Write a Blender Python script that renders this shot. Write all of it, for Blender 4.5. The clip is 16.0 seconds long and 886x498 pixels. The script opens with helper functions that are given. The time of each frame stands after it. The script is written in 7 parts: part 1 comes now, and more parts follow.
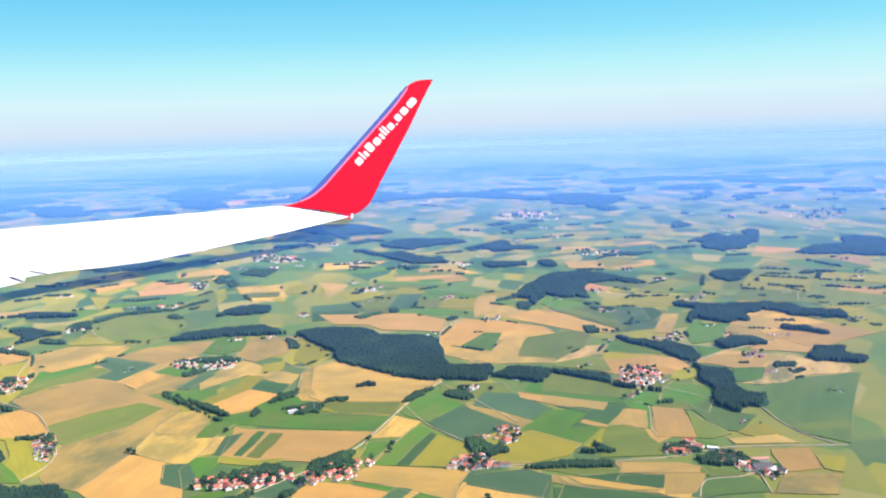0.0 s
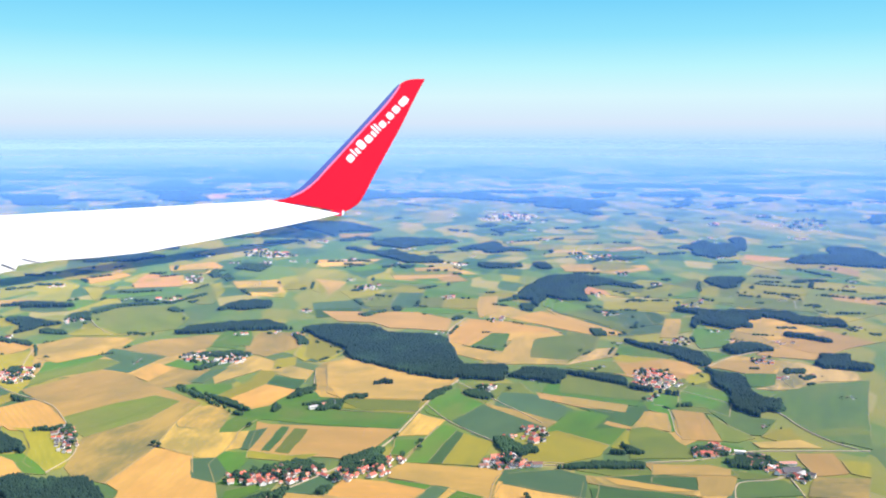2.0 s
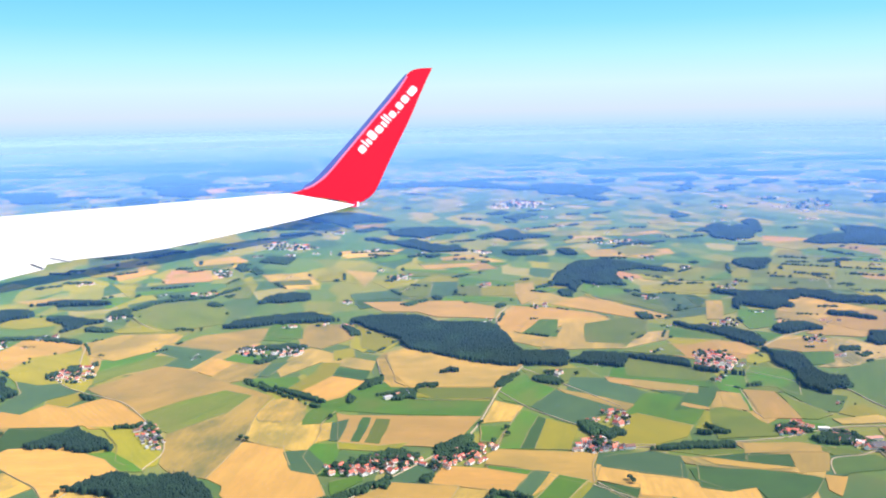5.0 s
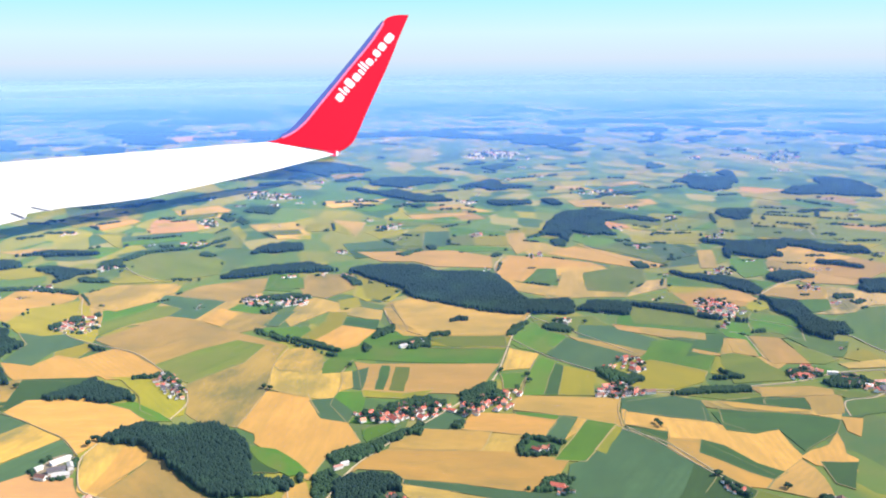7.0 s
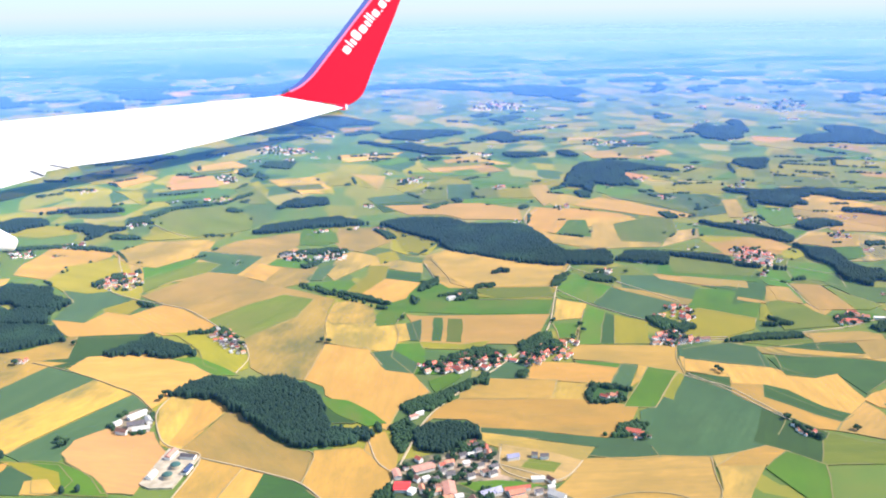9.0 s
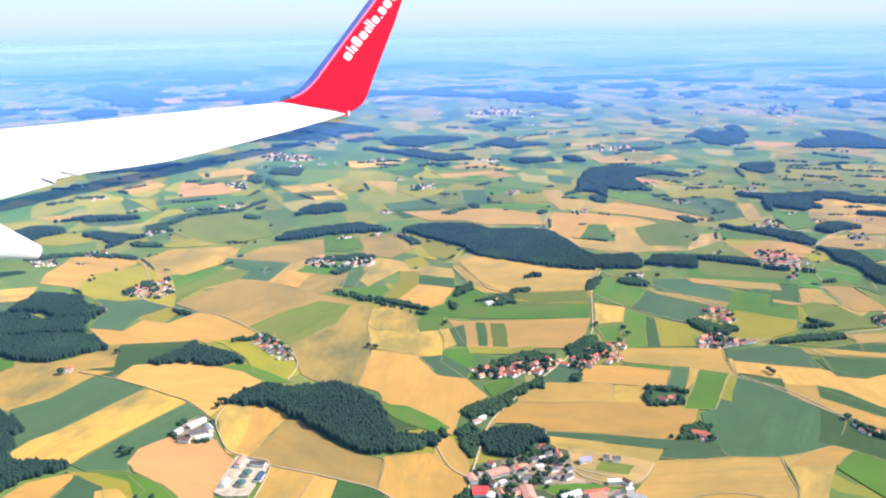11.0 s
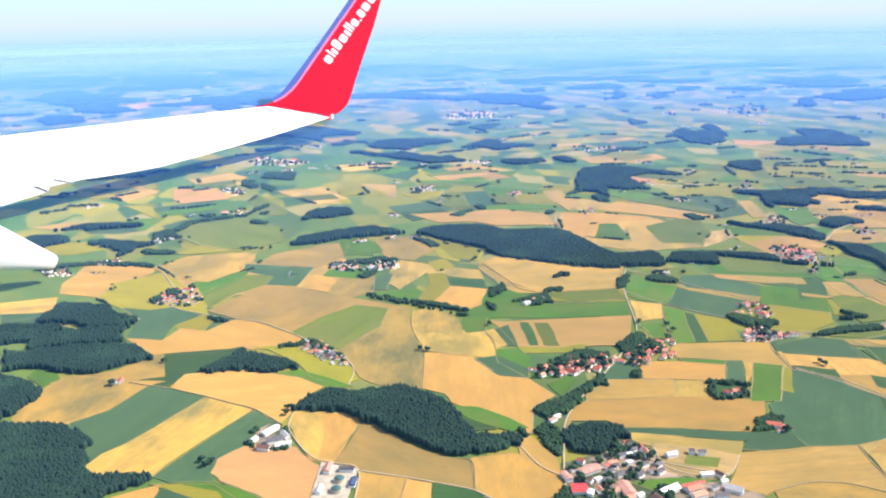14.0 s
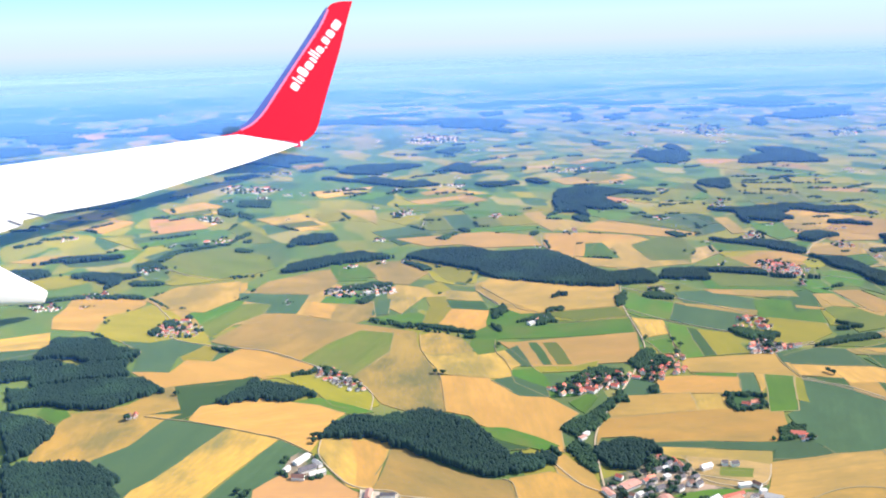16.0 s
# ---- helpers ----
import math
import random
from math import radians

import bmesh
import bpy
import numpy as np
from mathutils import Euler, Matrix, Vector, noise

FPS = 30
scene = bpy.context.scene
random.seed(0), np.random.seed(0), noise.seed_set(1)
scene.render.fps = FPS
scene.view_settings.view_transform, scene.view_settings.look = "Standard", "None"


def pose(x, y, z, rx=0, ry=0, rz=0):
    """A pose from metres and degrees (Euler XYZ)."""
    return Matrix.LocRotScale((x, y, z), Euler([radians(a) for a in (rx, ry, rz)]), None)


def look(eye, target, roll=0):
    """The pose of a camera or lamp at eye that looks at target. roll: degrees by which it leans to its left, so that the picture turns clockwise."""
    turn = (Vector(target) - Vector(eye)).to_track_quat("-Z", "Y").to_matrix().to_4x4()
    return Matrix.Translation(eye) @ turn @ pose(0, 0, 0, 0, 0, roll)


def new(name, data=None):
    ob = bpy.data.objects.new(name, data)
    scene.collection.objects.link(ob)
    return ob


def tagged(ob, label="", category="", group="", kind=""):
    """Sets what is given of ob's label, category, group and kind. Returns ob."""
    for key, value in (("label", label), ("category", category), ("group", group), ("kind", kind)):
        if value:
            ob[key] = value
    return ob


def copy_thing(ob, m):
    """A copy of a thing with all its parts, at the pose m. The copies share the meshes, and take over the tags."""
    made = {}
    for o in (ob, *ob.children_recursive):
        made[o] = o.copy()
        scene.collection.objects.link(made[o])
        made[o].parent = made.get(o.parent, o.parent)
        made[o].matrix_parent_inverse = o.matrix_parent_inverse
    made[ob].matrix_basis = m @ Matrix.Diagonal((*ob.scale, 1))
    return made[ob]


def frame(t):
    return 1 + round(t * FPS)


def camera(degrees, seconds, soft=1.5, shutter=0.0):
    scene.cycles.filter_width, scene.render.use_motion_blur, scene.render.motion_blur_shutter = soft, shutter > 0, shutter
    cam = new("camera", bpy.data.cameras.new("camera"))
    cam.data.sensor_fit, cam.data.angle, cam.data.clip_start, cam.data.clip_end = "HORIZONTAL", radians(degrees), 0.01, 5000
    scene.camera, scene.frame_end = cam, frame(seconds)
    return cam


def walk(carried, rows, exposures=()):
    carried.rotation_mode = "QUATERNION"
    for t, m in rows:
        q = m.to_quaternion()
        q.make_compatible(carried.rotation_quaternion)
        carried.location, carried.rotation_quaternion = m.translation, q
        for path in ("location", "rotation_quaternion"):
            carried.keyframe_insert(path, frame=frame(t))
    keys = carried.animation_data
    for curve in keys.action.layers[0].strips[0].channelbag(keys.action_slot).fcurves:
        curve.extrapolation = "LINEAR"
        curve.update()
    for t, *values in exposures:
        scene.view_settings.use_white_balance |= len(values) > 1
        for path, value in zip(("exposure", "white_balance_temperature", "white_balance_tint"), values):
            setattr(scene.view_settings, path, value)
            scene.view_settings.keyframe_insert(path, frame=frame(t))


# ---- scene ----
cam = camera(55.00, 16.0, soft=1.97)
PATH = [
    (0, (0.0725, -0.1128, 2.3390), (0.0331, 9.7809, 0.8855), -1.853),
    (0.5, (-0.0581, -0.1149, 2.3349), (-0.0175, 9.7535, 0.7181), 0.092),
    (1, (-0.1836, -0.1128, 2.3366), (0.0753, 9.7791, 0.8933), 1.067),
    (1.5, (-0.3075, -0.1118, 2.3361), (0.0440, 9.7717, 0.8551), 0.737),
    (2, (-0.4315, -0.1106, 2.3337), (-0.0673, 9.7766, 0.8806), 0.127),
    (2.5, (-0.5556, -0.1099, 2.3323), (-0.2088, 9.7756, 0.8636), -0.011),
    (3, (-0.6795, -0.1054, 2.3338), (-0.3516, 9.7783, 0.8485), -0.191),
    (3.5, (-0.8095, -0.1028, 2.3327), (-0.4762, 9.7765, 0.8203), -0.637),
    (4, (-0.9395, -0.1011, 2.3325), (-0.5736, 9.7732, 0.7952), -0.940),
    (6.5, (-1.5624, -0.0620, 2.3277), (-0.4931, 9.6967, 0.4241), -0.613),
    (7, (-1.6858, -0.0527, 2.3299), (-0.5718, 9.6485, 0.1746), -0.489),
    (7.5, (-1.8094, -0.0460, 2.3292), (-0.6670, 9.6305, 0.0796), -0.570),
    (8, (-1.9379, -0.0379, 2.3360), (-0.7390, 9.6174, 0.0258), -0.720),
    (8.5, (-2.0650, -0.0321, 2.3391), (-0.8848, 9.5460, -0.2814), -0.964),
    (9, (-2.1923, -0.0199, 2.3363), (-0.9412, 9.5305, -0.3517), -1.006),
    (11.5, (-2.8055, 0.0674, 2.3331), (-1.2186, 9.5891, -0.2784), -1.002),
    (12, (-2.9243, 0.0890, 2.3299), (-1.2372, 9.5879, -0.3015), -1.016),
    (12.5, (-3.0474, 0.1118, 2.3308), (-1.2621, 9.5929, -0.3001), -1.003),
    (13, (-3.1697, 0.1342, 2.3331), (-1.2887, 9.5987, -0.2906), -1.149),
    (13.5, (-3.2901, 0.1574, 2.3354), (-1.3120, 9.6056, -0.2759), -1.251),
    (14, (-3.4099, 0.1829, 2.3354), (-1.3188, 9.6110, -0.2604), -1.173),
    (14.5, (-3.5220, 0.2037, 2.3362), (-1.1386, 9.5781, -0.2015), -0.787),
    (15, (-3.6336, 0.2246, 2.3392), (-0.9866, 9.5308, -0.1880), -0.675),
    (15.5, (-3.7442, 0.2464, 2.3401), (-1.0414, 9.5610, -0.0958), -1.302),
    (16, (-3.8607, 0.2714, 2.3416), (-1.1699, 9.6161, 0.0102), -1.863),
]
walk(cam, [(t, look(eye, target, roll)) for t, eye, target, roll in PATH],
     exposures=((0.0, 0.54), (4.0, 0.60), (6.5, 0.60), (8.0, 0.58), (8.5, 0.61), (9.0, 0.76), (11.5, 0.70), (14.0, 0.72), (15.0, 0.75), (16.0, 0.68)))

# ---- world, sun and exposure ----
SUN_AZIMUTH, SUN_HEIGHT = 100.0, 46.0        # degrees: clockwise from +y, above the horizon
world = bpy.data.worlds.new("summer_sky")
scene.world = world
world.use_nodes = True
wn = world.node_tree.nodes
sky = wn.new("ShaderNodeTexSky")
sky.sky_type, sky.sun_disc = "NISHITA", False
sky.sun_elevation, sky.sun_rotation = radians(SUN_HEIGHT), radians(SUN_AZIMUTH)
sky.altitude, sky.air_density, sky.dust_density, sky.ozone_density = 600, 1.0, 1.2, 1.5
world.node_tree.links.new(sky.outputs["Color"], wn["Background"].inputs["Color"])
wn["Background"].inputs["Strength"].default_value = 0.15
sun = new("sun", bpy.data.lights.new("sun", "SUN"))
sun.data.energy, sun.data.angle, sun.data.color = 4.5, radians(0.5), (1.0, 0.885, 0.81)
sa, sh = radians(SUN_AZIMUTH), radians(SUN_HEIGHT)
sun.matrix_world = look((math.sin(sa) * math.cos(sh) * 50, math.cos(sa) * math.cos(sh) * 50, math.sin(sh) * 50), (0, 0, 0))




def distance_backdrop():
    """The plain glow of sky and distance low over the horizon, two kilometres off."""
    m = bpy.data.materials.new("low_sky")
    m.use_nodes = True
    n, l = m.node_tree.nodes, m.node_tree.links
    n.remove(n["Principled BSDF"])
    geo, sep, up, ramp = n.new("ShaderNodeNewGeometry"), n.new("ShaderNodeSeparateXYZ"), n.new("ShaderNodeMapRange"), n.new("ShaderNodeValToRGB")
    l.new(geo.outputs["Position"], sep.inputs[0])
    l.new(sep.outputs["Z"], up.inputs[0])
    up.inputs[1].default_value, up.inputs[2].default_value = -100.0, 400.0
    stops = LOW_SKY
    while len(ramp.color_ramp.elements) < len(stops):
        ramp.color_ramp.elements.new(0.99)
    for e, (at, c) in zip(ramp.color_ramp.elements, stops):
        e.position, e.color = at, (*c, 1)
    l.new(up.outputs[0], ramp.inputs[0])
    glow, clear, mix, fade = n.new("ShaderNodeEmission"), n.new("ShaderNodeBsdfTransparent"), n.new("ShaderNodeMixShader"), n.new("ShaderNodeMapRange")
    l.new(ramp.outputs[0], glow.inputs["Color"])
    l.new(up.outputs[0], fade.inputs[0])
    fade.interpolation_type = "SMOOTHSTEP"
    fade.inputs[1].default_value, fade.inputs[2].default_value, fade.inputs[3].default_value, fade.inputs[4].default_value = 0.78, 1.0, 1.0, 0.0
    l.new(fade.outputs[0], mix.inputs[0])
    l.new(clear.outputs[0], mix.inputs[1])
    l.new(glow.outputs[0], mix.inputs[2])
    l.new(mix.outputs[0], n["Material Output"].inputs["Surface"])
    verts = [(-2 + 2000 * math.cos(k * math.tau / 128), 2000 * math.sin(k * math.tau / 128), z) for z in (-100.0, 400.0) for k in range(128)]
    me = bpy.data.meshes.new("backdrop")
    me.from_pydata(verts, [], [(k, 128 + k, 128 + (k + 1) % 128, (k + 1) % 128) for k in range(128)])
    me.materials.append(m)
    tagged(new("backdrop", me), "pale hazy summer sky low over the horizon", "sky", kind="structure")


# position up the backdrop (0: 3 degrees under the level, 1: 11 degrees over it) and glow colour, with the horizon's
# haze painted in
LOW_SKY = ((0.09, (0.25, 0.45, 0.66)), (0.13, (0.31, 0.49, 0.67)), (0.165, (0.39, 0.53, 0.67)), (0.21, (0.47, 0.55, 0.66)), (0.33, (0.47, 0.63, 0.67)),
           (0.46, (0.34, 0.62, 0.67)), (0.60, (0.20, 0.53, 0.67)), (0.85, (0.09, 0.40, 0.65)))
distance_backdrop()


# ---- materials ----
def nodes_of(name, roughness=0.8, metallic=0.0):
    m = bpy.data.materials.new(name)
    m.use_nodes = True
    b = m.node_tree.nodes["Principled BSDF"]
    b.inputs["Roughness"].default_value, b.inputs["Metallic"].default_value = roughness, metallic
    b.inputs["Diffuse Roughness"].default_value = 0.35 if roughness > 0.85 else 0.0
    return m, m.node_tree.nodes, m.node_tree.links, b


def mixed(n, l, fac, a, b, kind="MIX"):
    mix = n.new("ShaderNodeMix")
    mix.data_type, mix.blend_type = "RGBA", kind
    for sock, v in ((mix.inputs[0], fac), (mix.inputs[6], a), (mix.inputs[7], b)):
        if isinstance(v, (int, float)):
            sock.default_value = v
        elif isinstance(v, tuple):
            sock.default_value = (*v, 1)
        else:
            l.new(v, sock)
    return mix.outputs[2]


def noise_of(n, l, where, scale, detail=3.0, low=0.35, high=0.65, rough=0.55):
    t = n.new("ShaderNodeTexNoise")
    t.inputs["Scale"].default_value, t.inputs["Detail"].default_value, t.inputs["Roughness"].default_value = scale, detail, rough
    l.new(where, t.inputs["Vector"])
    r = n.new("ShaderNodeMapRange")
    r.inputs[1].default_value, r.inputs[2].default_value = low, high
    l.new(t.outputs["Fac"], r.inputs[0])
    return r.outputs[0]


def crop(name, base, other, row=(0.0, 0.0, 0.0), stripes=0.25, spread=0.35, blotch=(0.2, 0.2, 0.08), patchy=0.5):
    """A crop seen from far above: two tones in drifts, weedy blotches, tramlines along the field, each field a little different."""
    m, n, l, b = nodes_of(name, 0.95)
    where = n.new("ShaderNodeTexCoord")
    obj, info = where.outputs["Object"], n.new("ShaderNodeObjectInfo")

    def times(a, k):
        t = n.new("ShaderNodeMath")
        t.operation = "MULTIPLY"
        for sock, v in zip(t.inputs, (a, k)):
            if isinstance(v, float):
                sock.default_value = v
            else:
                l.new(v, sock)
        return t.outputs[0]

    def drawn(along, across, turn=0.0):
        t = n.new("ShaderNodeMapping")
        t.inputs["Scale"].default_value, t.inputs["Rotation"].default_value = (along, across, 1.0), (0, 0, turn)
        l.new(shift.outputs[0], t.inputs["Vector"])
        return t.outputs[0]

    shift = n.new("ShaderNodeVectorMath")
    shift.operation = "MULTIPLY_ADD"
    l.new(info.outputs["Random"], shift.inputs[0])
    shift.inputs[1].default_value = (37.0, 91.0, 13.0)
    l.new(obj, shift.inputs[2])
    drift = noise_of(n, l, drawn(0.45, 1.0, 0.15), 4.2, 6, 0.36, 0.66, 0.66)
    colour = mixed(n, l, drift, base, other)
    # weedy and lodged places, many in one field, few in the next
    broad = noise_of(n, l, drawn(0.55, 1.0, -0.2), 2.1, 8, 0.46, 0.70, 0.72)
    shade = n.new("ShaderNodeTexWhiteNoise")
    shade.noise_dimensions = "1D"
    l.new(info.outputs["Random"], shade.inputs["W"])
    colour = mixed(n, l, times(times(broad, patchy * 2.2), shade.outputs["Value"]), colour, blotch)
    # each field leans to one tone
    lean, hue = n.new("ShaderNodeMapRange"), n.new("ShaderNodeMapRange")
    lean.inputs[3].default_value, lean.inputs[4].default_value = 1 - spread, 1 + spread * 0.4
    hue.inputs[3].default_value, hue.inputs[4].default_value = 0.488, 0.512
    hsv = n.new("ShaderNodeHueSaturation")
    l.new(info.outputs["Random"], lean.inputs[0])
    l.new(shade.outputs["Value"], hue.inputs[0])
    l.new(lean.outputs[0], hsv.inputs["Value"])
    l.new(hue.outputs[0], hsv.inputs["Hue"])
    l.new(colour, hsv.inputs["Color"])
    colour = hsv.outputs["Color"]
    # tramlines, here and there
    wave = n.new("ShaderNodeTexWave")
    wave.bands_direction, wave.wave_profile = "Y", "SIN"
    wave.inputs["Scale"].default_value, wave.inputs["Distortion"].default_value = 7.0, 1.2
    wave.inputs["Detail"].default_value, wave.inputs["Detail Scale"].default_value = 2.0, 0.8
    l.new(shift.outputs[0], wave.inputs["Vector"])
    patch = noise_of(n, l, shift.outputs[0], 1.3, 3, 0.45, 0.68)
    colour = mixed(n, l, times(times(wave.outputs["Fac"], patch), stripes), colour, row)
    # long streaks of the drill and a fine grain
    streak = noise_of(n, l, drawn(0.10, 1.0, 0.04), 9.0, 6, 0.42, 0.74, 0.68)
    colour = mixed(n, l, times(streak, 0.55), colour, row)
    fine = noise_of(n, l, drawn(0.3, 1.0), 40, 4, 0.3, 0.75)
    colour = mixed(n, l, times(fine, 0.4), colour, row)
    l.new(colour, b.inputs["Base Color"])
    bump = n.new("ShaderNodeBump")
    bump.inputs["Strength"].default_value, bump.inputs["Distance"].default_value = 0.25, 0.002
    l.new(fine, bump.inputs["Height"])
    l.new(bump.outputs[0], b.inputs["Normal"])
    return m


CROPS = {
    "wheat": crop("wheat", (0.69, 0.385, 0.068), (0.54, 0.305, 0.057), (0.30, 0.205, 0.050), 0.35, 0.32, (0.20, 0.18, 0.055), 0.9),
    "ripe_barley": crop("ripe_barley", (0.70, 0.42, 0.082), (0.55, 0.33, 0.064), (0.33, 0.22, 0.05), 0.4, 0.28, (0.27, 0.215, 0.055), 0.9),
    "stubble": crop("stubble", (0.57, 0.345, 0.076), (0.43, 0.270, 0.060), (0.25, 0.19, 0.055), 0.35, 0.32, (0.16, 0.155, 0.05), 0.8),
    "meadow": crop("meadow", (0.070, 0.210, 0.005), (0.044, 0.135, 0.005), (0.09, 0.17, 0.012), 0.3, 0.35, (0.14, 0.165, 0.025), 0.7),
    "clover": crop("clover", (0.175, 0.215, 0.018), (0.120, 0.165, 0.016), (0.075, 0.12, 0.016), 0.3, 0.35, (0.20, 0.19, 0.04), 0.7),
    "maize": crop("maize", (0.050, 0.118, 0.044), (0.076, 0.145, 0.050), (0.040, 0.092, 0.032), 0.25, 0.25, (0.04, 0.085, 0.028), 0.6),
    "rape_stubble": crop("rape_stubble", (0.37, 0.315, 0.012), (0.28, 0.25, 0.012), (0.18, 0.185, 0.014), 0.35, 0.3, (0.17, 0.20, 0.02), 0.7),
    "beet": crop("beet", (0.050, 0.130, 0.018), (0.035, 0.095, 0.016), (0.02, 0.058, 0.014), 0.25, 0.25, (0.05, 0.10, 0.03), 0.5),
    "pasture": crop("pasture", (0.090, 0.165, 0.022), (0.064, 0.128, 0.020), (0.045, 0.10, 0.018), 0.3, 0.25, (0.12, 0.15, 0.03), 1.0),
    "soil": crop("soil", (0.60, 0.315, 0.10), (0.51, 0.265, 0.085), (0.38, 0.21, 0.09), 0.2, 0.1, (0.42, 0.25, 0.11), 0.5),
    "paved_yard": crop("paved_yard", (0.56, 0.38, 0.28), (0.30, 0.23, 0.16), (0.09, 0.11, 0.05), 0.1, 0.1, (0.045, 0.085, 0.025), 2.0),
    "gravel_soil": crop("gravel_soil", (0.66, 0.42, 0.14), (0.42, 0.29, 0.10), (0.22, 0.18, 0.07), 0.1, 0.1, (0.14, 0.15, 0.05), 1.6),
}
CROP_WORDS = {
    "wheat": ("golden ripe wheat field with faint tramlines", "wheat field"),
    "ripe_barley": ("pale orange ripe barley field with drilled rows", "barley field"),
    "stubble": ("tan harvested stubble field with patchy growth", "stubble field"),
    "meadow": ("bright green mown meadow between grain fields", "meadow"),
    "clover": ("soft green clover field beside farm tracks", "clover field"),
    "maize": ("dark blue-green maize field with dense rows", "maize field"),
    "rape_stubble": ("yellow-green ripening rape field", "rape field"),
    "beet": ("deep green sugar beet field", "beet field"),
    "pasture": ("wide dull green pasture with faint streaks", "pasture"),
    "soil": ("bare pinkish orange soil field by a farm", "bare field"),
    "paved_yard": ("pinkish paved yards and gardens under the town", "town ground"),
    "gravel_soil": ("bright bare gravel and earth of a building ground", "bare ground"),
}


def patchwork():
    """The far country: a quilt of fields, each cell one crop, with dark woods in drifts."""
    m, n, l, b = nodes_of("far_country", 0.95)
    geo = n.new("ShaderNodeNewGeometry")
    warp = n.new("ShaderNodeTexNoise")
    warp.inputs["Scale"].default_value, warp.inputs["Detail"].default_value = 0.5, 2.0
    l.new(geo.outputs["Position"], warp.inputs["Vector"])
    push = n.new("ShaderNodeVectorMath")
    push.operation = "MULTIPLY_ADD"
    l.new(warp.outputs["Color"], push.inputs[0])
    push.inputs[1].default_value = (0.16, 0.16, 0.0)
    l.new(geo.outputs["Position"], push.inputs[2])
    colours = []
    for scale, turn, squash in ((2.8, 20, 0.55), (2.0, -35, 0.45)):
        mp = n.new("ShaderNodeMapping")
        mp.inputs["Rotation"].default_value = (0, 0, radians(turn))
        mp.inputs["Scale"].default_value = (scale, scale * squash, 0.0)
        l.new(push.outputs[0], mp.inputs["Vector"])
        v = n.new("ShaderNodeTexVoronoi")
        v.voronoi_dimensions, v.distance = "2D", "CHEBYCHEV"
        v.inputs["Scale"].default_value, v.inputs["Randomness"].default_value = 1.0, 0.72
        l.new(mp.outputs[0], v.inputs["Vector"])
        sep = n.new("ShaderNodeSeparateColor")
        l.new(v.outputs["Color"], sep.inputs[0])
        ramp = n.new("ShaderNodeValToRGB")
        ramp.color_ramp.interpolation = "CONSTANT"
        tones = [(0, (0.17, 0.21, 0.03)), (0.08, (0.10, 0.19, 0.03)), (0.22, (0.24, 0.24, 0.03)), (0.36, (0.035, 0.115, 0.035)), (0.50, (0.31, 0.28, 0.022)),
                 (0.61, (0.065, 0.170, 0.028)), (0.82, (0.35, 0.30, 0.09)), (0.87, (0.12, 0.21, 0.03))]
        while len(ramp.color_ramp.elements) < len(tones):
            ramp.color_ramp.elements.new(0.99)
        for e, (at, c) in zip(ramp.color_ramp.elements, tones):
            e.position, e.color = at, (*c, 1)
        l.new(sep.outputs[0], ramp.inputs[0])
        colours.append(ramp.outputs[0])
    choose = noise_of(n, l, geo.outputs["Position"], 0.35, 1, 0.49, 0.51)
    colour = mixed(n, l, choose, colours[0], colours[1])
    drift = noise_of(n, l, geo.outputs["Position"], 2.2, 5, 0.38, 1.5)
    colour = mixed(n, l, drift, colour, (0.10, 0.15, 0.04))
    stretched = n.new("ShaderNodeMapping")
    stretched.inputs["Scale"].default_value = (0.5, 1.0, 1.0)
    l.new(geo.outputs["Position"], stretched.inputs["Vector"])
    woods = noise_of(n, l, stretched.outputs[0], 0.34, 7, 0.43, 0.48, 0.66)
    # the near country has its woods as trees
    away = n.new("ShaderNodeVectorMath")
    away.operation = "LENGTH"
    l.new(geo.outputs["Position"], away.inputs[0])
    step = n.new("ShaderNodeMapRange")
    step.inputs[1].default_value, step.inputs[2].default_value = 33.0, 40.0
    l.new(away.outputs["Value"], step.inputs[0])
    both = n.new("ShaderNodeMath")
    both.operation = "MULTIPLY"
    l.new(woods, both.inputs[0])
    l.new(step.outputs[0], both.inputs[1])
    # between the nearer fields lie grassland and verges
    close = n.new("ShaderNodeMapRange")
    close.inputs[1].default_value, close.inputs[2].default_value = 10.5, 12.5
    close.inputs[3].default_value, close.inputs[4].default_value = 0.35, 0.0
    l.new(away.outputs["Value"], close.inputs[0])
    grass = mixed(n, l, noise_of(n, l, geo.outputs["Position"], 3.0, 6, 0.35, 0.65, 0.62), (0.095, 0.155, 0.022), (0.21, 0.185, 0.035))
    colour = mixed(n, l, close.outputs[0], colour, grass)
    colour = mixed(n, l, both.outputs[0], colour, (0.022, 0.05, 0.028))
    l.new(colour, b.inputs["Base Color"])
    return m


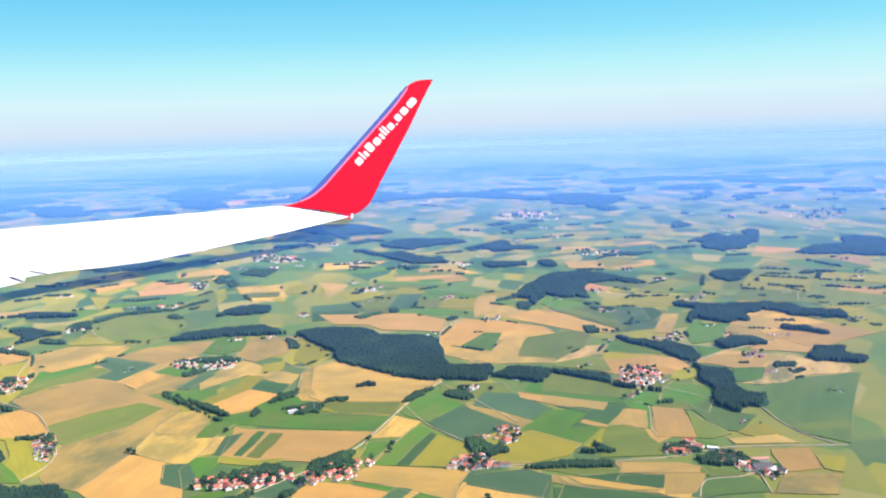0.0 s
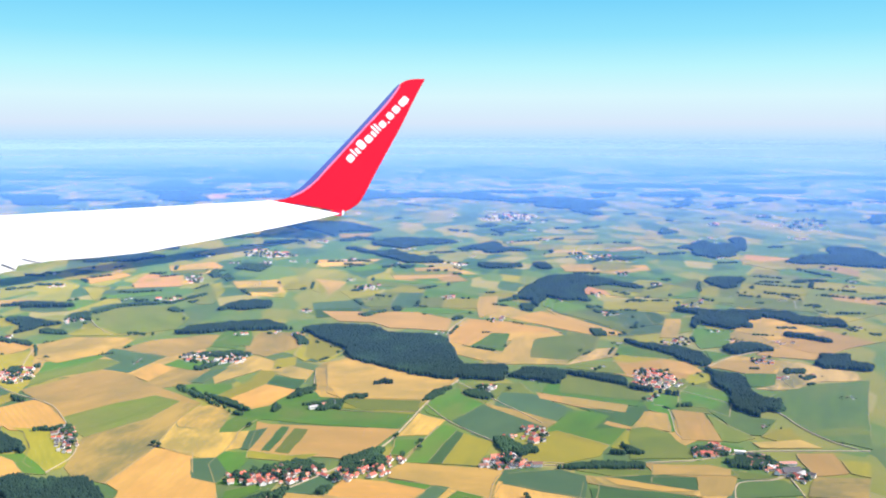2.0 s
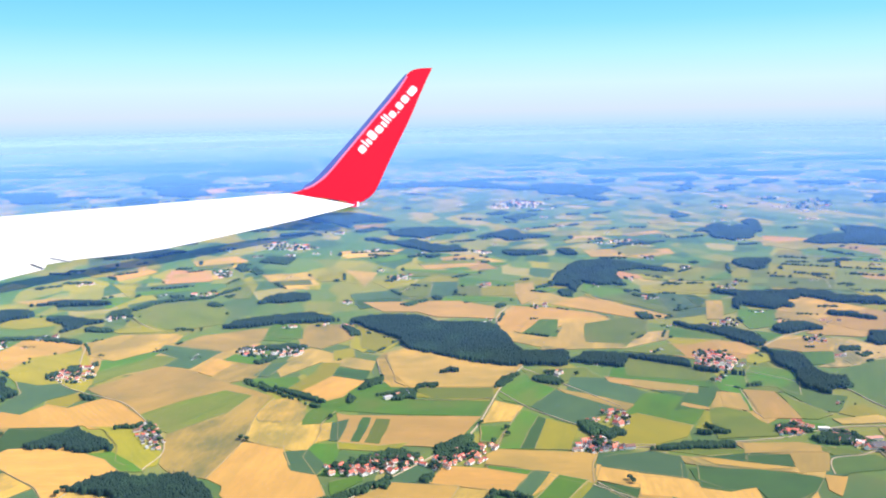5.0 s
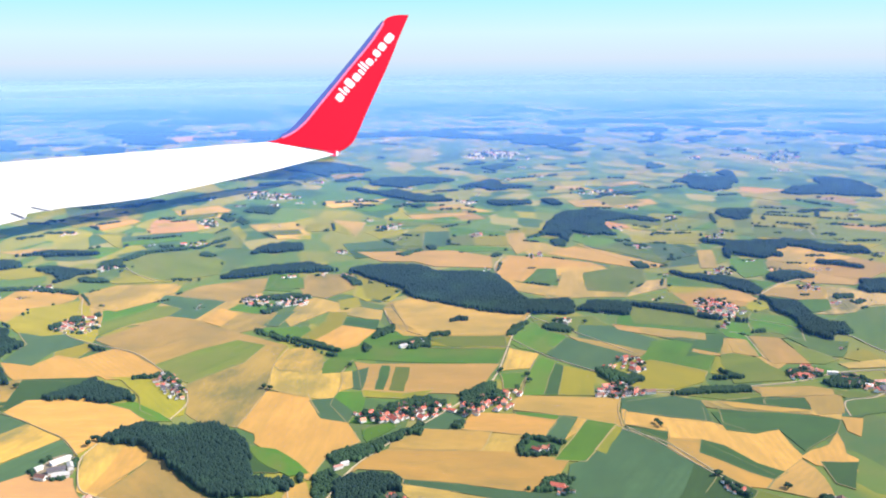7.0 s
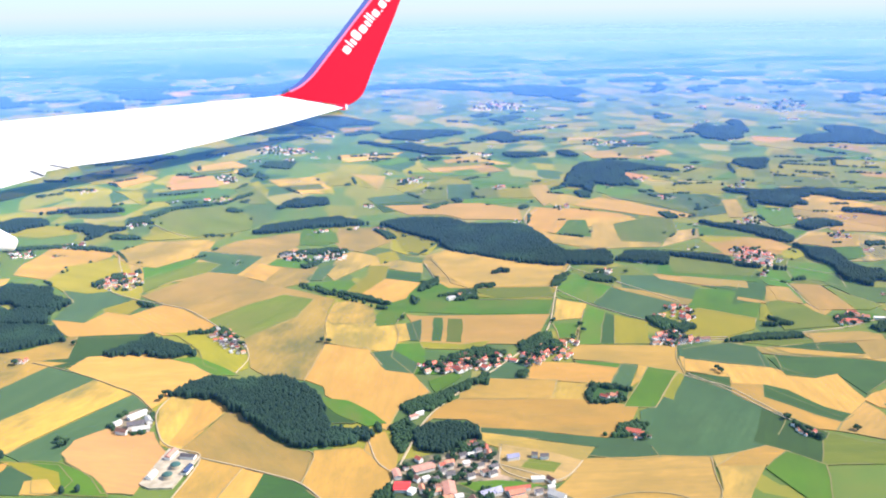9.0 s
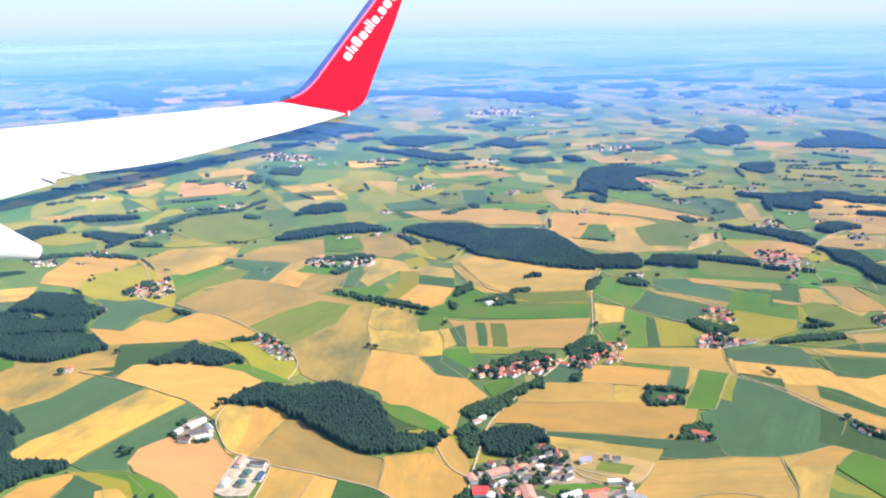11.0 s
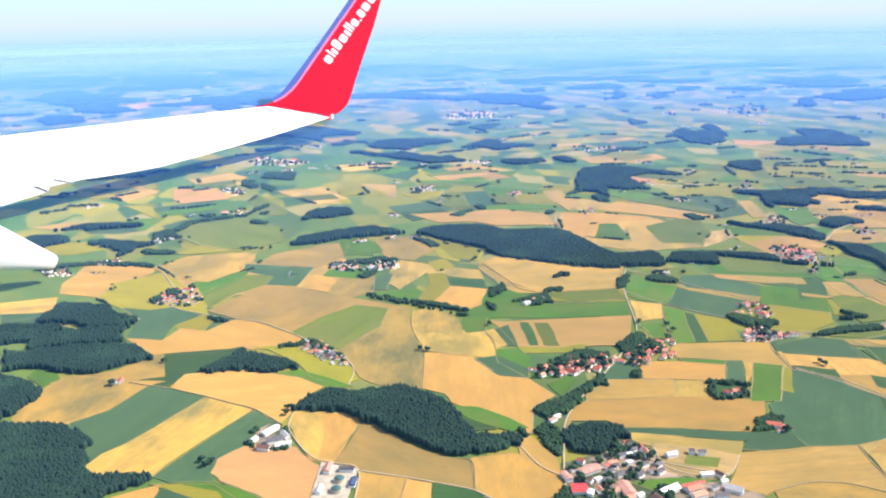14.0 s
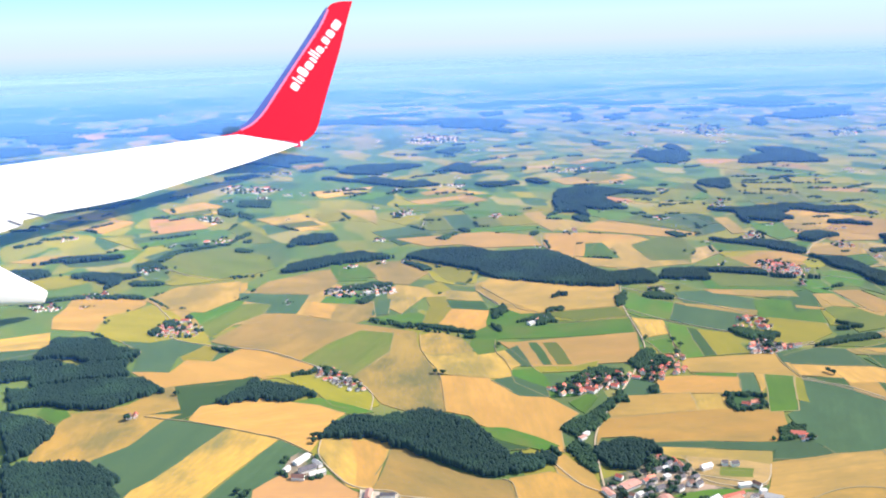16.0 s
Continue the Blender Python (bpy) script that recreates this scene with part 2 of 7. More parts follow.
def plain(name, base, other, scale=30.0, roughness=0.7, metallic=0.0, relief=0.0, spread=0.0, low=0.35, high=0.65):
    """A surface of two tones in a fine and a coarse pattern."""
    m, n, l, b = nodes_of(name, roughness, metallic)
    obj = n.new("ShaderNodeTexCoord").outputs["Object"]
    coarse, fine = noise_of(n, l, obj, scale, 4, low, high), noise_of(n, l, obj, scale * 7, 3)
    colour = mixed(n, l, coarse, base, other)
    half = n.new("ShaderNodeMath")
    half.operation = "MULTIPLY"
    half.inputs[1].default_value = 0.3
    l.new(fine, half.inputs[0])
    colour = mixed(n, l, half.outputs[0], colour, other)
    if spread:
        info, lean, hsv = n.new("ShaderNodeObjectInfo"), n.new("ShaderNodeMapRange"), n.new("ShaderNodeHueSaturation")
        lean.inputs[3].default_value, lean.inputs[4].default_value = 1 - spread, 1 + spread
        l.new(info.outputs["Random"], lean.inputs[0])
        l.new(lean.outputs[0], hsv.inputs["Value"])
        l.new(colour, hsv.inputs["Color"])
        colour = hsv.outputs["Color"]
    l.new(colour, b.inputs["Base Color"])
    if relief:
        bump = n.new("ShaderNodeBump")
        bump.inputs["Strength"].default_value, bump.inputs["Distance"].default_value = 0.5, relief
        l.new(fine, bump.inputs["Height"])
        l.new(bump.outputs[0], b.inputs["Normal"])
    return m


def leafy(name, dark, light):
    """Crowns of trees: each crown of the wood has its own tone."""
    m, n, l, b = nodes_of(name, 0.9)
    geo = n.new("ShaderNodeNewGeometry")
    ramp = n.new("ShaderNodeMapRange")
    l.new(geo.outputs["Random Per Island"], ramp.inputs[0])
    colour = mixed(n, l, ramp.outputs[0], dark, light)
    fine = noise_of(n, l, geo.outputs["Position"], 160, 3, 0.3, 0.7)
    half = n.new("ShaderNodeMath")
    half.operation = "MULTIPLY"
    half.inputs[1].default_value = 0.4
    l.new(fine, half.inputs[0])
    colour = mixed(n, l, half.outputs[0], colour, dark)
    # stands of lighter, younger trees
    stand = noise_of(n, l, geo.outputs["Position"], 2.4, 4, 0.52, 0.72, 0.6)
    some = n.new("ShaderNodeMath")
    some.operation = "MULTIPLY"
    some.inputs[1].default_value = 0.55
    l.new(stand, some.inputs[0])
    colour = mixed(n, l, some.outputs[0], colour, tuple(1.5 * c + d for c, d in zip(light, (0.008, 0.022, 0.0))))
    l.new(colour, b.inputs["Base Color"])
    b.inputs["Specular IOR Level"].default_value = 0.15
    return m


SPRUCE = leafy("spruce", (0.017, 0.041, 0.031), (0.028, 0.062, 0.040))
BROADLEAF = leafy("broadleaf", (0.022, 0.052, 0.029), (0.046, 0.095, 0.036))
BARK = plain("bark", (0.09, 0.065, 0.045), (0.05, 0.04, 0.03), 60)
ROAD = plain("road_gravel", (0.50, 0.40, 0.25), (0.40, 0.33, 0.20), 6)
MARGIN = plain("grass_margin", (0.15, 0.155, 0.045), (0.22, 0.19, 0.06), 9)
DRY_MARGIN = plain("dry_margin", (0.40, 0.30, 0.11), (0.28, 0.22, 0.08), 9)
TRACK = plain("field_track", (0.34, 0.27, 0.13), (0.26, 0.22, 0.10), 6)
WALL = plain("house_wall", (0.88, 0.86, 0.82), (0.80, 0.77, 0.72), 30, spread=0.08)
TILE = plain("red_tile", (0.60, 0.145, 0.085), (0.46, 0.11, 0.065), 60, spread=0.3, relief=0.001)
BRIGHT_TILE = plain("bright_tile", (0.70, 0.29, 0.17), (0.58, 0.22, 0.13), 60, spread=0.2, relief=0.001)
SLATE = plain("grey_tile", (0.12, 0.11, 0.115), (0.07, 0.065, 0.07), 60, spread=0.3, relief=0.001)
BROWN_TILE = plain("brown_tile", (0.24, 0.12, 0.08), (0.16, 0.085, 0.06), 60, spread=0.3, relief=0.001)
PALE_METAL = plain("pale_sheet", (0.56, 0.54, 0.50), (0.46, 0.45, 0.42), 20, 0.5)
SOLAR = plain("solar_panel", (0.05, 0.08, 0.16), (0.035, 0.05, 0.11), 20, 0.25)
CONCRETE = plain("concrete", (0.56, 0.49, 0.37), (0.36, 0.31, 0.22), 22)
TEAL = plain("tank_cover", (0.05, 0.15, 0.125), (0.04, 0.105, 0.095), 14, 0.7)
PINK_ROOF = plain("pink_roof", (0.60, 0.30, 0.22), (0.46, 0.23, 0.17), 40)
RED_ROOF = plain("red_sheet", (0.72, 0.055, 0.05), (0.60, 0.05, 0.045), 30)
WHITE_ROOF = plain("white_roof", (0.82, 0.79, 0.74), (0.70, 0.67, 0.62), 20)
LILAC_ROOF = plain("solar_roof", (0.30, 0.31, 0.47), (0.22, 0.23, 0.36), 30, 0.35)
WING_WHITE = plain("wing_paint", (0.86, 0.86, 0.87), (0.80, 0.80, 0.82), 1.5, 0.35, low=0.2, high=0.9)
SEAM = plain("panel_seam", (0.62, 0.64, 0.70), (0.52, 0.54, 0.62), 5, 0.6)
GAP = plain("flap_shadow_gap", (0.12, 0.13, 0.16), (0.08, 0.09, 0.12), 5, 0.7)
RED = plain("winglet_red", (0.74, 0.006, 0.028), (0.66, 0.008, 0.030), 1.2, 0.5, low=0.2, high=0.9)
RED.node_tree.nodes["Principled BSDF"].inputs["Specular IOR Level"].default_value = 0.2
NAVY = plain("winglet_edge", (0.10, 0.15, 0.45), (0.08, 0.12, 0.38), 2.0, 0.4)
EDGE_PINK = plain("edge_line", (0.85, 0.25, 0.40), (0.78, 0.20, 0.34), 2.0, 0.4)
MARK_WHITE = plain("mark_white", (0.86, 0.84, 0.84), (0.80, 0.78, 0.78), 5, 0.5)


# ---- building helpers ----
def part(name, bm, material, parent=None, label=""):
    me = bpy.data.meshes.new(name)
    bm.to_mesh(me)
    bm.free()
    me.materials.append(material)
    ob = new(name, me)
    if parent:
        ob.parent = parent
    if label:
        ob["label"] = label
    return ob


def mesh_of(name, verts, faces, material, parent=None, smooth=False):
    me = bpy.data.meshes.new(name)
    me.from_pydata(verts, [], faces)
    me.materials.append(material)
    if smooth:
        me.shade_smooth()
    me.update()
    ob = new(name, me)
    if parent:
        ob.parent = parent
    return ob


def box(bm, x0, y0, z0, x1, y1, z1):
    v = [bm.verts.new((x, y, z)) for z in (z0, z1) for x, y in ((x0, y0), (x1, y0), (x1, y1), (x0, y1))]
    for f in ((3, 2, 1, 0), (4, 5, 6, 7), (0, 1, 5, 4), (1, 2, 6, 5), (2, 3, 7, 6), (3, 0, 4, 7)):
        bm.faces.new([v[i] for i in f])


def inside(x, y, pts):
    hit, j = False, len(pts) - 1
    for i in range(len(pts)):
        (xi, yi), (xj, yj) = pts[i], pts[j]
        if (yi > y) != (yj > y) and x < (xj - xi) * (y - yi) / (yj - yi) + xi:
            hit = not hit
        j = i
    return hit


def area_of(pts):
    return 0.5 * sum(pts[i - 1][0] * pts[i][1] - pts[i][0] * pts[i - 1][1] for i in range(len(pts)))


# ---- ground ----
def fall(x, y):
    """The ground's height: level nearby, and sinking with the roundness of the earth far off."""
    return -max(0.0, math.hypot(x + 2, y) - 40) ** 2 / 7000


def ground_sheet():
    verts, faces, rings = [(-2.0, 0.0, 0.0)], [], [6, 14, 26, 40, 48, 56, 66, 78, 92, 110, 130, 155, 190, 240, 320, 450, 800]
    for r in rings:
        ring = [(-2 + r * math.cos(k * math.tau / 96), r * math.sin(k * math.tau / 96)) for k in range(96)]
        verts += [(x, y, fall(x, y)) for x, y in ring]
    faces += [(0, 1 + k, 1 + (k + 1) % 96) for k in range(96)]
    for i in range(len(rings) - 1):
        a, b = 1 + 96 * i, 97 + 96 * i
        faces += [(a + k, b + k, b + (k + 1) % 96, a + (k + 1) % 96) for k in range(96)]
    ob = mesh_of("ground", verts, faces, patchwork())
    return tagged(ob, "wide farmland quilt of grain fields and meadows", "ground", kind="structure")


ground_sheet()
FIELD_COUNT = 0
HEDGES = []          # places of bushes along field edges


def clipped(pts, px, py, nx, ny):
    """The part of an outline on the side of a line to which (nx, ny) points."""
    out = []
    for (ax, ay), (bx, by) in zip(pts, pts[1:] + pts[:1]):
        da, db = (ax - px) * nx + (ay - py) * ny, (bx - px) * nx + (by - py) * ny
        if da >= 0:
            out.append((ax, ay))
        if da * db < 0:
            u = da / (da - db)
            out.append((ax + (bx - ax) * u, ay + (by - ay) * u))
    return out


BESIDE = {"wheat": ("stubble", "rape_stubble", "clover", "rape_stubble"), "ripe_barley": ("wheat", "clover", "rape_stubble"), "stubble": ("wheat", "clover", "rape_stubble", "meadow"),
          "meadow": ("rape_stubble", "clover", "pasture", "rape_stubble", "stubble"), "clover": ("meadow", "pasture", "rape_stubble", "rape_stubble"), "maize": ("beet", "meadow", "clover", "rape_stubble"),
          "rape_stubble": ("clover", "meadow", "rape_stubble"), "beet": ("maize", "meadow", "clover"), "soil": ("soil", "stubble"), "pasture": ("pasture", "clover", "meadow")}


def country(kind, *pts, depth=0):
    """A stretch of farmland: one field near the eye, parted into smaller holdings where it is wide."""
    pts = list(pts)
    cx, cy = sum(p[0] for p in pts) / len(pts), sum(p[1] for p in pts) / len(pts)
    far, rnd = math.hypot(cx + 2, cy), random.Random(int(cx * 1000) * 31 + int(cy * 1000))
    if depth < 3 and far > 10.5 and abs(area_of(pts)) > 0.30 * (far / 9) ** 0.8 and kind not in ("paved_yard", "gravel_soil"):
        side = max(range(len(pts)), key=lambda i: math.dist(pts[i - 1], pts[i]))
        dx, dy = pts[side][0] - pts[side - 1][0], pts[side][1] - pts[side - 1][1]
        if rnd.random() < 0.4:
            dx, dy = -dy, dx
        size = math.hypot(dx, dy)
        dx, dy = dx / size, dy / size
        reach = [(p[0] - cx) * dx + (p[1] - cy) * dy for p in pts]
        at = min(reach) + (max(reach) - min(reach)) * rnd.uniform(0.32, 0.68)
        px, py = cx + dx * at, cy + dy * at
        halves = [clipped(pts, px, py, dx, dy), clipped(pts, px, py, -dx, -dy)]
        if all(len(h) > 2 and abs(area_of(h)) > 0.02 for h in halves):
            kinds = [kind, rnd.choice(BESIDE[kind])]
            rnd.shuffle(kinds)
            for k, h in zip(kinds, halves):
                country(k, *h, depth=depth + 1)
            return
    field(kind, *pts)


def field(kind, *pts):
    """A field as a low slab of crop; its own x axis runs along its longest side."""
    global FIELD_COUNT
    FIELD_COUNT += 1
    rnd = random.Random(FIELD_COUNT)
    if area_of(pts) < 0:
        pts = pts[::-1]
    cx, cy = sum(p[0] for p in pts) / len(pts), sum(p[1] for p in pts) / len(pts)
    side = max(range(len(pts)), key=lambda i: math.dist(pts[i - 1], pts[i]))
    turn = math.atan2(pts[side][1] - pts[side - 1][1], pts[side][0] - pts[side - 1][0])
    top = 0.002 + 0.00001 * FIELD_COUNT
    ring = []
    for i in range(len(pts)):
        a, b = Vector(pts[i - 1]), Vector(pts[i])
        steps = max(2, min(8, int((b - a).length / 0.12)))
        across = Vector((-(b - a).y, (b - a).x)).normalized()
        sway = rnd.uniform(-0.02, 0.02) * (b - a).length
        for k in range(steps):
            u = k / steps
            ring.append(a.lerp(b, u) + across * (sway * 4 * u * (1 - u) + (rnd.uniform(-0.006, 0.006) if k else 0)))
    away = math.hypot(cx + 2, cy)
    for i in range(len(pts)):
        if rnd.random() < 0.10 and away > 8.0:
            a, b, gap = Vector(pts[i - 1]), Vector(pts[i]), 0.0024 * away
            u0, u1 = sorted((rnd.random(), rnd.random()))
            for k in range(int((b - a).length * (u1 - u0) / gap * 1.7)):
                p = a.lerp(b, rnd.uniform(u0, u1))
                size = max(0.016, gap) * rnd.uniform(0.8, 1.5)
                HEDGES.append((p.x + rnd.gauss(0, 0.3) * gap, p.y + rnd.gauss(0, 0.3) * gap, fall(p.x, p.y), size, size * rnd.uniform(0.8, 1.1), rnd.uniform(0, 6.28), k))
    c, s = math.cos(-turn), math.sin(-turn)
    local = [((p.x - cx) * c - (p.y - cy) * s, (p.x - cx) * s + (p.y - cy) * c) for p in ring]
    bm = bmesh.new()
    upper = [bm.verts.new((x, y, top)) for x, y in local]
    lower = [bm.verts.new((x, y, 0.0)) for x, y in local]
    bm.faces.new(upper)
    for i in range(len(local)):
        bm.faces.new((lower[i - 1], lower[i], upper[i], upper[i - 1]))
    words, category = CROP_WORDS[kind]
    ob = part(category.replace(" ", "_"), bm, CROPS[kind])
    if math.hypot(cx + 2, cy) < 13 and kind not in ("paved_yard", "gravel_soil"):
        # grassy margins along some of its sides
        verts, faces, on, wide = [], [], False, 0.0
        for i in range(len(local)):
            if i % 4 == 0:
                on, wide = rnd.random() < 0.4, rnd.uniform(0.002, 0.0045)
            if not on:
                continue
            a, b = Vector(local[i]), Vector(local[(i + 1) % len(local)])
            across = Vector((-(b - a).y, (b - a).x)).normalized() * wide
            k = len(verts)
            verts += [(*(a - across), top + 0.0012), (*(b - across), top + 0.0012), (*(b + across * rnd.uniform(0.3, 1.2)), top + 0.0012), (*(a + across * rnd.uniform(0.3, 1.2)), top + 0.0012)]
            faces.append((k, k + 1, k + 2, k + 3))
        if faces:
            mesh_of("grass_margin", verts, faces, rnd.choice((MARGIN, MARGIN, DRY_MARGIN)), ob)
    ob.matrix_world = pose(cx, cy, fall(cx, cy), 0, 0, math.degrees(turn))
    return tagged(ob, words, category, "fields of the farmland", "structure")


country("rape_stubble", (-5.88, 9.79), (-5.66, 10.16), (-5.33, 10.15), (-4.98, 9.88), (-5.12, 9.68), (-5.38, 9.57))
country("maize", (-5.46, 10.78), (-4.88, 11.20), (-4.54, 11.18), (-4.72, 10.53), (-5.02, 10.43), (-5.35, 10.54))
country("stubble", (-6.10, 11.10), (-5.69, 11.26), (-5.23, 11.10), (-5.31, 10.82), (-5.72, 10.85))
country("maize", (-4.33, 10.40), (-4.22, 10.75), (-3.85, 10.79), (-3.26, 10.35), (-3.12, 9.87), (-3.50, 9.50), (-3.86, 9.51), (-4.22, 10.08))
country("rape_stubble", (-4.30, 9.41), (-4.15, 9.71), (-3.74, 9.42), (-3.81, 9.25), (-4.14, 9.26))
country("ripe_barley", (2.18, 13.44), (2.57, 13.82), (3.39, 13.81), (3.46, 13.36), (2.75, 12.94))
country("rape_stubble", (2.16, 10.82), (3.05, 10.91), (3.10, 10.56), (2.59, 10.25), (2.19, 10.28))
country("rape_stubble", (3.61, 11.83), (4.22, 11.77), (3.74, 10.61), (3.37, 10.81))
country("maize", (4.50, 12.54), (5.26, 12.10), (6.04, 11.63), (5.24, 10.04), (3.64, 10.13), (3.99, 11.31))
country("stubble", (5.73, 13.81), (6.82, 13.71), (6.22, 12.48), (5.26, 12.46))
country("maize", (1.23, 10.36), (1.61, 11.07), (1.98, 10.67), (2.81, 10.26), (2.47, 9.22), (1.86, 9.02), (1.52, 9.57))
country("stubble", (3.29, 9.71), (3.67, 9.88), (4.33, 9.37), (4.46, 9.11), (4.13, 8.65), (3.57, 8.67), (2.95, 8.70))
country("ripe_barley", (-0.40, 13.62), (0.15, 13.79), (0.68, 12.91), (0.13, 12.21), (-0.29, 12.50))
country("rape_stubble", (0.88, 17.08), (1.89, 16.85), (1.58, 16.04), (0.94, 16.03))
country("ripe_barley", (-5.93, 13.33), (-5.69, 14.28), (-4.85, 13.70), (-4.78, 12.73), (-5.35, 12.73))
country("ripe_barley", (-4.54, 12.77), (-4.03, 13.02), (-3.63, 12.35), (-3.93, 12.12), (-4.34, 12.29))
country("ripe_barley", (-2.99, 12.21), (-2.55, 12.47), (-2.19, 11.85), (-2.17, 11.27), (-2.66, 11.47))
country("rape_stubble", (-2.18, 12.27), (-1.82, 12.65), (-1.50, 12.06), (-1.67, 11.56))
country("clover", (-1.46, 11.72), (-0.67, 11.79), (-0.19, 11.13), (-0.32, 10.39), (-1.04, 10.63))
country("stubble", (-2.14, 14.26), (-1.40, 14.57), (-0.77, 13.69), (-1.28, 13.27))
country("wheat", (2.91, 16.24), (3.86, 16.62), (4.05, 15.65), (3.26, 15.35))
country("rape_stubble", (1.99, 17.71), (2.97, 17.95), (3.19, 17.17), (2.24, 16.94))
country("meadow", (2.23, 11.99), (2.95, 11.69), (3.43, 12.28), (3.61, 11.83), (3.31, 11.07), (2.23, 11.18))
country("maize", (-4.55, 10.69), (-4.30, 10.97), (-3.55, 10.66), (-3.26, 9.71), (-3.78, 9.53), (-4.22, 10.02))
country("rape_stubble", (-4.30, 9.90), (-3.85, 9.55), (-3.33, 9.33), (-3.66, 9.21), (-4.23, 9.56))
country("clover", (-1.67, 11.00), (-0.88, 10.38), (-0.04, 10.10), (-0.17, 9.40), (-0.98, 9.93), (-1.72, 10.34))
country("stubble", (0.47, 10.68), (0.70, 10.82), (1.18, 9.96), (1.01, 9.63), (0.51, 9.97))
country("ripe_barley", (1.33, 9.59), (1.56, 9.41), (1.87, 9.07), (1.50, 9.05))
country("rape_stubble", (0.28, 11.44), (0.90, 11.54), (1.32, 11.11), (0.83, 10.64), (0.33, 10.87))
country("ripe_barley", (-5.65, 12.62), (-5.92, 13.88), (-5.78, 14.23), (-5.17, 14.27), (-4.83, 13.41), (-5.12, 12.98))
country("soil", (-4.54, 12.52), (-4.58, 13.12), (-3.96, 13.02), (-3.84, 12.32))
country("ripe_barley", (-4.24, 13.46), (-3.80, 13.86), (-3.58, 13.20), (-4.18, 13.20))
country("ripe_barley", (-3.14, 12.43), (-2.44, 12.46), (-2.19, 11.66), (-2.60, 11.33))
country("rape_stubble", (-2.30, 12.30), (-1.86, 12.47), (-1.77, 11.81), (-2.13, 11.85))
country("maize", (-6.43, 14.82), (-5.74, 14.39), (-5.55, 13.55), (-5.82, 13.11))
country("rape_stubble", (-5.20, 12.12), (-4.78, 12.13), (-4.54, 11.25), (-4.63, 11.08), (-4.88, 11.75))
country("maize", (-4.76, 11.85), (-3.99, 12.13), (-3.92, 11.52), (-4.37, 11.29), (-4.62, 11.26))
country("clover", (-3.54, 11.85), (-3.26, 12.45), (-3.06, 11.78), (-3.04, 10.85), (-3.26, 10.88))
country("stubble", (-7.26, 28.09), (-6.56, 29.05), (-5.94, 27.44), (-6.63, 26.58))
country("ripe_barley", (-5.64, 27.76), (-4.50, 28.25), (-4.31, 26.94), (-5.25, 26.39))
country("clover", (-6.56, 29.05), (-4.88, 29.38), (-4.33, 28.11), (-5.46, 27.44))
country("stubble", (1.50, 15.81), (2.66, 15.72), (2.83, 15.03), (1.69, 15.05))
country("ripe_barley", (2.87, 13.70), (3.48, 13.84), (3.41, 13.30), (2.76, 13.27))
country("rape_stubble", (3.61, 11.61), (4.11, 11.56), (3.58, 10.70), (3.13, 10.79))
country("maize", (5.17, 13.35), (6.24, 12.88), (6.37, 12.00), (5.15, 10.86), (4.00, 11.07), (4.22, 11.80))
country("rape_stubble", (1.95, 16.38), (3.32, 16.12), (3.14, 15.47), (1.90, 15.60))
country("rape_stubble", (-1.01, 12.87), (0.15, 12.45), (0.08, 11.98), (-1.03, 12.04))
country("maize", (-1.25, 11.15), (-0.76, 11.77), (0.60, 11.26), (0.34, 10.23), (-0.50, 10.24), (-1.22, 10.64))
country("stubble", (-0.33, 13.35), (0.34, 13.31), (0.03, 12.35), (-0.56, 12.49))
country("stubble", (3.10, 9.02), (3.55, 9.77), (4.62, 9.53), (3.84, 8.11), (3.10, 8.12), (3.12, 8.78))
country("ripe_barley", (-4.49, 12.78), (-3.93, 12.87), (-3.82, 12.23), (-4.33, 12.22))
country("ripe_barley", (-4.27, 13.94), (-3.80, 14.31), (-3.52, 13.81), (-3.75, 13.23), (-4.23, 13.41))
country("ripe_barley", (-2.07, 14.50), (-0.95, 14.58), (-1.23, 13.91), (-2.01, 13.74))
country("stubble", (-3.11, 12.51), (-2.41, 12.55), (-2.27, 12.08), (-2.65, 11.64), (-2.94, 11.97))
country("rape_stubble", (-2.24, 12.52), (-1.91, 12.57), (-1.85, 11.90), (-2.10, 11.93))
country("stubble", (-1.92, 12.71), (-1.40, 12.41), (-1.58, 11.39), (-1.70, 12.01))
country("stubble", (-0.59, 12.78), (-0.22, 13.34), (0.22, 13.19), (0.41, 12.43), (-0.27, 12.37))
country("ripe_barley", (2.70, 13.94), (3.42, 13.55), (2.74, 13.21), (2.50, 13.34))
country("rape_stubble", (2.11, 10.86), (3.01, 10.89), (2.60, 10.33), (2.02, 10.52))
country("rape_stubble", (3.73, 11.84), (4.12, 11.82), (3.67, 10.72), (3.37, 11.17))
country("stubble", (5.80, 13.89), (6.64, 13.33), (6.24, 12.58), (5.31, 12.84))
country("stubble", (5.32, 14.51), (5.93, 14.18), (5.72, 13.72), (5.12, 13.80))
country("wheat", (-5.148, 9.170), (-4.438, 8.844), (-4.452, 8.599), (-4.704, 8.280), (-4.869, 7.935), (-5.227, 8.150), (-5.257, 8.523), (-5.184, 8.799))
country("stubble", (-4.438, 8.844), (-4.227, 8.379), (-4.054, 8.198), (-3.696, 8.392), (-3.485, 8.711), (-2.574, 8.614), (-2.455, 7.583), (-3.167, 7.686), (-3.667, 7.648), (-3.893, 7.384), (-4.150, 7.611))
country("rape_stubble", (-4.783, 8.357), (-4.551, 8.467), (-4.380, 8.579), (-4.227, 8.379), (-4.093, 7.934), (-3.939, 7.687), (-3.877, 7.153), (-4.157, 7.226), (-4.613, 7.543), (-4.859, 7.882))
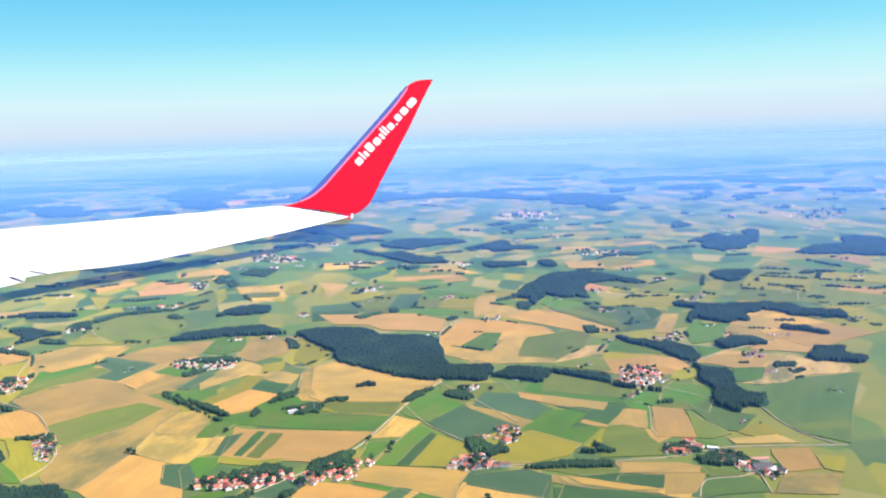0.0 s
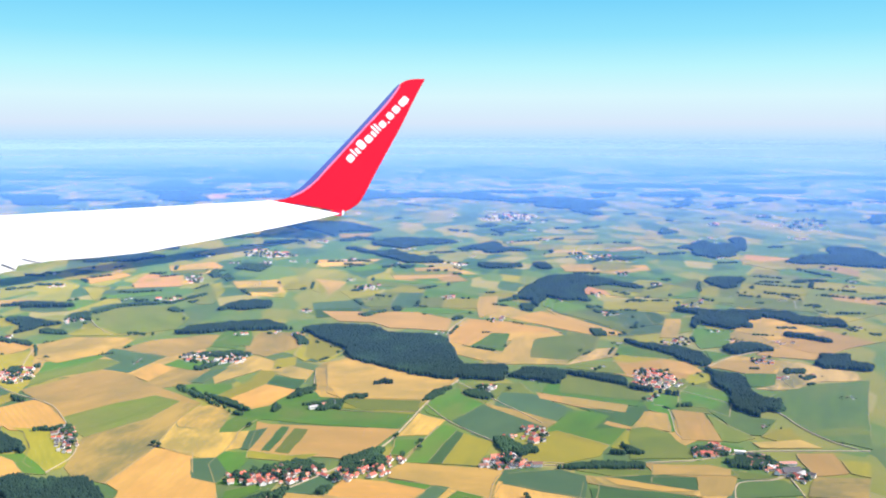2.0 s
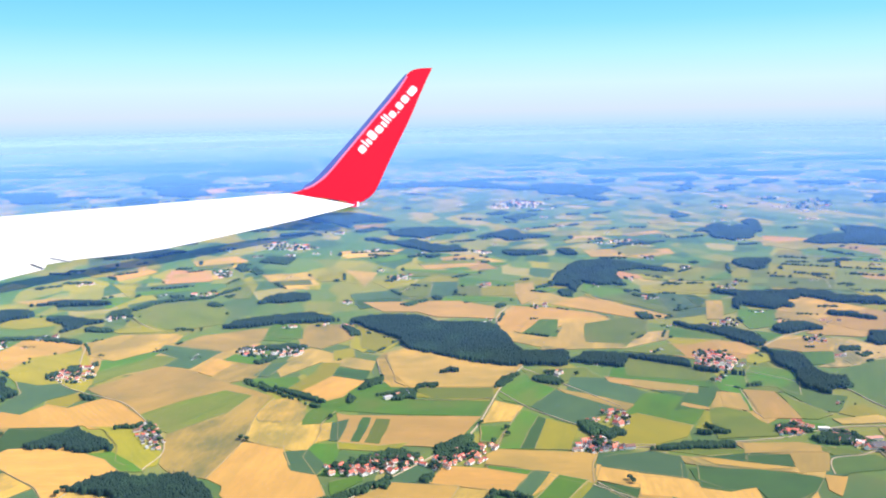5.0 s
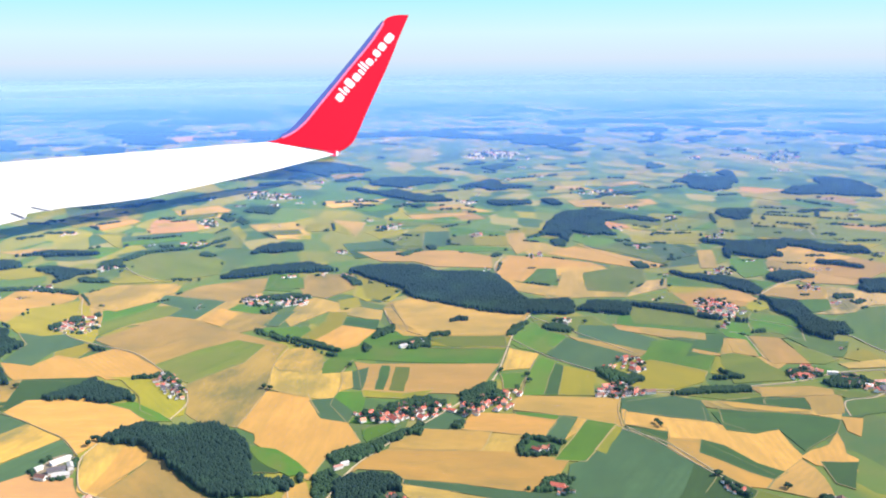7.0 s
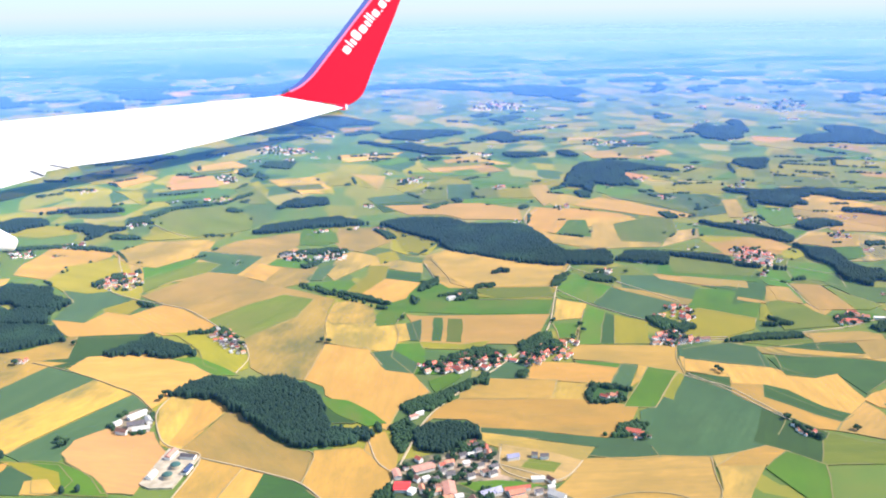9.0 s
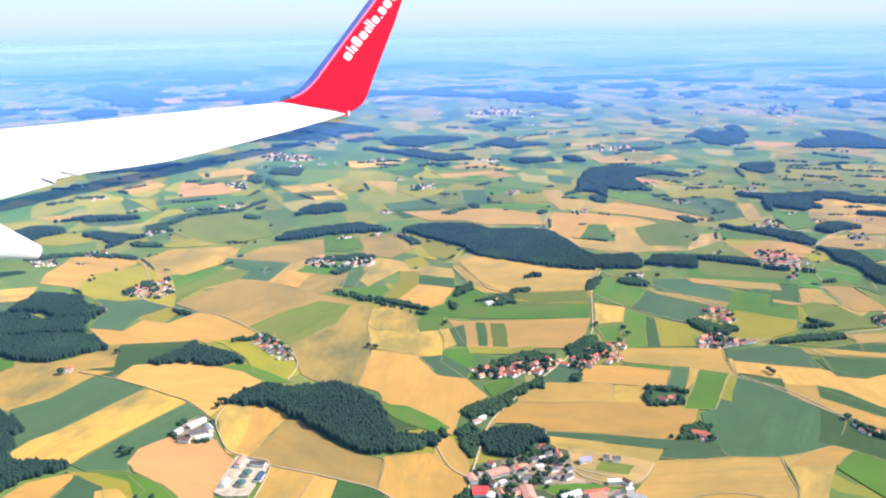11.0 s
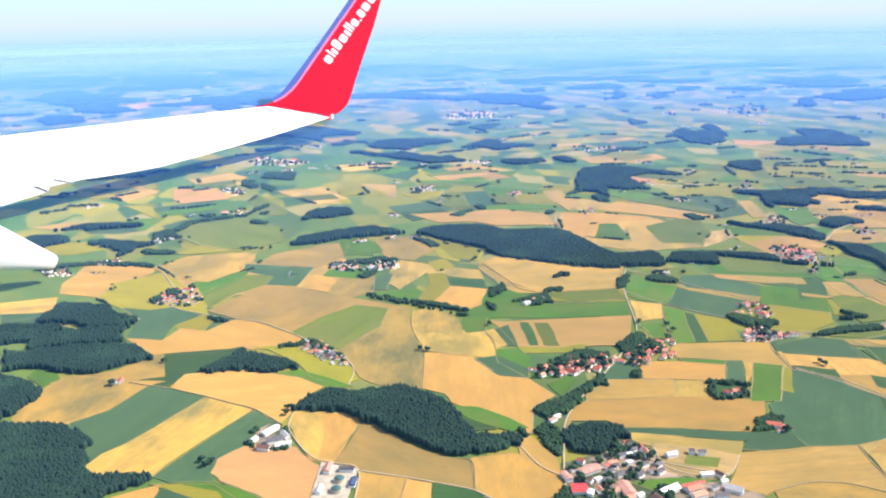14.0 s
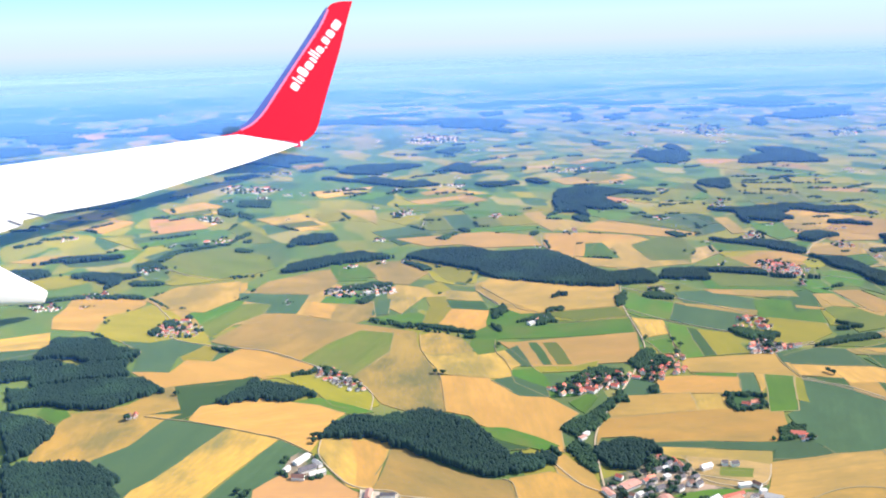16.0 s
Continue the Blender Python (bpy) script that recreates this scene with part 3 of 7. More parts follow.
country("clover", (-3.969, 7.762), (-3.585, 8.263), (-3.274, 8.237), (-3.395, 7.890), (-3.668, 7.682), (-3.884, 7.381))
country("meadow", (-4.051, 8.159), (-3.695, 8.352), (-3.481, 8.476), (-3.584, 8.223), (-3.959, 7.760))
country("ripe_barley", (-4.382, 8.829), (-3.776, 8.947), (-3.461, 9.044), (-3.486, 8.755), (-3.645, 8.480), (-4.007, 8.261), (-4.231, 8.419))
country("stubble", (-3.256, 8.987), (-2.770, 9.214), (-2.461, 9.228), (-2.603, 8.622), (-2.879, 8.291), (-3.483, 8.603))
country("maize", (-3.568, 8.669), (-2.905, 8.339), (-3.114, 7.760), (-3.395, 7.890), (-3.307, 8.129), (-3.589, 8.403))
country("wheat", (-2.916, 8.100), (-2.645, 7.779), (-2.822, 7.473), (-3.064, 7.711))
country("stubble", (-2.858, 7.466), (-2.683, 7.959), (-2.369, 7.874), (-2.449, 7.407), (-2.688, 7.271))
country("stubble", (-3.886, 7.274), (-3.395, 7.872), (-3.064, 7.711), (-2.685, 7.303), (-2.222, 6.881), (-2.351, 6.811), (-2.655, 7.088), (-2.906, 6.898), (-3.235, 6.545), (-3.456, 6.843), (-3.641, 7.004))
country("clover", (-3.235, 6.545), (-2.906, 6.898), (-2.655, 7.088), (-2.395, 6.912), (-2.530, 6.493), (-2.871, 6.084), (-2.990, 6.197), (-3.110, 6.348))
country("maize", (-4.618, 7.575), (-4.365, 7.431), (-4.182, 7.460), (-3.926, 7.195), (-4.134, 7.006), (-4.200, 6.641), (-4.479, 6.776), (-4.428, 7.224))
country("rape_stubble", (-4.118, 6.974), (-3.925, 7.180), (-3.806, 7.033), (-3.896, 6.794), (-4.071, 6.813))
country("ripe_barley", (-4.479, 6.776), (-4.202, 6.654), (-4.079, 6.895), (-3.872, 6.775), (-3.641, 7.004), (-3.456, 6.843), (-3.143, 6.406), (-3.240, 6.237), (-3.530, 6.264), (-3.615, 6.357), (-3.815, 6.267), (-4.225, 6.349), (-4.350, 6.521))
country("rape_stubble", (-3.539, 6.313), (-3.239, 6.284), (-3.043, 5.958), (-2.849, 5.738), (-2.829, 5.511), (-2.947, 5.445), (-3.135, 5.617), (-3.205, 5.891), (-3.405, 6.232))
country("beet", (-4.170, 6.358), (-3.614, 6.321), (-3.525, 6.103), (-3.870, 5.954), (-3.936, 5.838), (-4.110, 5.736), (-4.366, 5.867), (-4.129, 5.957))
country("wheat", (-4.853, 6.098), (-4.465, 6.124), (-4.281, 6.317), (-4.157, 6.377), (-4.117, 5.913), (-4.390, 5.902))
country("wheat", (-4.997, 5.497), (-4.879, 5.976), (-4.838, 6.115), (-4.394, 5.923), (-4.103, 5.830), (-4.217, 5.772), (-4.416, 5.436), (-4.623, 5.308), (-4.978, 5.427))
country("ripe_barley", (-4.076, 5.699), (-3.982, 5.920), (-3.598, 5.916), (-3.401, 5.784), (-3.210, 5.656), (-3.058, 5.473), (-3.218, 5.312), (-3.319, 5.084), (-3.377, 4.979), (-3.518, 5.206), (-3.645, 5.340), (-3.834, 5.510))
country("meadow", (-3.393, 5.772), (-3.208, 5.787), (-2.986, 5.551), (-2.882, 5.410), (-3.049, 5.433), (-3.211, 5.646))
country("maize", (-4.627, 5.325), (-4.419, 5.454), (-4.208, 5.789), (-4.051, 5.702), (-3.827, 5.517), (-3.923, 5.332), (-4.100, 5.126), (-4.264, 4.944), (-4.374, 4.866), (-4.447, 4.712), (-4.584, 4.993))
country("wheat", (-4.465, 4.697), (-4.374, 4.866), (-4.266, 4.951), (-4.102, 5.142), (-3.826, 5.508), (-3.529, 5.226), (-3.695, 5.027), (-3.871, 4.813), (-4.005, 4.644), (-4.062, 4.520), (-4.178, 4.610), (-4.354, 4.614))
country("maize", (-4.071, 4.522), (-3.869, 4.792), (-3.694, 5.011), (-3.518, 5.223), (-3.387, 5.013), (-3.552, 4.764), (-3.729, 4.604), (-3.756, 4.386), (-3.946, 4.408))
country("soil", (-3.765, 4.485), (-3.732, 4.637), (-3.552, 4.771), (-3.296, 4.660), (-3.235, 4.498), (-3.171, 4.399), (-3.227, 4.190), (-3.274, 3.982), (-3.440, 4.021), (-3.529, 4.188), (-3.712, 4.382))
country("rape_stubble", (-4.081, 4.452), (-3.740, 4.359), (-3.618, 4.171), (-3.660, 4.047), (-3.798, 4.080), (-3.843, 4.246))
country("meadow", (-3.955, 4.434), (-3.741, 4.383), (-3.530, 4.205), (-3.398, 3.985), (-3.627, 4.039), (-3.719, 4.278))
country("wheat", (-4.340, 4.208), (-4.250, 4.365), (-4.021, 4.432), (-4.040, 4.271), (-4.101, 4.136))
country("maize", (-4.106, 4.137), (-4.002, 4.398), (-3.836, 4.233), (-3.850, 4.067))
country("ripe_barley", (-3.872, 4.209), (-3.756, 4.214), (-3.654, 4.046), (-3.857, 4.078))
country("meadow", (-5.055, 6.170), (-5.029, 6.288), (-4.859, 6.172), (-4.818, 6.059), (-4.913, 5.965))
country("beet", (-5.531, 7.426), (-5.244, 7.511), (-4.883, 7.064), (-4.570, 7.050), (-4.462, 6.696), (-4.822, 6.763), (-5.067, 6.765), (-5.414, 7.004))
country("stubble", (-5.054, 6.886), (-4.904, 6.963), (-4.844, 6.794), (-4.984, 6.793))
country("wheat", (-5.691, 8.003), (-5.218, 8.045), (-5.172, 7.628), (-5.592, 7.647))
country("maize", (-5.597, 7.664), (-5.165, 7.596), (-5.227, 7.347), (-5.540, 7.457))
country("ripe_barley", (-3.084, 5.075), (-2.863, 4.988), (-2.950, 4.762), (-3.060, 4.575), (-3.115, 4.417), (-3.235, 4.498), (-3.295, 4.751), (-3.326, 4.967), (-3.281, 5.140))
country("wheat", (-3.109, 5.057), (-2.877, 4.943), (-2.980, 4.710), (-3.092, 4.444), (-3.189, 4.493), (-3.132, 4.747))
country("stubble", (-2.885, 4.929), (-2.768, 4.732), (-2.608, 4.446), (-2.499, 4.333), (-2.377, 4.271), (-2.424, 3.953), (-2.578, 4.052), (-2.769, 4.180), (-2.969, 4.301), (-3.105, 4.427), (-2.979, 4.674))
country("wheat", (-2.367, 4.288), (-2.124, 4.282), (-2.070, 4.217), (-1.953, 3.990), (-2.024, 3.686), (-2.322, 3.731), (-2.424, 3.953))
country("ripe_barley", (-2.067, 4.403), (-1.964, 4.449), (-1.911, 4.178), (-1.954, 3.967), (-2.030, 4.100), (-2.093, 4.242))
country("wheat", (-2.984, 4.298), (-2.735, 4.160), (-2.837, 3.853), (-3.077, 3.909))
country("ripe_barley", (-2.748, 4.157), (-2.613, 4.072), (-2.693, 3.819), (-2.856, 3.857))
country("beet", (-2.630, 4.082), (-2.440, 3.962), (-2.356, 3.807), (-2.328, 3.707), (-2.710, 3.797))
country("ripe_barley", (-2.325, 5.876), (-2.000, 5.760), (-1.938, 5.487), (-1.897, 5.326), (-1.724, 5.235), (-1.645, 4.922), (-1.830, 4.799), (-1.954, 4.461), (-2.072, 4.622), (-2.309, 5.000), (-2.321, 5.134), (-2.452, 5.266))
country("stubble", (-2.905, 6.081), (-2.530, 6.493), (-2.414, 6.872), (-2.215, 6.864), (-2.289, 6.525), (-2.283, 6.136), (-2.295, 5.880), (-2.444, 5.246), (-2.699, 5.364), (-2.816, 5.527), (-2.850, 5.822))
country("wheat", (-2.223, 6.777), (-2.039, 6.818), (-1.915, 6.595), (-1.899, 6.356), (-1.946, 6.173), (-2.245, 6.289), (-2.298, 6.407))
country("ripe_barley", (-2.298, 6.407), (-2.247, 6.277), (-1.766, 6.217), (-1.751, 5.879), (-1.811, 5.624), (-2.011, 5.707), (-2.232, 5.853), (-2.297, 5.915))
country("meadow", (-1.504, 7.155), (-1.276, 7.391), (-1.217, 7.027), (-0.997, 6.903), (-1.016, 6.685), (-0.394, 6.567), (-0.544, 6.194), (-1.182, 6.319), (-1.640, 6.453), (-1.769, 6.166), (-1.913, 6.165), (-1.904, 6.398), (-1.810, 6.640), (-1.598, 6.933))
country("meadow", (-2.487, 7.383), (-2.067, 7.391), (-1.992, 7.168), (-2.136, 6.966), (-2.441, 7.255))
country("stubble", (-2.027, 8.352), (-1.687, 8.005), (-1.367, 7.796), (-1.413, 7.446), (-1.697, 7.672), (-1.885, 7.839), (-2.220, 7.397), (-2.293, 7.629), (-2.166, 8.177))
country("rape_stubble", (-1.877, 7.817), (-1.690, 7.766), (-1.752, 7.376), (-1.995, 6.929), (-2.138, 7.013), (-1.913, 7.527))
country("beet", (-1.710, 7.638), (-1.410, 7.501), (-1.458, 7.176), (-1.760, 7.361))
country("wheat", (-2.030, 6.923), (-1.752, 7.376), (-1.454, 7.192), (-1.623, 6.784), (-1.795, 6.665))
country("rape_stubble", (-1.793, 8.201), (-1.600, 8.299), (-1.569, 7.972), (-1.773, 7.847))
country("maize", (-2.340, 7.847), (-2.192, 7.903), (-2.329, 7.427), (-2.478, 7.467))
country("rape_stubble", (-1.632, 9.175), (-1.368, 8.696), (-1.079, 8.567), (-1.293, 8.106), (-1.493, 8.118), (-1.635, 8.331), (-1.601, 8.761))
country("maize", (-1.488, 8.138), (-1.234, 8.610), (-1.119, 8.530), (-1.373, 8.085))
country("wheat", (-1.307, 8.046), (-0.999, 8.221), (-0.421, 7.802), (0.033, 7.573), (-0.314, 6.819), (-1.226, 6.997), (-1.288, 7.148), (-1.329, 7.610), (-1.368, 7.836))
country("stubble", (-2.138, 9.319), (-1.632, 9.282), (-1.602, 8.690), (-1.919, 8.300), (-2.129, 8.446), (-2.212, 8.813))
country("meadow", (-2.543, 9.434), (-2.254, 9.406), (-2.165, 8.994), (-2.282, 8.623), (-2.565, 8.725))
country("meadow", (-2.861, 8.027), (-2.773, 8.221), (-2.388, 8.095), (-2.533, 7.842))
country("rape_stubble", (-0.935, 6.969), (-0.310, 6.818), (-0.429, 6.530), (-1.016, 6.716))
country("stubble", (-1.541, 6.330), (-0.527, 6.190), (-0.767, 5.674), (-0.929, 5.622), (-1.318, 5.688), (-1.612, 5.785), (-1.635, 6.196), (-1.662, 6.403))
country("maize", (-1.711, 6.164), (-1.552, 6.253), (-1.610, 5.808), (-1.686, 5.828))
country("beet", (-1.448, 6.279), (-1.383, 6.262), (-1.461, 5.770), (-1.525, 5.786))
country("clover", (-1.343, 6.239), (-1.235, 6.211), (-1.316, 5.721), (-1.425, 5.761))
country("ripe_barley", (-1.771, 6.179), (-1.681, 6.194), (-1.677, 5.849), (-1.778, 5.805))
country("meadow", (-1.783, 5.783), (-1.578, 5.754), (-1.627, 5.409), (-1.534, 5.187), (-1.727, 5.226), (-1.842, 5.546))
country("maize", (-1.991, 5.648), (-1.812, 5.668), (-1.673, 5.389), (-1.720, 5.224), (-1.899, 5.317), (-1.942, 5.468))
country("rape_stubble", (-1.617, 5.798), (-1.330, 5.691), (-1.101, 5.725), (-1.204, 5.557), (-1.604, 5.659))
country("meadow", (-1.633, 5.108), (-1.410, 5.224), (-1.414, 5.119), (-1.610, 4.913))
country("meadow", (-0.203, 7.048), (-0.014, 7.234), (0.178, 6.789), (-0.106, 6.369), (-0.311, 6.545), (-0.343, 6.664))
country("clover", (-0.031, 7.353), (0.554, 7.350), (0.627, 7.023), (0.338, 7.028), (0.161, 6.776), (-0.001, 7.011))
country("maize", (0.352, 7.079), (0.617, 7.025), (0.893, 6.597), (0.687, 6.296), (0.249, 6.736))
country("stubble", (0.178, 6.789), (0.478, 6.558), (0.726, 6.317), (0.588, 6.156), (0.279, 6.483))
country("maize", (-0.115, 6.371), (0.159, 6.760), (0.316, 6.553), (0.598, 6.198), (0.369, 6.082), (0.160, 5.928), (0.031, 6.100))
country("ripe_barley", (-0.381, 6.548), (-0.169, 6.385), (-0.304, 6.063), (-0.554, 6.047))
country("meadow", (-0.563, 5.983), (-0.334, 5.976), (-0.486, 5.650), (-0.595, 5.678))
country("meadow", (-0.181, 6.285), (-0.079, 6.157), (-0.172, 5.842), (-0.243, 5.505), (-0.484, 5.532), (-0.372, 5.894))
country("beet", (-0.093, 6.147), (-0.038, 6.062), (-0.212, 5.520), (-0.330, 5.527), (-0.214, 5.853))
country("rape_stubble", (-0.038, 6.090), (0.168, 5.899), (0.026, 5.459), (-0.231, 5.502))
country("meadow", (0.840, 7.413), (1.217, 7.476), (1.413, 7.296), (1.604, 7.122), (1.516, 6.969), (1.534, 6.650), (1.023, 6.842), (0.693, 7.061))
country("stubble", (0.658, 7.070), (1.071, 6.829), (1.289, 6.663), (1.194, 6.516), (0.932, 6.689), (0.664, 6.903))
country("meadow", (0.844, 6.560), (1.226, 6.541), (1.239, 6.180), (1.005, 5.803), (0.580, 6.099))
country("beet", (0.938, 6.653), (1.264, 6.600), (1.565, 6.695), (1.253, 6.177), (0.969, 6.145), (1.161, 6.441))
country("stubble", (1.112, 6.325), (1.248, 6.209), (1.195, 6.146), (1.068, 6.257))
country("rape_stubble", (0.542, 6.051), (0.669, 6.120), (1.013, 5.815), (0.893, 5.605), (0.646, 5.504), (0.498, 5.457), (0.350, 5.556), (0.317, 5.754))
country("stubble", (1.472, 6.544), (1.678, 6.454), (1.473, 6.026), (1.321, 5.904), (1.266, 6.158))
country("rape_stubble", (1.212, 6.126), (1.425, 5.891), (1.242, 5.580), (1.014, 5.773))
country("stubble", (1.742, 6.559), (1.817, 6.283), (1.761, 5.966), (1.564, 5.783), (1.509, 6.017))
country("clover", (2.271, 7.768), (2.270, 7.422), (2.207, 7.118), (2.132, 6.436), (1.731, 6.544), (1.576, 6.729), (1.866, 7.171))
country("ripe_barley", (-0.492, 5.534), (0.198, 5.404), (0.107, 5.180), (0.089, 4.976), (0.024, 4.873), (-0.181, 5.034), (-0.290, 5.143), (-0.601, 5.285), (-0.583, 5.432))
country("maize", (0.186, 5.383), (0.726, 5.280), (0.619, 4.924), (0.312, 5.001), (0.136, 5.205))
country("ripe_barley", (0.132, 5.206), (0.620, 4.944), (0.797, 4.747), (0.424, 4.275), (0.300, 4.397), (0.251, 4.665), (0.305, 4.803), (0.071, 4.960))
country("clover", (0.681, 5.362), (0.899, 5.390), (1.261, 5.333), (1.135, 5.175), (0.865, 5.279))
country("stubble", (0.726, 5.280), (1.120, 5.156), (1.024, 5.034), (0.759, 5.135))
country("beet", (0.799, 5.170), (1.038, 5.052), (0.817, 4.772), (0.718, 4.898))
country("stubble", (0.504, 8.698), (0.963, 8.867), (1.408, 8.628), (1.069, 7.917), (0.670, 7.960), (0.231, 7.901))
country("gravel_soil", (1.393, 8.497), (1.692, 8.546), (1.543, 8.195), (1.074, 7.916))
country("meadow", (1.681, 8.550), (2.093, 8.166), (1.914, 8.115), (1.610, 8.278))
country("rape_stubble", (1.593, 8.309), (1.969, 8.150), (2.129, 7.930), (1.587, 8.009))
country("stubble", (1.560, 8.041), (2.170, 7.992), (2.069, 7.434), (1.763, 7.367), (1.390, 7.690))
country("ripe_barley", (0.171, 9.791), (0.553, 9.743), (1.153, 9.438), (1.267, 9.068), (0.587, 8.864), (0.352, 9.216), (0.085, 8.686), (0.412, 8.415), (0.294, 8.065), (-0.025, 8.391), (-0.032, 9.098))
country("meadow", (0.340, 9.219), (0.508, 9.259), (0.589, 8.836), (0.430, 8.460), (0.132, 8.673))
country("stubble", (2.313, 7.829), (2.863, 8.210), (3.326, 7.944), (2.958, 7.480), (2.530, 7.743))
country("wheat", (-0.884, 5.283), (-0.291, 5.164), (-0.486, 4.840), (-0.995, 5.023))
country("meadow", (-0.610, 5.266), (-0.290, 5.143), (-0.354, 5.087), (-0.594, 5.210))
country("maize", (-0.307, 5.158), (-0.193, 5.118), (-0.374, 4.775), (-0.483, 4.839))
country("maize", (-1.195, 5.229), (-1.047, 5.324), (-0.941, 5.277), (-0.973, 5.037), (-1.279, 5.057))
country("ripe_barley", (-1.361, 4.940), (-1.229, 5.063), (-0.804, 4.966), (-0.911, 4.697), (-1.486, 4.780), (-1.460, 4.876))
country("ripe_barley", (-0.805, 4.947), (-0.585, 4.874), (-0.700, 4.628), (-0.925, 4.692))
country("wheat", (-1.743, 4.467), (-1.634, 4.670), (-1.478, 4.803), (-0.777, 4.672), (-0.413, 4.515), (-0.528, 4.320), (-0.727, 4.162), (-1.105, 4.297), (-1.412, 4.401), (-1.474, 4.514), (-1.670, 4.561))
country("maize", (-1.412, 4.401), (-1.099, 4.310), (-0.730, 4.156), (-0.819, 4.066), (-1.113, 4.207), (-1.426, 4.339))
country("ripe_barley", (-1.426, 4.347), (-0.831, 4.069), (-0.955, 3.904), (-1.370, 4.166), (-1.474, 4.260))
country("maize", (-0.891, 3.984), (-0.727, 4.162), (-0.527, 4.120), (-0.508, 3.911), (-0.693, 3.904))
country("beet", (-0.592, 4.876), (-0.366, 4.782), (-0.472, 4.580), (-0.703, 4.637))
country("meadow", (-0.150, 5.067), (0.029, 4.961), (-0.162, 4.704), (-0.322, 4.476), (-0.502, 4.520), (-0.321, 4.789))
country("rape_stubble", (0.012, 4.955), (0.053, 4.885), (-0.174, 4.557), (-0.225, 4.622))
country("wheat", (-0.199, 5.099), (-0.142, 5.065), (-0.274, 4.871), (-0.373, 4.784))
country("maize", (0.044, 4.897), (0.136, 4.864), (0.257, 4.673), (0.311, 4.411), (0.402, 4.248), (0.140, 3.916), (0.002, 3.901), (-0.241, 3.860), (-0.517, 3.913), (-0.535, 4.137), (-0.427, 4.453), (-0.311, 4.506), (-0.209, 4.609), (-0.174, 4.557))
country("beet", (0.071, 4.940), (0.317, 4.819), (0.221, 4.627), (0.104, 4.815))
country("beet", (0.460, 4.650), (0.575, 4.467), (0.484, 4.351), (0.361, 4.424))
country("stubble", (-0.922, 3.959), (-0.509, 3.925), (-0.233, 3.871), (-0.305, 3.667), (-0.340, 3.529), (-0.421, 3.400), (-0.594, 3.545), (-0.753, 3.594), (-0.957, 3.571), (-1.076, 3.524), (-1.198, 3.639), (-0.997, 3.852))
country("stubble", (-0.239, 3.872), (0.140, 3.916), (-0.338, 3.313), (-0.421, 3.400), (-0.322, 3.554))
country("wheat", (-0.968, 3.563), (-0.753, 3.594), (-0.567, 3.538), (-0.400, 3.374), (-0.430, 3.234), (-1.041, 3.378))
country("gravel_soil", (-1.345, 4.201), (-1.168, 4.091), (-1.089, 4.045), (-0.958, 3.898), (-1.099, 3.757), (-1.244, 3.734), (-1.422, 3.893))
country("meadow", (-1.280, 3.994), (-1.117, 3.924), (-1.057, 3.848), (-1.128, 3.805), (-1.289, 3.904))
country("paved_yard", (-1.909, 4.102), (-1.711, 4.143), (-1.448, 4.309), (-1.361, 4.111), (-1.401, 3.870), (-1.244, 3.734), (-1.033, 3.546), (-1.145, 3.403), (-2.046, 3.615))
country("meadow", (-1.640, 3.823), (-1.424, 3.817), (-1.211, 3.737), (-1.273, 3.707), (-1.557, 3.725))
country("beet", (-2.332, 4.972), (-2.194, 4.856), (-2.027, 4.634), (-2.146, 4.573), (-2.285, 4.592), (-2.325, 4.768))
country("paved_yard", (-3.548, 4.820), (-3.493, 4.954), (-3.411, 5.019), (-3.343, 4.910), (-3.321, 4.722), (-3.391, 4.669), (-3.502, 4.710))
country("ripe_barley", (0.149, 5.161), (0.383, 5.076), (0.657, 4.939), (0.667, 4.801), (0.896, 4.721), (1.025, 4.745), (0.982, 4.371), (0.821, 4.195), (0.696, 4.172), (0.597, 4.377), (0.471, 4.634), (0.280, 4.705), (0.326, 4.871), (0.071, 4.956))
country("beet", (0.469, 4.676), (0.587, 4.567), (0.674, 4.320), (0.789, 4.193), (0.663, 4.114), (0.557, 4.235), (0.379, 4.487))
country("wheat", (0.283, 4.730), (0.473, 4.675), (0.389, 4.501), (0.561, 4.242), (0.673, 4.119), (0.585, 4.025), (0.440, 4.080), (0.308, 4.368), (0.222, 4.590))
country("beet", (0.302, 4.369), (0.408, 4.215), (0.518, 4.008), (0.405, 3.873), (0.286, 3.685), (0.120, 3.710), (0.121, 3.904), (0.057, 3.988))
country("wheat", (-0.268, 3.768), (-0.079, 3.885), (0.102, 3.931), (0.194, 3.844), (0.154, 3.705))
country("stubble", (0.578, 4.026), (0.724, 4.160), (0.954, 4.337), (0.973, 4.223), (0.932, 3.985), (0.876, 3.834), (0.654, 3.981))
country("clover", (0.436, 3.931), (0.534, 4.006), (0.639, 3.900), (0.925, 3.759), (0.820, 3.606), (0.286, 3.685))
country("maize", (0.210, 5.323), (0.576, 5.381), (0.739, 5.260), (0.652, 4.912), (0.149, 5.161))
country("stubble", (0.724, 5.263), (1.181, 5.089), (1.394, 5.016), (1.351, 4.944), (1.050, 5.001), (0.720, 5.151))
country("beet", (0.801, 5.251), (1.225, 5.279), (1.462, 5.209), (1.389, 5.007), (1.187, 5.098), (0.848, 5.243))
country("beet", (0.715, 5.073), (1.172, 5.001), (1.515, 4.852), (1.374, 4.665), (1.163, 4.527), (1.031, 4.434), (1.025, 4.745), (0.847, 4.703), (0.688, 4.780))
country("ripe_barley", (0.964, 4.366), (1.074, 4.444), (1.222, 4.502), (1.369, 4.657), (1.255, 4.369), (1.284, 4.287), (1.193, 4.153), (0.994, 4.256))
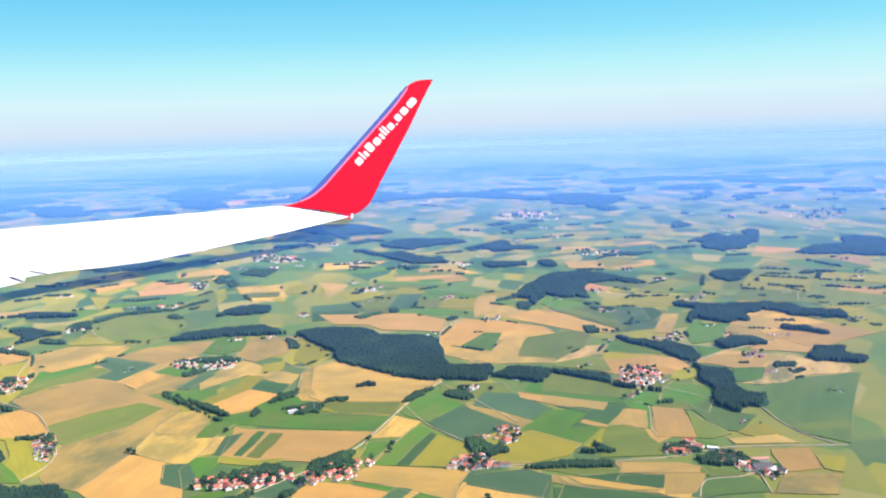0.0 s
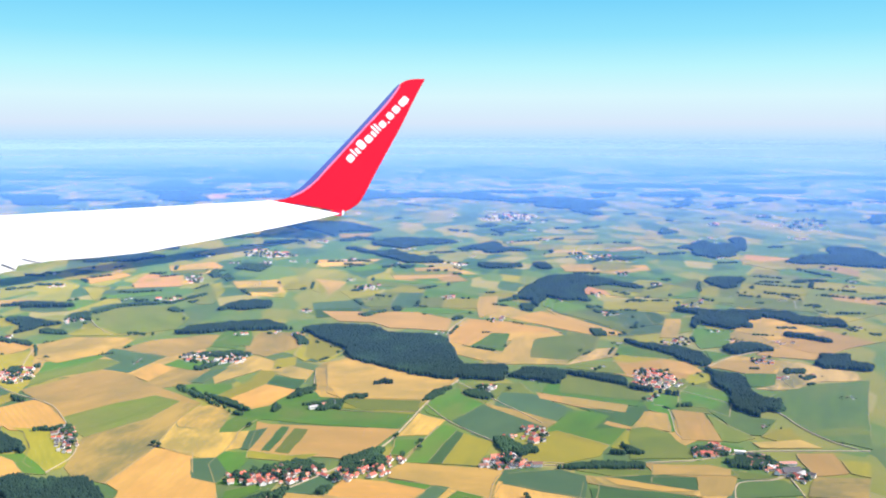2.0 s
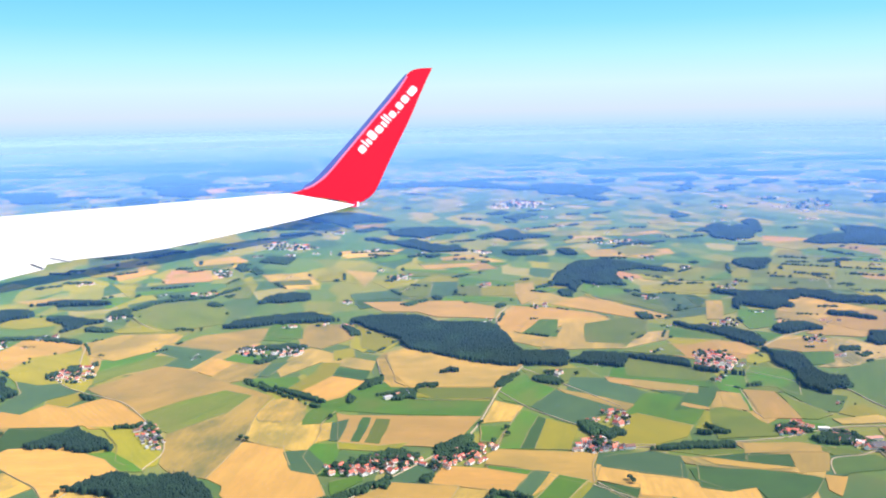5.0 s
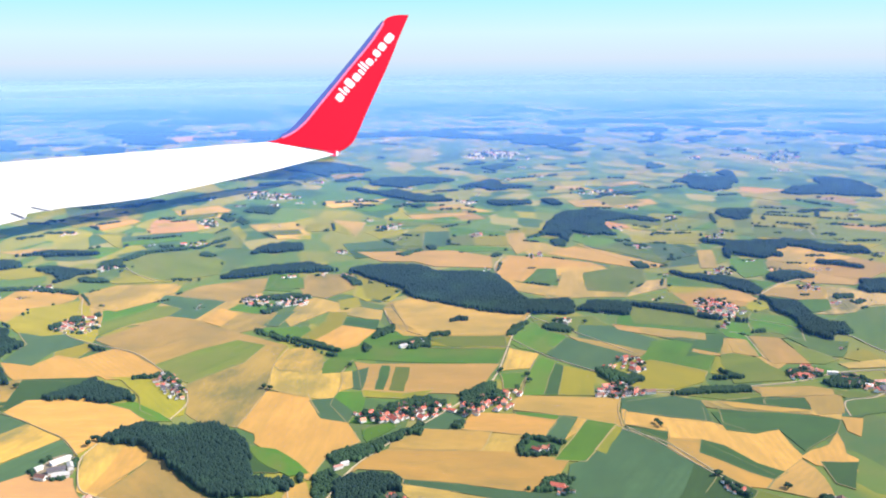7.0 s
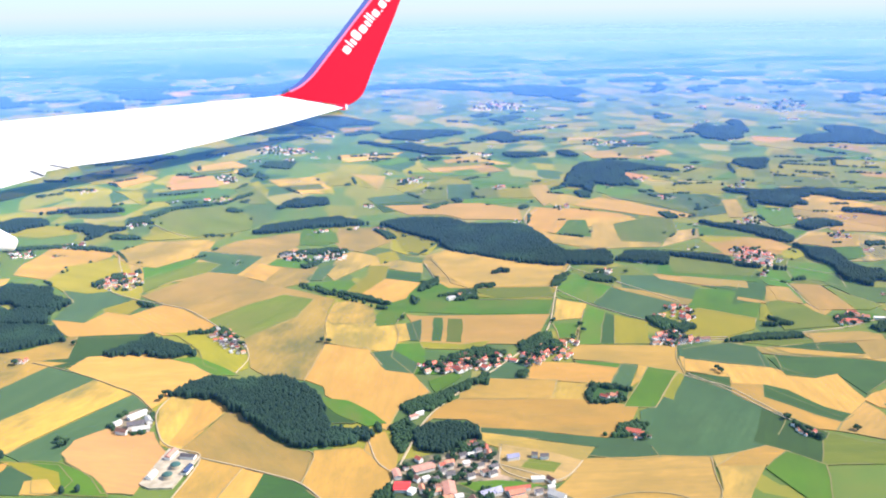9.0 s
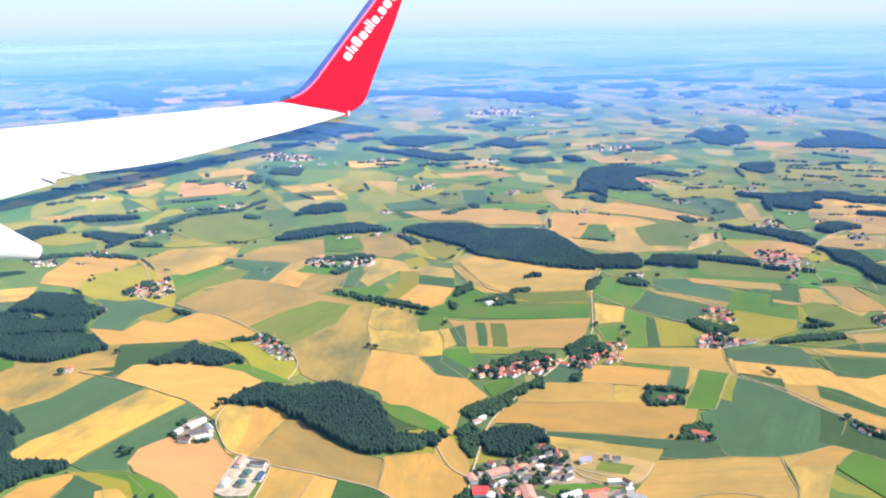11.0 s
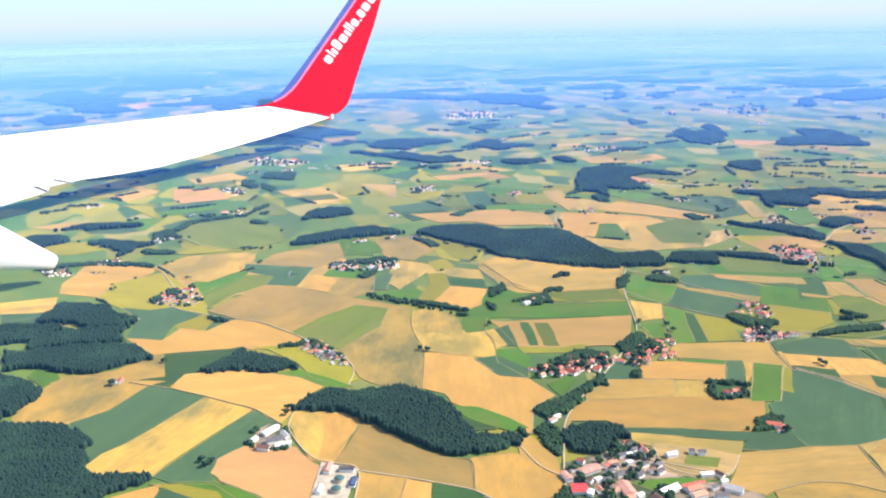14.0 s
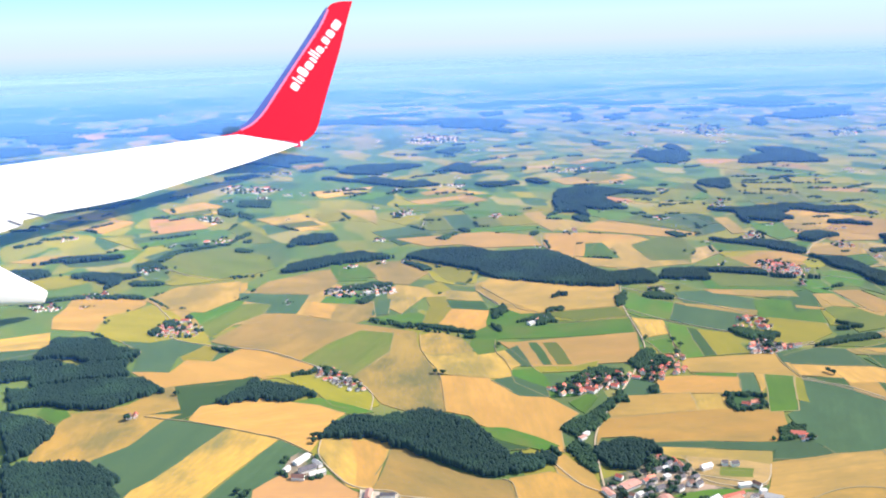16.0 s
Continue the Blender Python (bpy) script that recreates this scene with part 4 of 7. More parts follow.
country("stubble", (1.493, 5.205), (1.721, 5.200), (1.504, 4.835), (1.349, 4.954))
country("stubble", (1.171, 5.474), (1.832, 5.302), (1.709, 5.181), (1.205, 5.282))
country("beet", (1.045, 4.293), (1.266, 4.260), (1.057, 3.953), (0.989, 4.030))
country("maize", (1.746, 5.186), (1.909, 5.203), (1.678, 4.864), (1.499, 4.826))
country("ripe_barley", (1.530, 4.887), (1.661, 4.839), (1.483, 4.579), (1.448, 4.671))
country("clover", (0.984, 7.789), (1.340, 7.666), (1.670, 7.101), (1.496, 6.826), (0.858, 7.061))
country("stubble", (0.863, 6.951), (1.375, 6.697), (1.306, 6.516), (1.070, 6.649), (0.832, 6.771))
country("stubble", (1.129, 6.295), (1.297, 6.164), (1.271, 6.115), (1.112, 6.219))
country("stubble", (0.767, 5.262), (1.217, 5.060), (1.197, 4.993), (0.822, 5.134))
country("ripe_barley", (0.012, 9.412), (0.254, 9.921), (0.715, 9.760), (1.076, 9.465), (1.263, 9.217), (0.659, 9.261), (0.169, 8.655), (-0.036, 8.899))
country("meadow", (0.189, 8.678), (0.462, 9.213), (0.663, 9.182), (0.517, 8.419))
country("stubble", (-0.030, 8.479), (0.467, 8.333), (0.689, 8.977), (0.965, 9.070), (0.764, 8.093), (0.460, 8.000), (0.358, 8.104))
country("clover", (0.922, 8.946), (1.481, 9.185), (1.680, 9.153), (1.462, 8.436), (1.148, 8.082), (0.756, 8.197))
country("gravel_soil", (1.173, 7.979), (1.509, 8.435), (1.778, 8.563), (1.909, 8.795), (1.645, 8.213))
country("meadow", (1.794, 8.679), (2.272, 8.217), (2.062, 8.055), (1.637, 8.278))
country("rape_stubble", (1.637, 8.278), (2.131, 8.095), (1.854, 7.920), (1.578, 8.028))
country("wheat", (1.550, 7.909), (2.074, 8.096), (2.343, 7.693), (2.129, 7.390), (1.855, 7.764), (1.571, 7.549))
country("clover", (1.118, 7.921), (1.584, 8.008), (1.580, 7.585), (1.045, 7.826))
country("maize", (1.421, 10.843), (1.723, 11.092), (2.311, 9.835), (1.985, 9.093), (1.738, 9.791), (1.326, 10.266))
country("ripe_barley", (1.195, 10.335), (1.585, 9.707), (1.991, 9.119), (1.592, 9.104), (1.263, 9.405), (0.725, 9.969))
country("maize", (1.908, 9.998), (2.498, 10.013), (2.182, 9.353), (1.994, 9.496))
country("meadow", (2.370, 12.054), (2.925, 11.823), (2.574, 11.108), (2.281, 11.308))
country("rape_stubble", (2.369, 10.964), (3.096, 10.799), (2.844, 10.226), (2.289, 10.405))
country("rape_stubble", (3.782, 12.019), (4.273, 11.789), (3.819, 10.709), (3.403, 10.900))
country("meadow", (3.043, 11.777), (3.849, 12.242), (3.458, 11.085), (2.983, 11.290))
country("clover", (4.720, 12.696), (5.334, 12.439), (6.469, 11.734), (5.572, 10.153), (4.755, 9.621), (4.609, 10.179), (3.723, 10.536), (4.185, 11.540))
country("stubble", (5.389, 11.347), (5.918, 10.762), (5.686, 10.485), (5.240, 10.889))
country("stubble", (5.596, 14.926), (6.379, 14.324), (6.786, 13.160), (6.440, 12.508), (5.550, 12.530), (5.558, 13.083), (5.180, 13.868))
country("stubble", (3.231, 9.324), (3.654, 9.859), (3.842, 9.977), (4.228, 9.520), (4.531, 9.315), (5.119, 9.355), (4.784, 8.764), (4.139, 8.428), (3.579, 8.012), (3.284, 8.124), (3.086, 8.236), (3.456, 8.493), (3.442, 8.925))
country("stubble", (2.513, 7.861), (3.029, 8.069), (3.280, 7.959), (3.051, 7.691), (2.729, 7.739))
country("stubble", (2.634, 9.856), (2.833, 9.851), (2.484, 8.952), (2.302, 8.957))
country("clover", (2.838, 9.912), (3.065, 9.967), (2.885, 9.333), (2.558, 9.129))
country("meadow", (2.825, 9.390), (3.204, 9.270), (2.944, 8.577), (2.592, 8.472), (2.646, 8.947))
country("meadow", (2.616, 8.403), (2.832, 8.201), (2.527, 7.900))
country("clover", (-4.403, 10.292), (-4.247, 10.679), (-3.557, 10.763), (-3.144, 10.134), (-3.129, 9.499), (-3.470, 9.322), (-3.776, 9.305), (-4.106, 9.663))
country("rape_stubble", (-4.293, 9.319), (-4.008, 9.605), (-3.683, 9.251), (-4.177, 9.213))
country("ripe_barley", (-4.470, 8.786), (-4.147, 9.137), (-3.517, 9.119), (-3.585, 8.448), (-3.920, 8.126), (-4.241, 8.340))
country("meadow", (-2.499, 8.992), (-2.181, 9.158), (-2.149, 8.720), (-2.422, 8.774))
country("soil", (-4.553, 12.360), (-3.927, 12.761), (-3.774, 12.120), (-4.399, 12.007))
country("rape_stubble", (-5.123, 12.025), (-4.780, 11.933), (-4.667, 11.147))
country("ripe_barley", (-6.019, 13.465), (-5.288, 13.716), (-4.775, 13.026), (-5.156, 12.375))
country("rape_stubble", (-2.279, 12.348), (-1.902, 12.617), (-1.857, 11.859), (-2.244, 11.827))
country("ripe_barley", (-3.029, 12.367), (-2.456, 12.630), (-2.307, 11.664), (-2.803, 11.636))
country("maize", (-1.107, 11.091), (-0.590, 12.084), (0.521, 11.353), (0.451, 10.487), (-1.009, 10.661))
country("maize", (-1.742, 10.926), (-1.107, 11.091), (-1.057, 10.234), (-1.592, 10.031))
country("stubble", (0.484, 11.277), (0.747, 11.270), (0.650, 10.317), (0.382, 9.978))
country("stubble", (-1.563, 10.408), (-0.357, 10.311), (0.048, 9.896), (-0.043, 9.333), (-0.689, 9.486), (-0.897, 9.774), (-1.303, 9.844))
country("ripe_barley", (-1.257, 7.990), (-1.082, 8.228), (-0.816, 7.977), (-0.483, 7.682), (-0.068, 7.437), (-0.359, 6.881), (-1.061, 6.963), (-1.195, 7.351))
country("rape_stubble", (-1.600, 9.244), (-1.342, 8.863), (-1.141, 8.623), (-1.322, 8.092), (-1.515, 8.304))
country("clover", (-1.058, 6.932), (-0.359, 6.866), (-0.385, 6.594), (-0.849, 6.650))
country("soil", (-9.548, 20.653), (-9.159, 21.017), (-8.928, 20.284), (-9.266, 20.058))
country("ripe_barley", (-6.007, 13.156), (-5.736, 13.949), (-5.123, 14.049), (-5.141, 13.288), (-5.596, 12.660))
country("ripe_barley", (-4.436, 13.919), (-3.812, 14.019), (-3.677, 13.252), (-4.168, 13.111))
country("ripe_barley", (-2.046, 14.152), (-1.308, 14.561), (-1.273, 13.959), (-1.909, 13.747))
country("rape_stubble", (1.495, 16.652), (2.211, 16.887), (2.068, 16.317), (1.496, 16.173))
country("rape_stubble", (2.185, 17.500), (3.553, 17.749), (3.338, 17.035), (2.166, 16.973))
country("rape_stubble", (1.923, 15.008), (2.394, 15.341), (2.410, 14.864), (1.923, 14.679))
country("ripe_barley", (2.037, 13.882), (3.110, 13.974), (3.277, 13.514), (2.556, 13.208), (2.013, 13.221))
country("rape_stubble", (-0.526, 15.405), (0.105, 15.604), (0.194, 15.182), (-0.423, 14.993))
country("rape_stubble", (4.207, 17.460), (4.763, 17.726), (4.558, 17.010), (4.129, 16.933))
country("stubble", (-1.985, 17.951), (-1.271, 18.128), (-1.360, 17.481), (-1.873, 17.314))
country("stubble", (-0.782, 13.183), (0.116, 13.266), (0.183, 12.758), (-0.681, 12.540))
country("gravel_soil", (-1.325, 4.179), (-1.143, 4.090), (-0.936, 3.935), (-1.087, 3.758), (-1.341, 3.934), (-1.369, 4.050))
country("clover", (-1.217, 4.003), (-1.056, 3.928), (-1.121, 3.845), (-1.277, 3.924))
country("clover", (2.090, 12.139), (2.883, 11.677), (3.912, 12.538), (3.842, 11.855), (3.020, 11.075), (2.380, 11.290), (2.035, 11.502))
country("soil", (1.934, 11.669), (2.125, 11.917), (2.301, 11.615), (2.322, 11.371), (2.009, 11.382))
country("rape_stubble", (2.241, 10.736), (2.587, 10.904), (3.188, 10.882), (2.832, 10.471), (2.325, 10.490))
country("pasture", (1.415, 11.133), (1.649, 10.757), (2.012, 10.400), (2.144, 10.071), (2.087, 9.342), (1.815, 9.574), (1.408, 10.257), (1.262, 10.666))
country("maize", (2.084, 10.397), (2.609, 10.214), (2.653, 9.898), (2.495, 9.607), (2.022, 9.344), (2.070, 9.919))
country("stubble", (1.258, 10.427), (1.593, 9.786), (1.966, 9.133), (1.826, 9.086), (1.495, 9.643))
country("pasture", (2.727, 6.940), (3.104, 7.203), (3.781, 7.317), (2.907, 5.668), (2.676, 5.866), (2.581, 6.209), (2.566, 6.475), (2.435, 6.606))
country("clover", (2.635, 6.045), (3.093, 6.153), (3.057, 5.970), (2.705, 5.923))
country("meadow", (2.710, 7.570), (3.004, 7.560), (2.849, 7.179), (2.576, 7.155))
country("stubble", (2.446, 7.807), (2.638, 8.021), (3.173, 8.043), (2.990, 7.579), (2.710, 7.570), (2.497, 7.767))
country("gravel_soil", (3.200, 7.899), (3.397, 7.932), (3.469, 7.790), (3.780, 7.588), (3.714, 7.319), (3.307, 7.299), (2.998, 7.091), (2.776, 7.050), (2.621, 7.104), (2.848, 7.213), (2.998, 7.523))
country("rape_stubble", (2.210, 7.607), (2.390, 7.582), (2.289, 7.335), (2.109, 7.239), (2.061, 7.326))
country("stubble", (2.037, 8.104), (2.279, 7.972), (2.337, 7.658), (2.191, 7.552), (1.971, 7.709))
country("meadow", (2.046, 7.208), (2.401, 6.999), (2.118, 6.382), (2.002, 6.593), (1.796, 6.686), (1.890, 6.970))
country("meadow", (1.718, 6.976), (1.916, 7.016), (1.815, 6.671), (1.690, 6.534), (1.587, 6.082), (1.545, 6.060), (1.640, 6.467), (1.512, 6.568), (1.529, 6.754))
country("pasture", (2.000, 6.523), (2.322, 6.801), (2.291, 6.376), (2.466, 6.304), (2.205, 5.965), (2.065, 5.993), (2.038, 6.319))
country("stubble", (1.703, 6.575), (1.939, 6.484), (1.899, 6.071), (1.870, 5.860), (1.580, 5.905), (1.625, 6.142))
country("stubble", (1.504, 6.540), (1.640, 6.467), (1.545, 6.060), (1.386, 6.188))
country("clover", (1.266, 6.155), (1.383, 6.176), (1.533, 6.024), (1.540, 5.849), (1.585, 5.737), (1.539, 5.548), (1.096, 5.543), (1.179, 5.919))
country("clover", (1.952, 6.456), (2.014, 6.255), (2.142, 5.920), (1.978, 5.834), (1.870, 5.860))
country("rape_stubble", (2.195, 5.941), (2.343, 6.080), (2.490, 6.112), (2.486, 5.873), (2.313, 5.822))
country("stubble", (2.083, 5.830), (2.465, 5.874), (2.550, 5.702), (2.098, 5.718))
country("meadow", (1.975, 5.723), (1.845, 5.816), (1.558, 5.578), (1.557, 5.506), (1.842, 5.599))
country("stubble", (2.315, 5.603), (2.577, 5.594), (2.513, 5.248), (2.261, 5.210), (2.281, 5.450))
country("rape_stubble", (2.573, 5.470), (2.753, 5.434), (2.629, 5.179), (2.532, 5.247))
country("stubble", (2.252, 5.192), (2.613, 5.152), (2.445, 4.857), (2.071, 4.903))
country("stubble", (1.224, 5.438), (1.614, 5.424), (1.740, 5.342), (1.752, 5.229), (1.172, 5.268))
country("clover", (1.740, 5.342), (1.866, 5.271), (2.027, 5.200), (1.898, 5.168), (1.748, 5.174), (1.703, 5.249))
country("pasture", (1.715, 5.121), (2.025, 5.155), (2.061, 4.920), (1.605, 4.870), (1.644, 5.010))
country("stubble", (1.462, 5.220), (1.733, 5.211), (1.586, 4.928), (1.393, 4.927))
country("beet", (1.161, 5.231), (1.462, 5.220), (1.408, 5.019), (1.210, 5.086), (1.134, 5.142))
country("wheat", (0.823, 5.243), (0.963, 5.202), (1.210, 5.086), (1.402, 5.002), (1.167, 5.010), (0.903, 5.115))
country("meadow", (-2.340, 4.970), (-2.164, 4.890), (-2.020, 4.692), (-1.948, 4.546), (-2.063, 4.522), (-2.191, 4.654), (-2.291, 4.816))
country("meadow", (-0.018, 3.703), (0.175, 3.852), (0.307, 3.685), (0.134, 3.335), (0.051, 3.368))


# ---- roads ----
def road(width, *pts):
    """A country road or farm track as a low ribbon, rounded at its bends."""
    width, paved = width * 0.34, width > 0.0195
    line = [Vector(p) for p in pts]
    fine = []
    for i in range(len(line) - 1):
        p0, p1, p2, p3 = line[max(i - 1, 0)], line[i], line[i + 1], line[min(i + 2, len(line) - 1)]
        for k in range(6):
            u = k / 6
            fine.append(0.5 * (2 * p1 + (p2 - p0) * u + (2 * p0 - 5 * p1 + 4 * p2 - p3) * u * u + (3 * p1 - p0 - 3 * p2 + p3) * u ** 3))
    fine.append(line[-1])
    verts, faces = [], []
    for i, p in enumerate(fine):
        d = (fine[min(i + 1, len(fine) - 1)] - fine[max(i - 1, 0)]).normalized()
        n = Vector((-d.y, d.x)) * width / 2
        verts += [(p.x + n.x, p.y + n.y, 0.0), (p.x + n.x * 0.9, p.y + n.y * 0.9, 0.0085), (p.x - n.x * 0.9, p.y - n.y * 0.9, 0.0085), (p.x - n.x, p.y - n.y, 0.0)]
        if i:
            a = 4 * i
            faces += [(a - 4 + k, a + k, a + k + 1, a - 3 + k) for k in range(3)]
    ob = mesh_of("road" if paved else "track", verts, [f[::-1] for f in faces], ROAD if paved else TRACK)
    tagged(ob, "pale narrow country road between fields" if paved else "dusty brown farm track along field edges", "road" if paved else "track", kind="structure")


road(0.030, (-2.056, 3.611), (-1.940, 3.962), (-1.848, 4.221), (-1.700, 4.576), (-1.436, 4.923), (-1.110, 5.269), (-0.741, 5.705), (-0.603, 5.943), (-0.472, 6.320), (-0.308, 6.822), (-0.168, 7.133), (-0.007, 7.450))
road(0.022, (-3.084, 3.879), (-2.984, 4.303), (-3.114, 4.422), (-3.219, 4.519), (-3.295, 4.743), (-3.326, 4.936), (-3.284, 5.116))
road(0.022, (-2.984, 4.303), (-2.769, 4.179), (-2.577, 4.056), (-2.433, 3.948), (-2.325, 3.777))
road(0.018, (-3.360, 4.959), (-3.517, 5.215), (-3.663, 5.352), (-3.872, 5.537), (-4.067, 5.687), (-4.348, 5.873))
road(0.024, (-2.906, 5.445), (-2.844, 5.654), (-2.857, 5.836), (-2.935, 6.056), (-3.151, 6.410), (-3.410, 6.806), (-3.640, 6.992), (-3.901, 7.177), (-4.171, 7.445), (-4.216, 7.782), (-4.193, 7.948), (-4.306, 8.386), (-4.419, 8.868))
road(0.014, (-2.444, 5.246), (-2.304, 5.872), (-2.299, 6.228), (-2.282, 6.485), (-2.198, 6.818))
road(0.014, (-1.788, 5.763), (-1.754, 5.989), (-1.757, 6.177), (-1.665, 6.448))
road(0.020, (-0.321, 6.792), (-0.129, 6.333), (0.161, 5.930))
road(0.018, (-0.515, 5.495), (-0.400, 5.826), (-0.229, 6.256))
road(0.020, (0.038, 4.889), (0.103, 4.815), (0.245, 4.657), (0.379, 4.253))
road(0.018, (0.049, 4.926), (0.105, 5.192), (0.184, 5.373))
road(0.022, (0.210, 5.402), (0.498, 5.458), (0.618, 5.427))
road(0.018, (-0.426, 3.395), (-0.345, 3.524), (-0.308, 3.673), (-0.252, 3.855))
road(0.018, (-0.963, 3.560), (-0.758, 3.588), (-0.571, 3.533), (-0.421, 3.388))
road(0.018, (-2.433, 3.948), (-2.369, 4.218), (-2.411, 4.291))
road(0.014, (-2.849, 3.875), (-2.749, 4.150))
road(0.022, (-1.343, 4.152), (-1.380, 3.918), (-1.224, 3.774), (-1.075, 3.785), (-0.938, 3.936))
road(0.022, (-1.893, 3.981), (-1.778, 4.044), (-1.605, 4.078), (-1.431, 4.023), (-1.428, 3.881))
road(0.020, (-1.296, 7.120), (-1.337, 7.580), (-1.350, 7.797))
road(0.022, (-0.051, 9.143), (0.106, 9.540), (0.251, 9.813))
road(0.020, (-2.067, 4.375), (-2.028, 4.104), (-1.945, 3.964))
road(0.020, (0.068, 4.929), (0.214, 4.640), (0.308, 4.367), (0.391, 4.182))
road(0.020, (0.299, 5.535), (0.621, 5.484))
road(0.022, (2.409, 7.773), (2.835, 8.165), (3.437, 8.478))
road(0.022, (0.183, 9.875), (-0.009, 9.370), (-0.028, 8.932), (-0.025, 8.354), (0.055, 7.938))
road(0.018, (-1.277, 7.918), (-1.194, 7.338), (-1.183, 7.125), (-1.062, 6.981))
road(0.020, (-0.018, 7.388), (0.369, 6.701), (0.590, 6.288))
road(0.022, (-1.095, 10.890), (-0.894, 11.448), (-0.829, 11.854))
road(0.020, (-4.280, 9.996), (-4.024, 9.562), (-3.753, 9.237))
road(0.018, (-1.034, 6.644), (-0.754, 6.594), (-0.362, 6.582))
road(0.022, (4.692, 10.921), (4.461, 10.329))
road(0.022, (-1.451, 4.026), (-1.339, 3.933), (-1.152, 3.791), (-1.105, 3.749))
road(0.024, (2.441, 6.566), (2.561, 6.464), (2.590, 6.135), (2.670, 5.856), (2.799, 5.662))
road(0.026, (1.197, 5.479), (1.525, 5.508), (1.798, 5.591), (1.940, 5.639), (2.156, 5.663), (2.868, 5.638))
road(0.022, (1.598, 4.878), (1.651, 5.027), (1.730, 5.129), (1.931, 5.158), (2.068, 5.208), (2.074, 5.099), (2.049, 4.895))
road(0.020, (1.593, 6.696), (1.680, 6.621), (1.651, 6.388), (1.584, 6.072), (1.588, 5.929))
road(0.020, (1.923, 7.068), (2.141, 6.841), (2.231, 6.718))
road(0.018, (2.997, 7.547), (2.965, 7.333), (2.975, 7.128), (3.058, 7.329), (3.071, 7.471))
road(0.018, (2.437, 7.814), (2.647, 8.047), (2.854, 8.209))


# ---- trees and woods ----
def crown_forms(seed, pointed):
    """A rough crown of two rings of five and a top, as local points, about 1 wide and 1 high."""
    rnd, pts = random.Random(seed), []
    rings = ((0.10, 0.48), (0.52, 0.40)) if pointed else ((0.14, 0.46), (0.62, 0.50))
    for z, r in rings:
        off = rnd.random()
        pts += [(r * rnd.uniform(0.7, 1.25) * math.cos((k + off) * math.tau / 5), r * rnd.uniform(0.7, 1.25) * math.sin((k + off) * math.tau / 5), z * rnd.uniform(0.85, 1.15)) for k in range(5)]
    return np.array(pts + [(rnd.uniform(-0.08, 0.08), rnd.uniform(-0.08, 0.08), 1.15 if pointed else 0.96)])


CROWN_FACES = np.array([(k, (k + 1) % 5, 5 + (k + 1) % 5) for k in range(5)] + [(k, 5 + (k + 1) % 5, 5 + k) for k in range(5)] + [(5 + k, 5 + (k + 1) % 5, 10) for k in range(5)])
POINTED, ROUND = [crown_forms(s, True) for s in range(8)], [crown_forms(s + 20, False) for s in range(8)]


def crowns(name, spots, material, parent=None):
    """Many crowns in one mesh: spots are (x, y, z, width, height, turn, form)."""
    verts, faces = [], []
    for i, (x, y, z, w, h, turn, form) in enumerate(spots):
        c, s = math.cos(turn), math.sin(turn)
        v = form * (w, w, h)
        verts.append(np.stack([v[:, 0] * c - v[:, 1] * s + x, v[:, 0] * s + v[:, 1] * c + y, v[:, 2] + z], 1))
        faces.append(CROWN_FACES + 11 * i)
    me = bpy.data.meshes.new(name)
    v, f = np.concatenate(verts), np.concatenate(faces)
    me.vertices.add(len(v))
    me.vertices.foreach_set("co", v.ravel())
    me.loops.add(f.size)
    me.loops.foreach_set("vertex_index", f.ravel().astype(np.int32))
    me.polygons.add(len(f))
    me.polygons.foreach_set("loop_start", np.arange(0, f.size, 3, dtype=np.int32))
    me.update(calc_edges=True)
    me.shade_smooth()
    me.materials.append(material)
    ob = new(name, me)
    ob.parent = parent
    return ob


WOOD_COUNT = 0


def wooded(pts, gap, tall, pointed_share, name, words, category):
    global WOOD_COUNT
    WOOD_COUNT += 1
    rnd = random.Random(900 + WOOD_COUNT)
    xs, ys = [p[0] for p in pts], [p[1] for p in pts]
    spots, nx, ny = [], int((max(xs) - min(xs)) / gap) + 1, int((max(ys) - min(ys)) / gap) + 1
    for i in range(nx):
        for j in range(ny):
            x, y = min(xs) + (i + rnd.random()) * gap, min(ys) + (j + rnd.random()) * gap
            # the outline wanders, with bays and lone outposts
            wide = (1.3 if gap < 0.02 else 2.6 if gap < 0.027 else 4.5) * gap
            if not inside(x + wide * noise.noise((x / wide / 4, y / wide / 4, 5.0)) + rnd.uniform(-0.5, 0.5) * gap, y + wide * 1.8 * noise.fractal((x / wide / 4, y / wide / 6, 9.0), 0.9, 2.0, 3) + rnd.uniform(-0.5, 0.5) * gap, pts):
                continue
            if noise.noise((x / wide / 2, y / wide / 2, 2.0)) < -0.42 and rnd.random() < 0.7:
                continue
            stand = noise.noise((x * 1.3, y * 1.3, 0.0))
            pointed = rnd.random() < pointed_share * 0.3 + stand * 0.1
            h = tall * rnd.uniform(0.88, 1.06) * (1 + 0.35 * stand)
            spots.append((x, y, fall(x, y), gap * rnd.uniform(1.6, 2.3), h, rnd.uniform(0, 6.28), rnd.choice(POINTED if pointed else ROUND)))
    if not spots:
        return None
    ob = crowns(name, spots, SPRUCE if pointed_share > 0.15 else BROADLEAF)
    return tagged(ob, words, category, kind="stuff")


def wood(*pts):
    far = math.hypot(sum(p[0] for p in pts) / len(pts) + 2, sum(p[1] for p in pts) / len(pts))
    gap = max(0.0160, 0.0021 * far)
    wooded(pts, gap, max(0.056, 0.0030 * far), 0.16, "forest", "dense dark green spruce forest among fields", "forest")


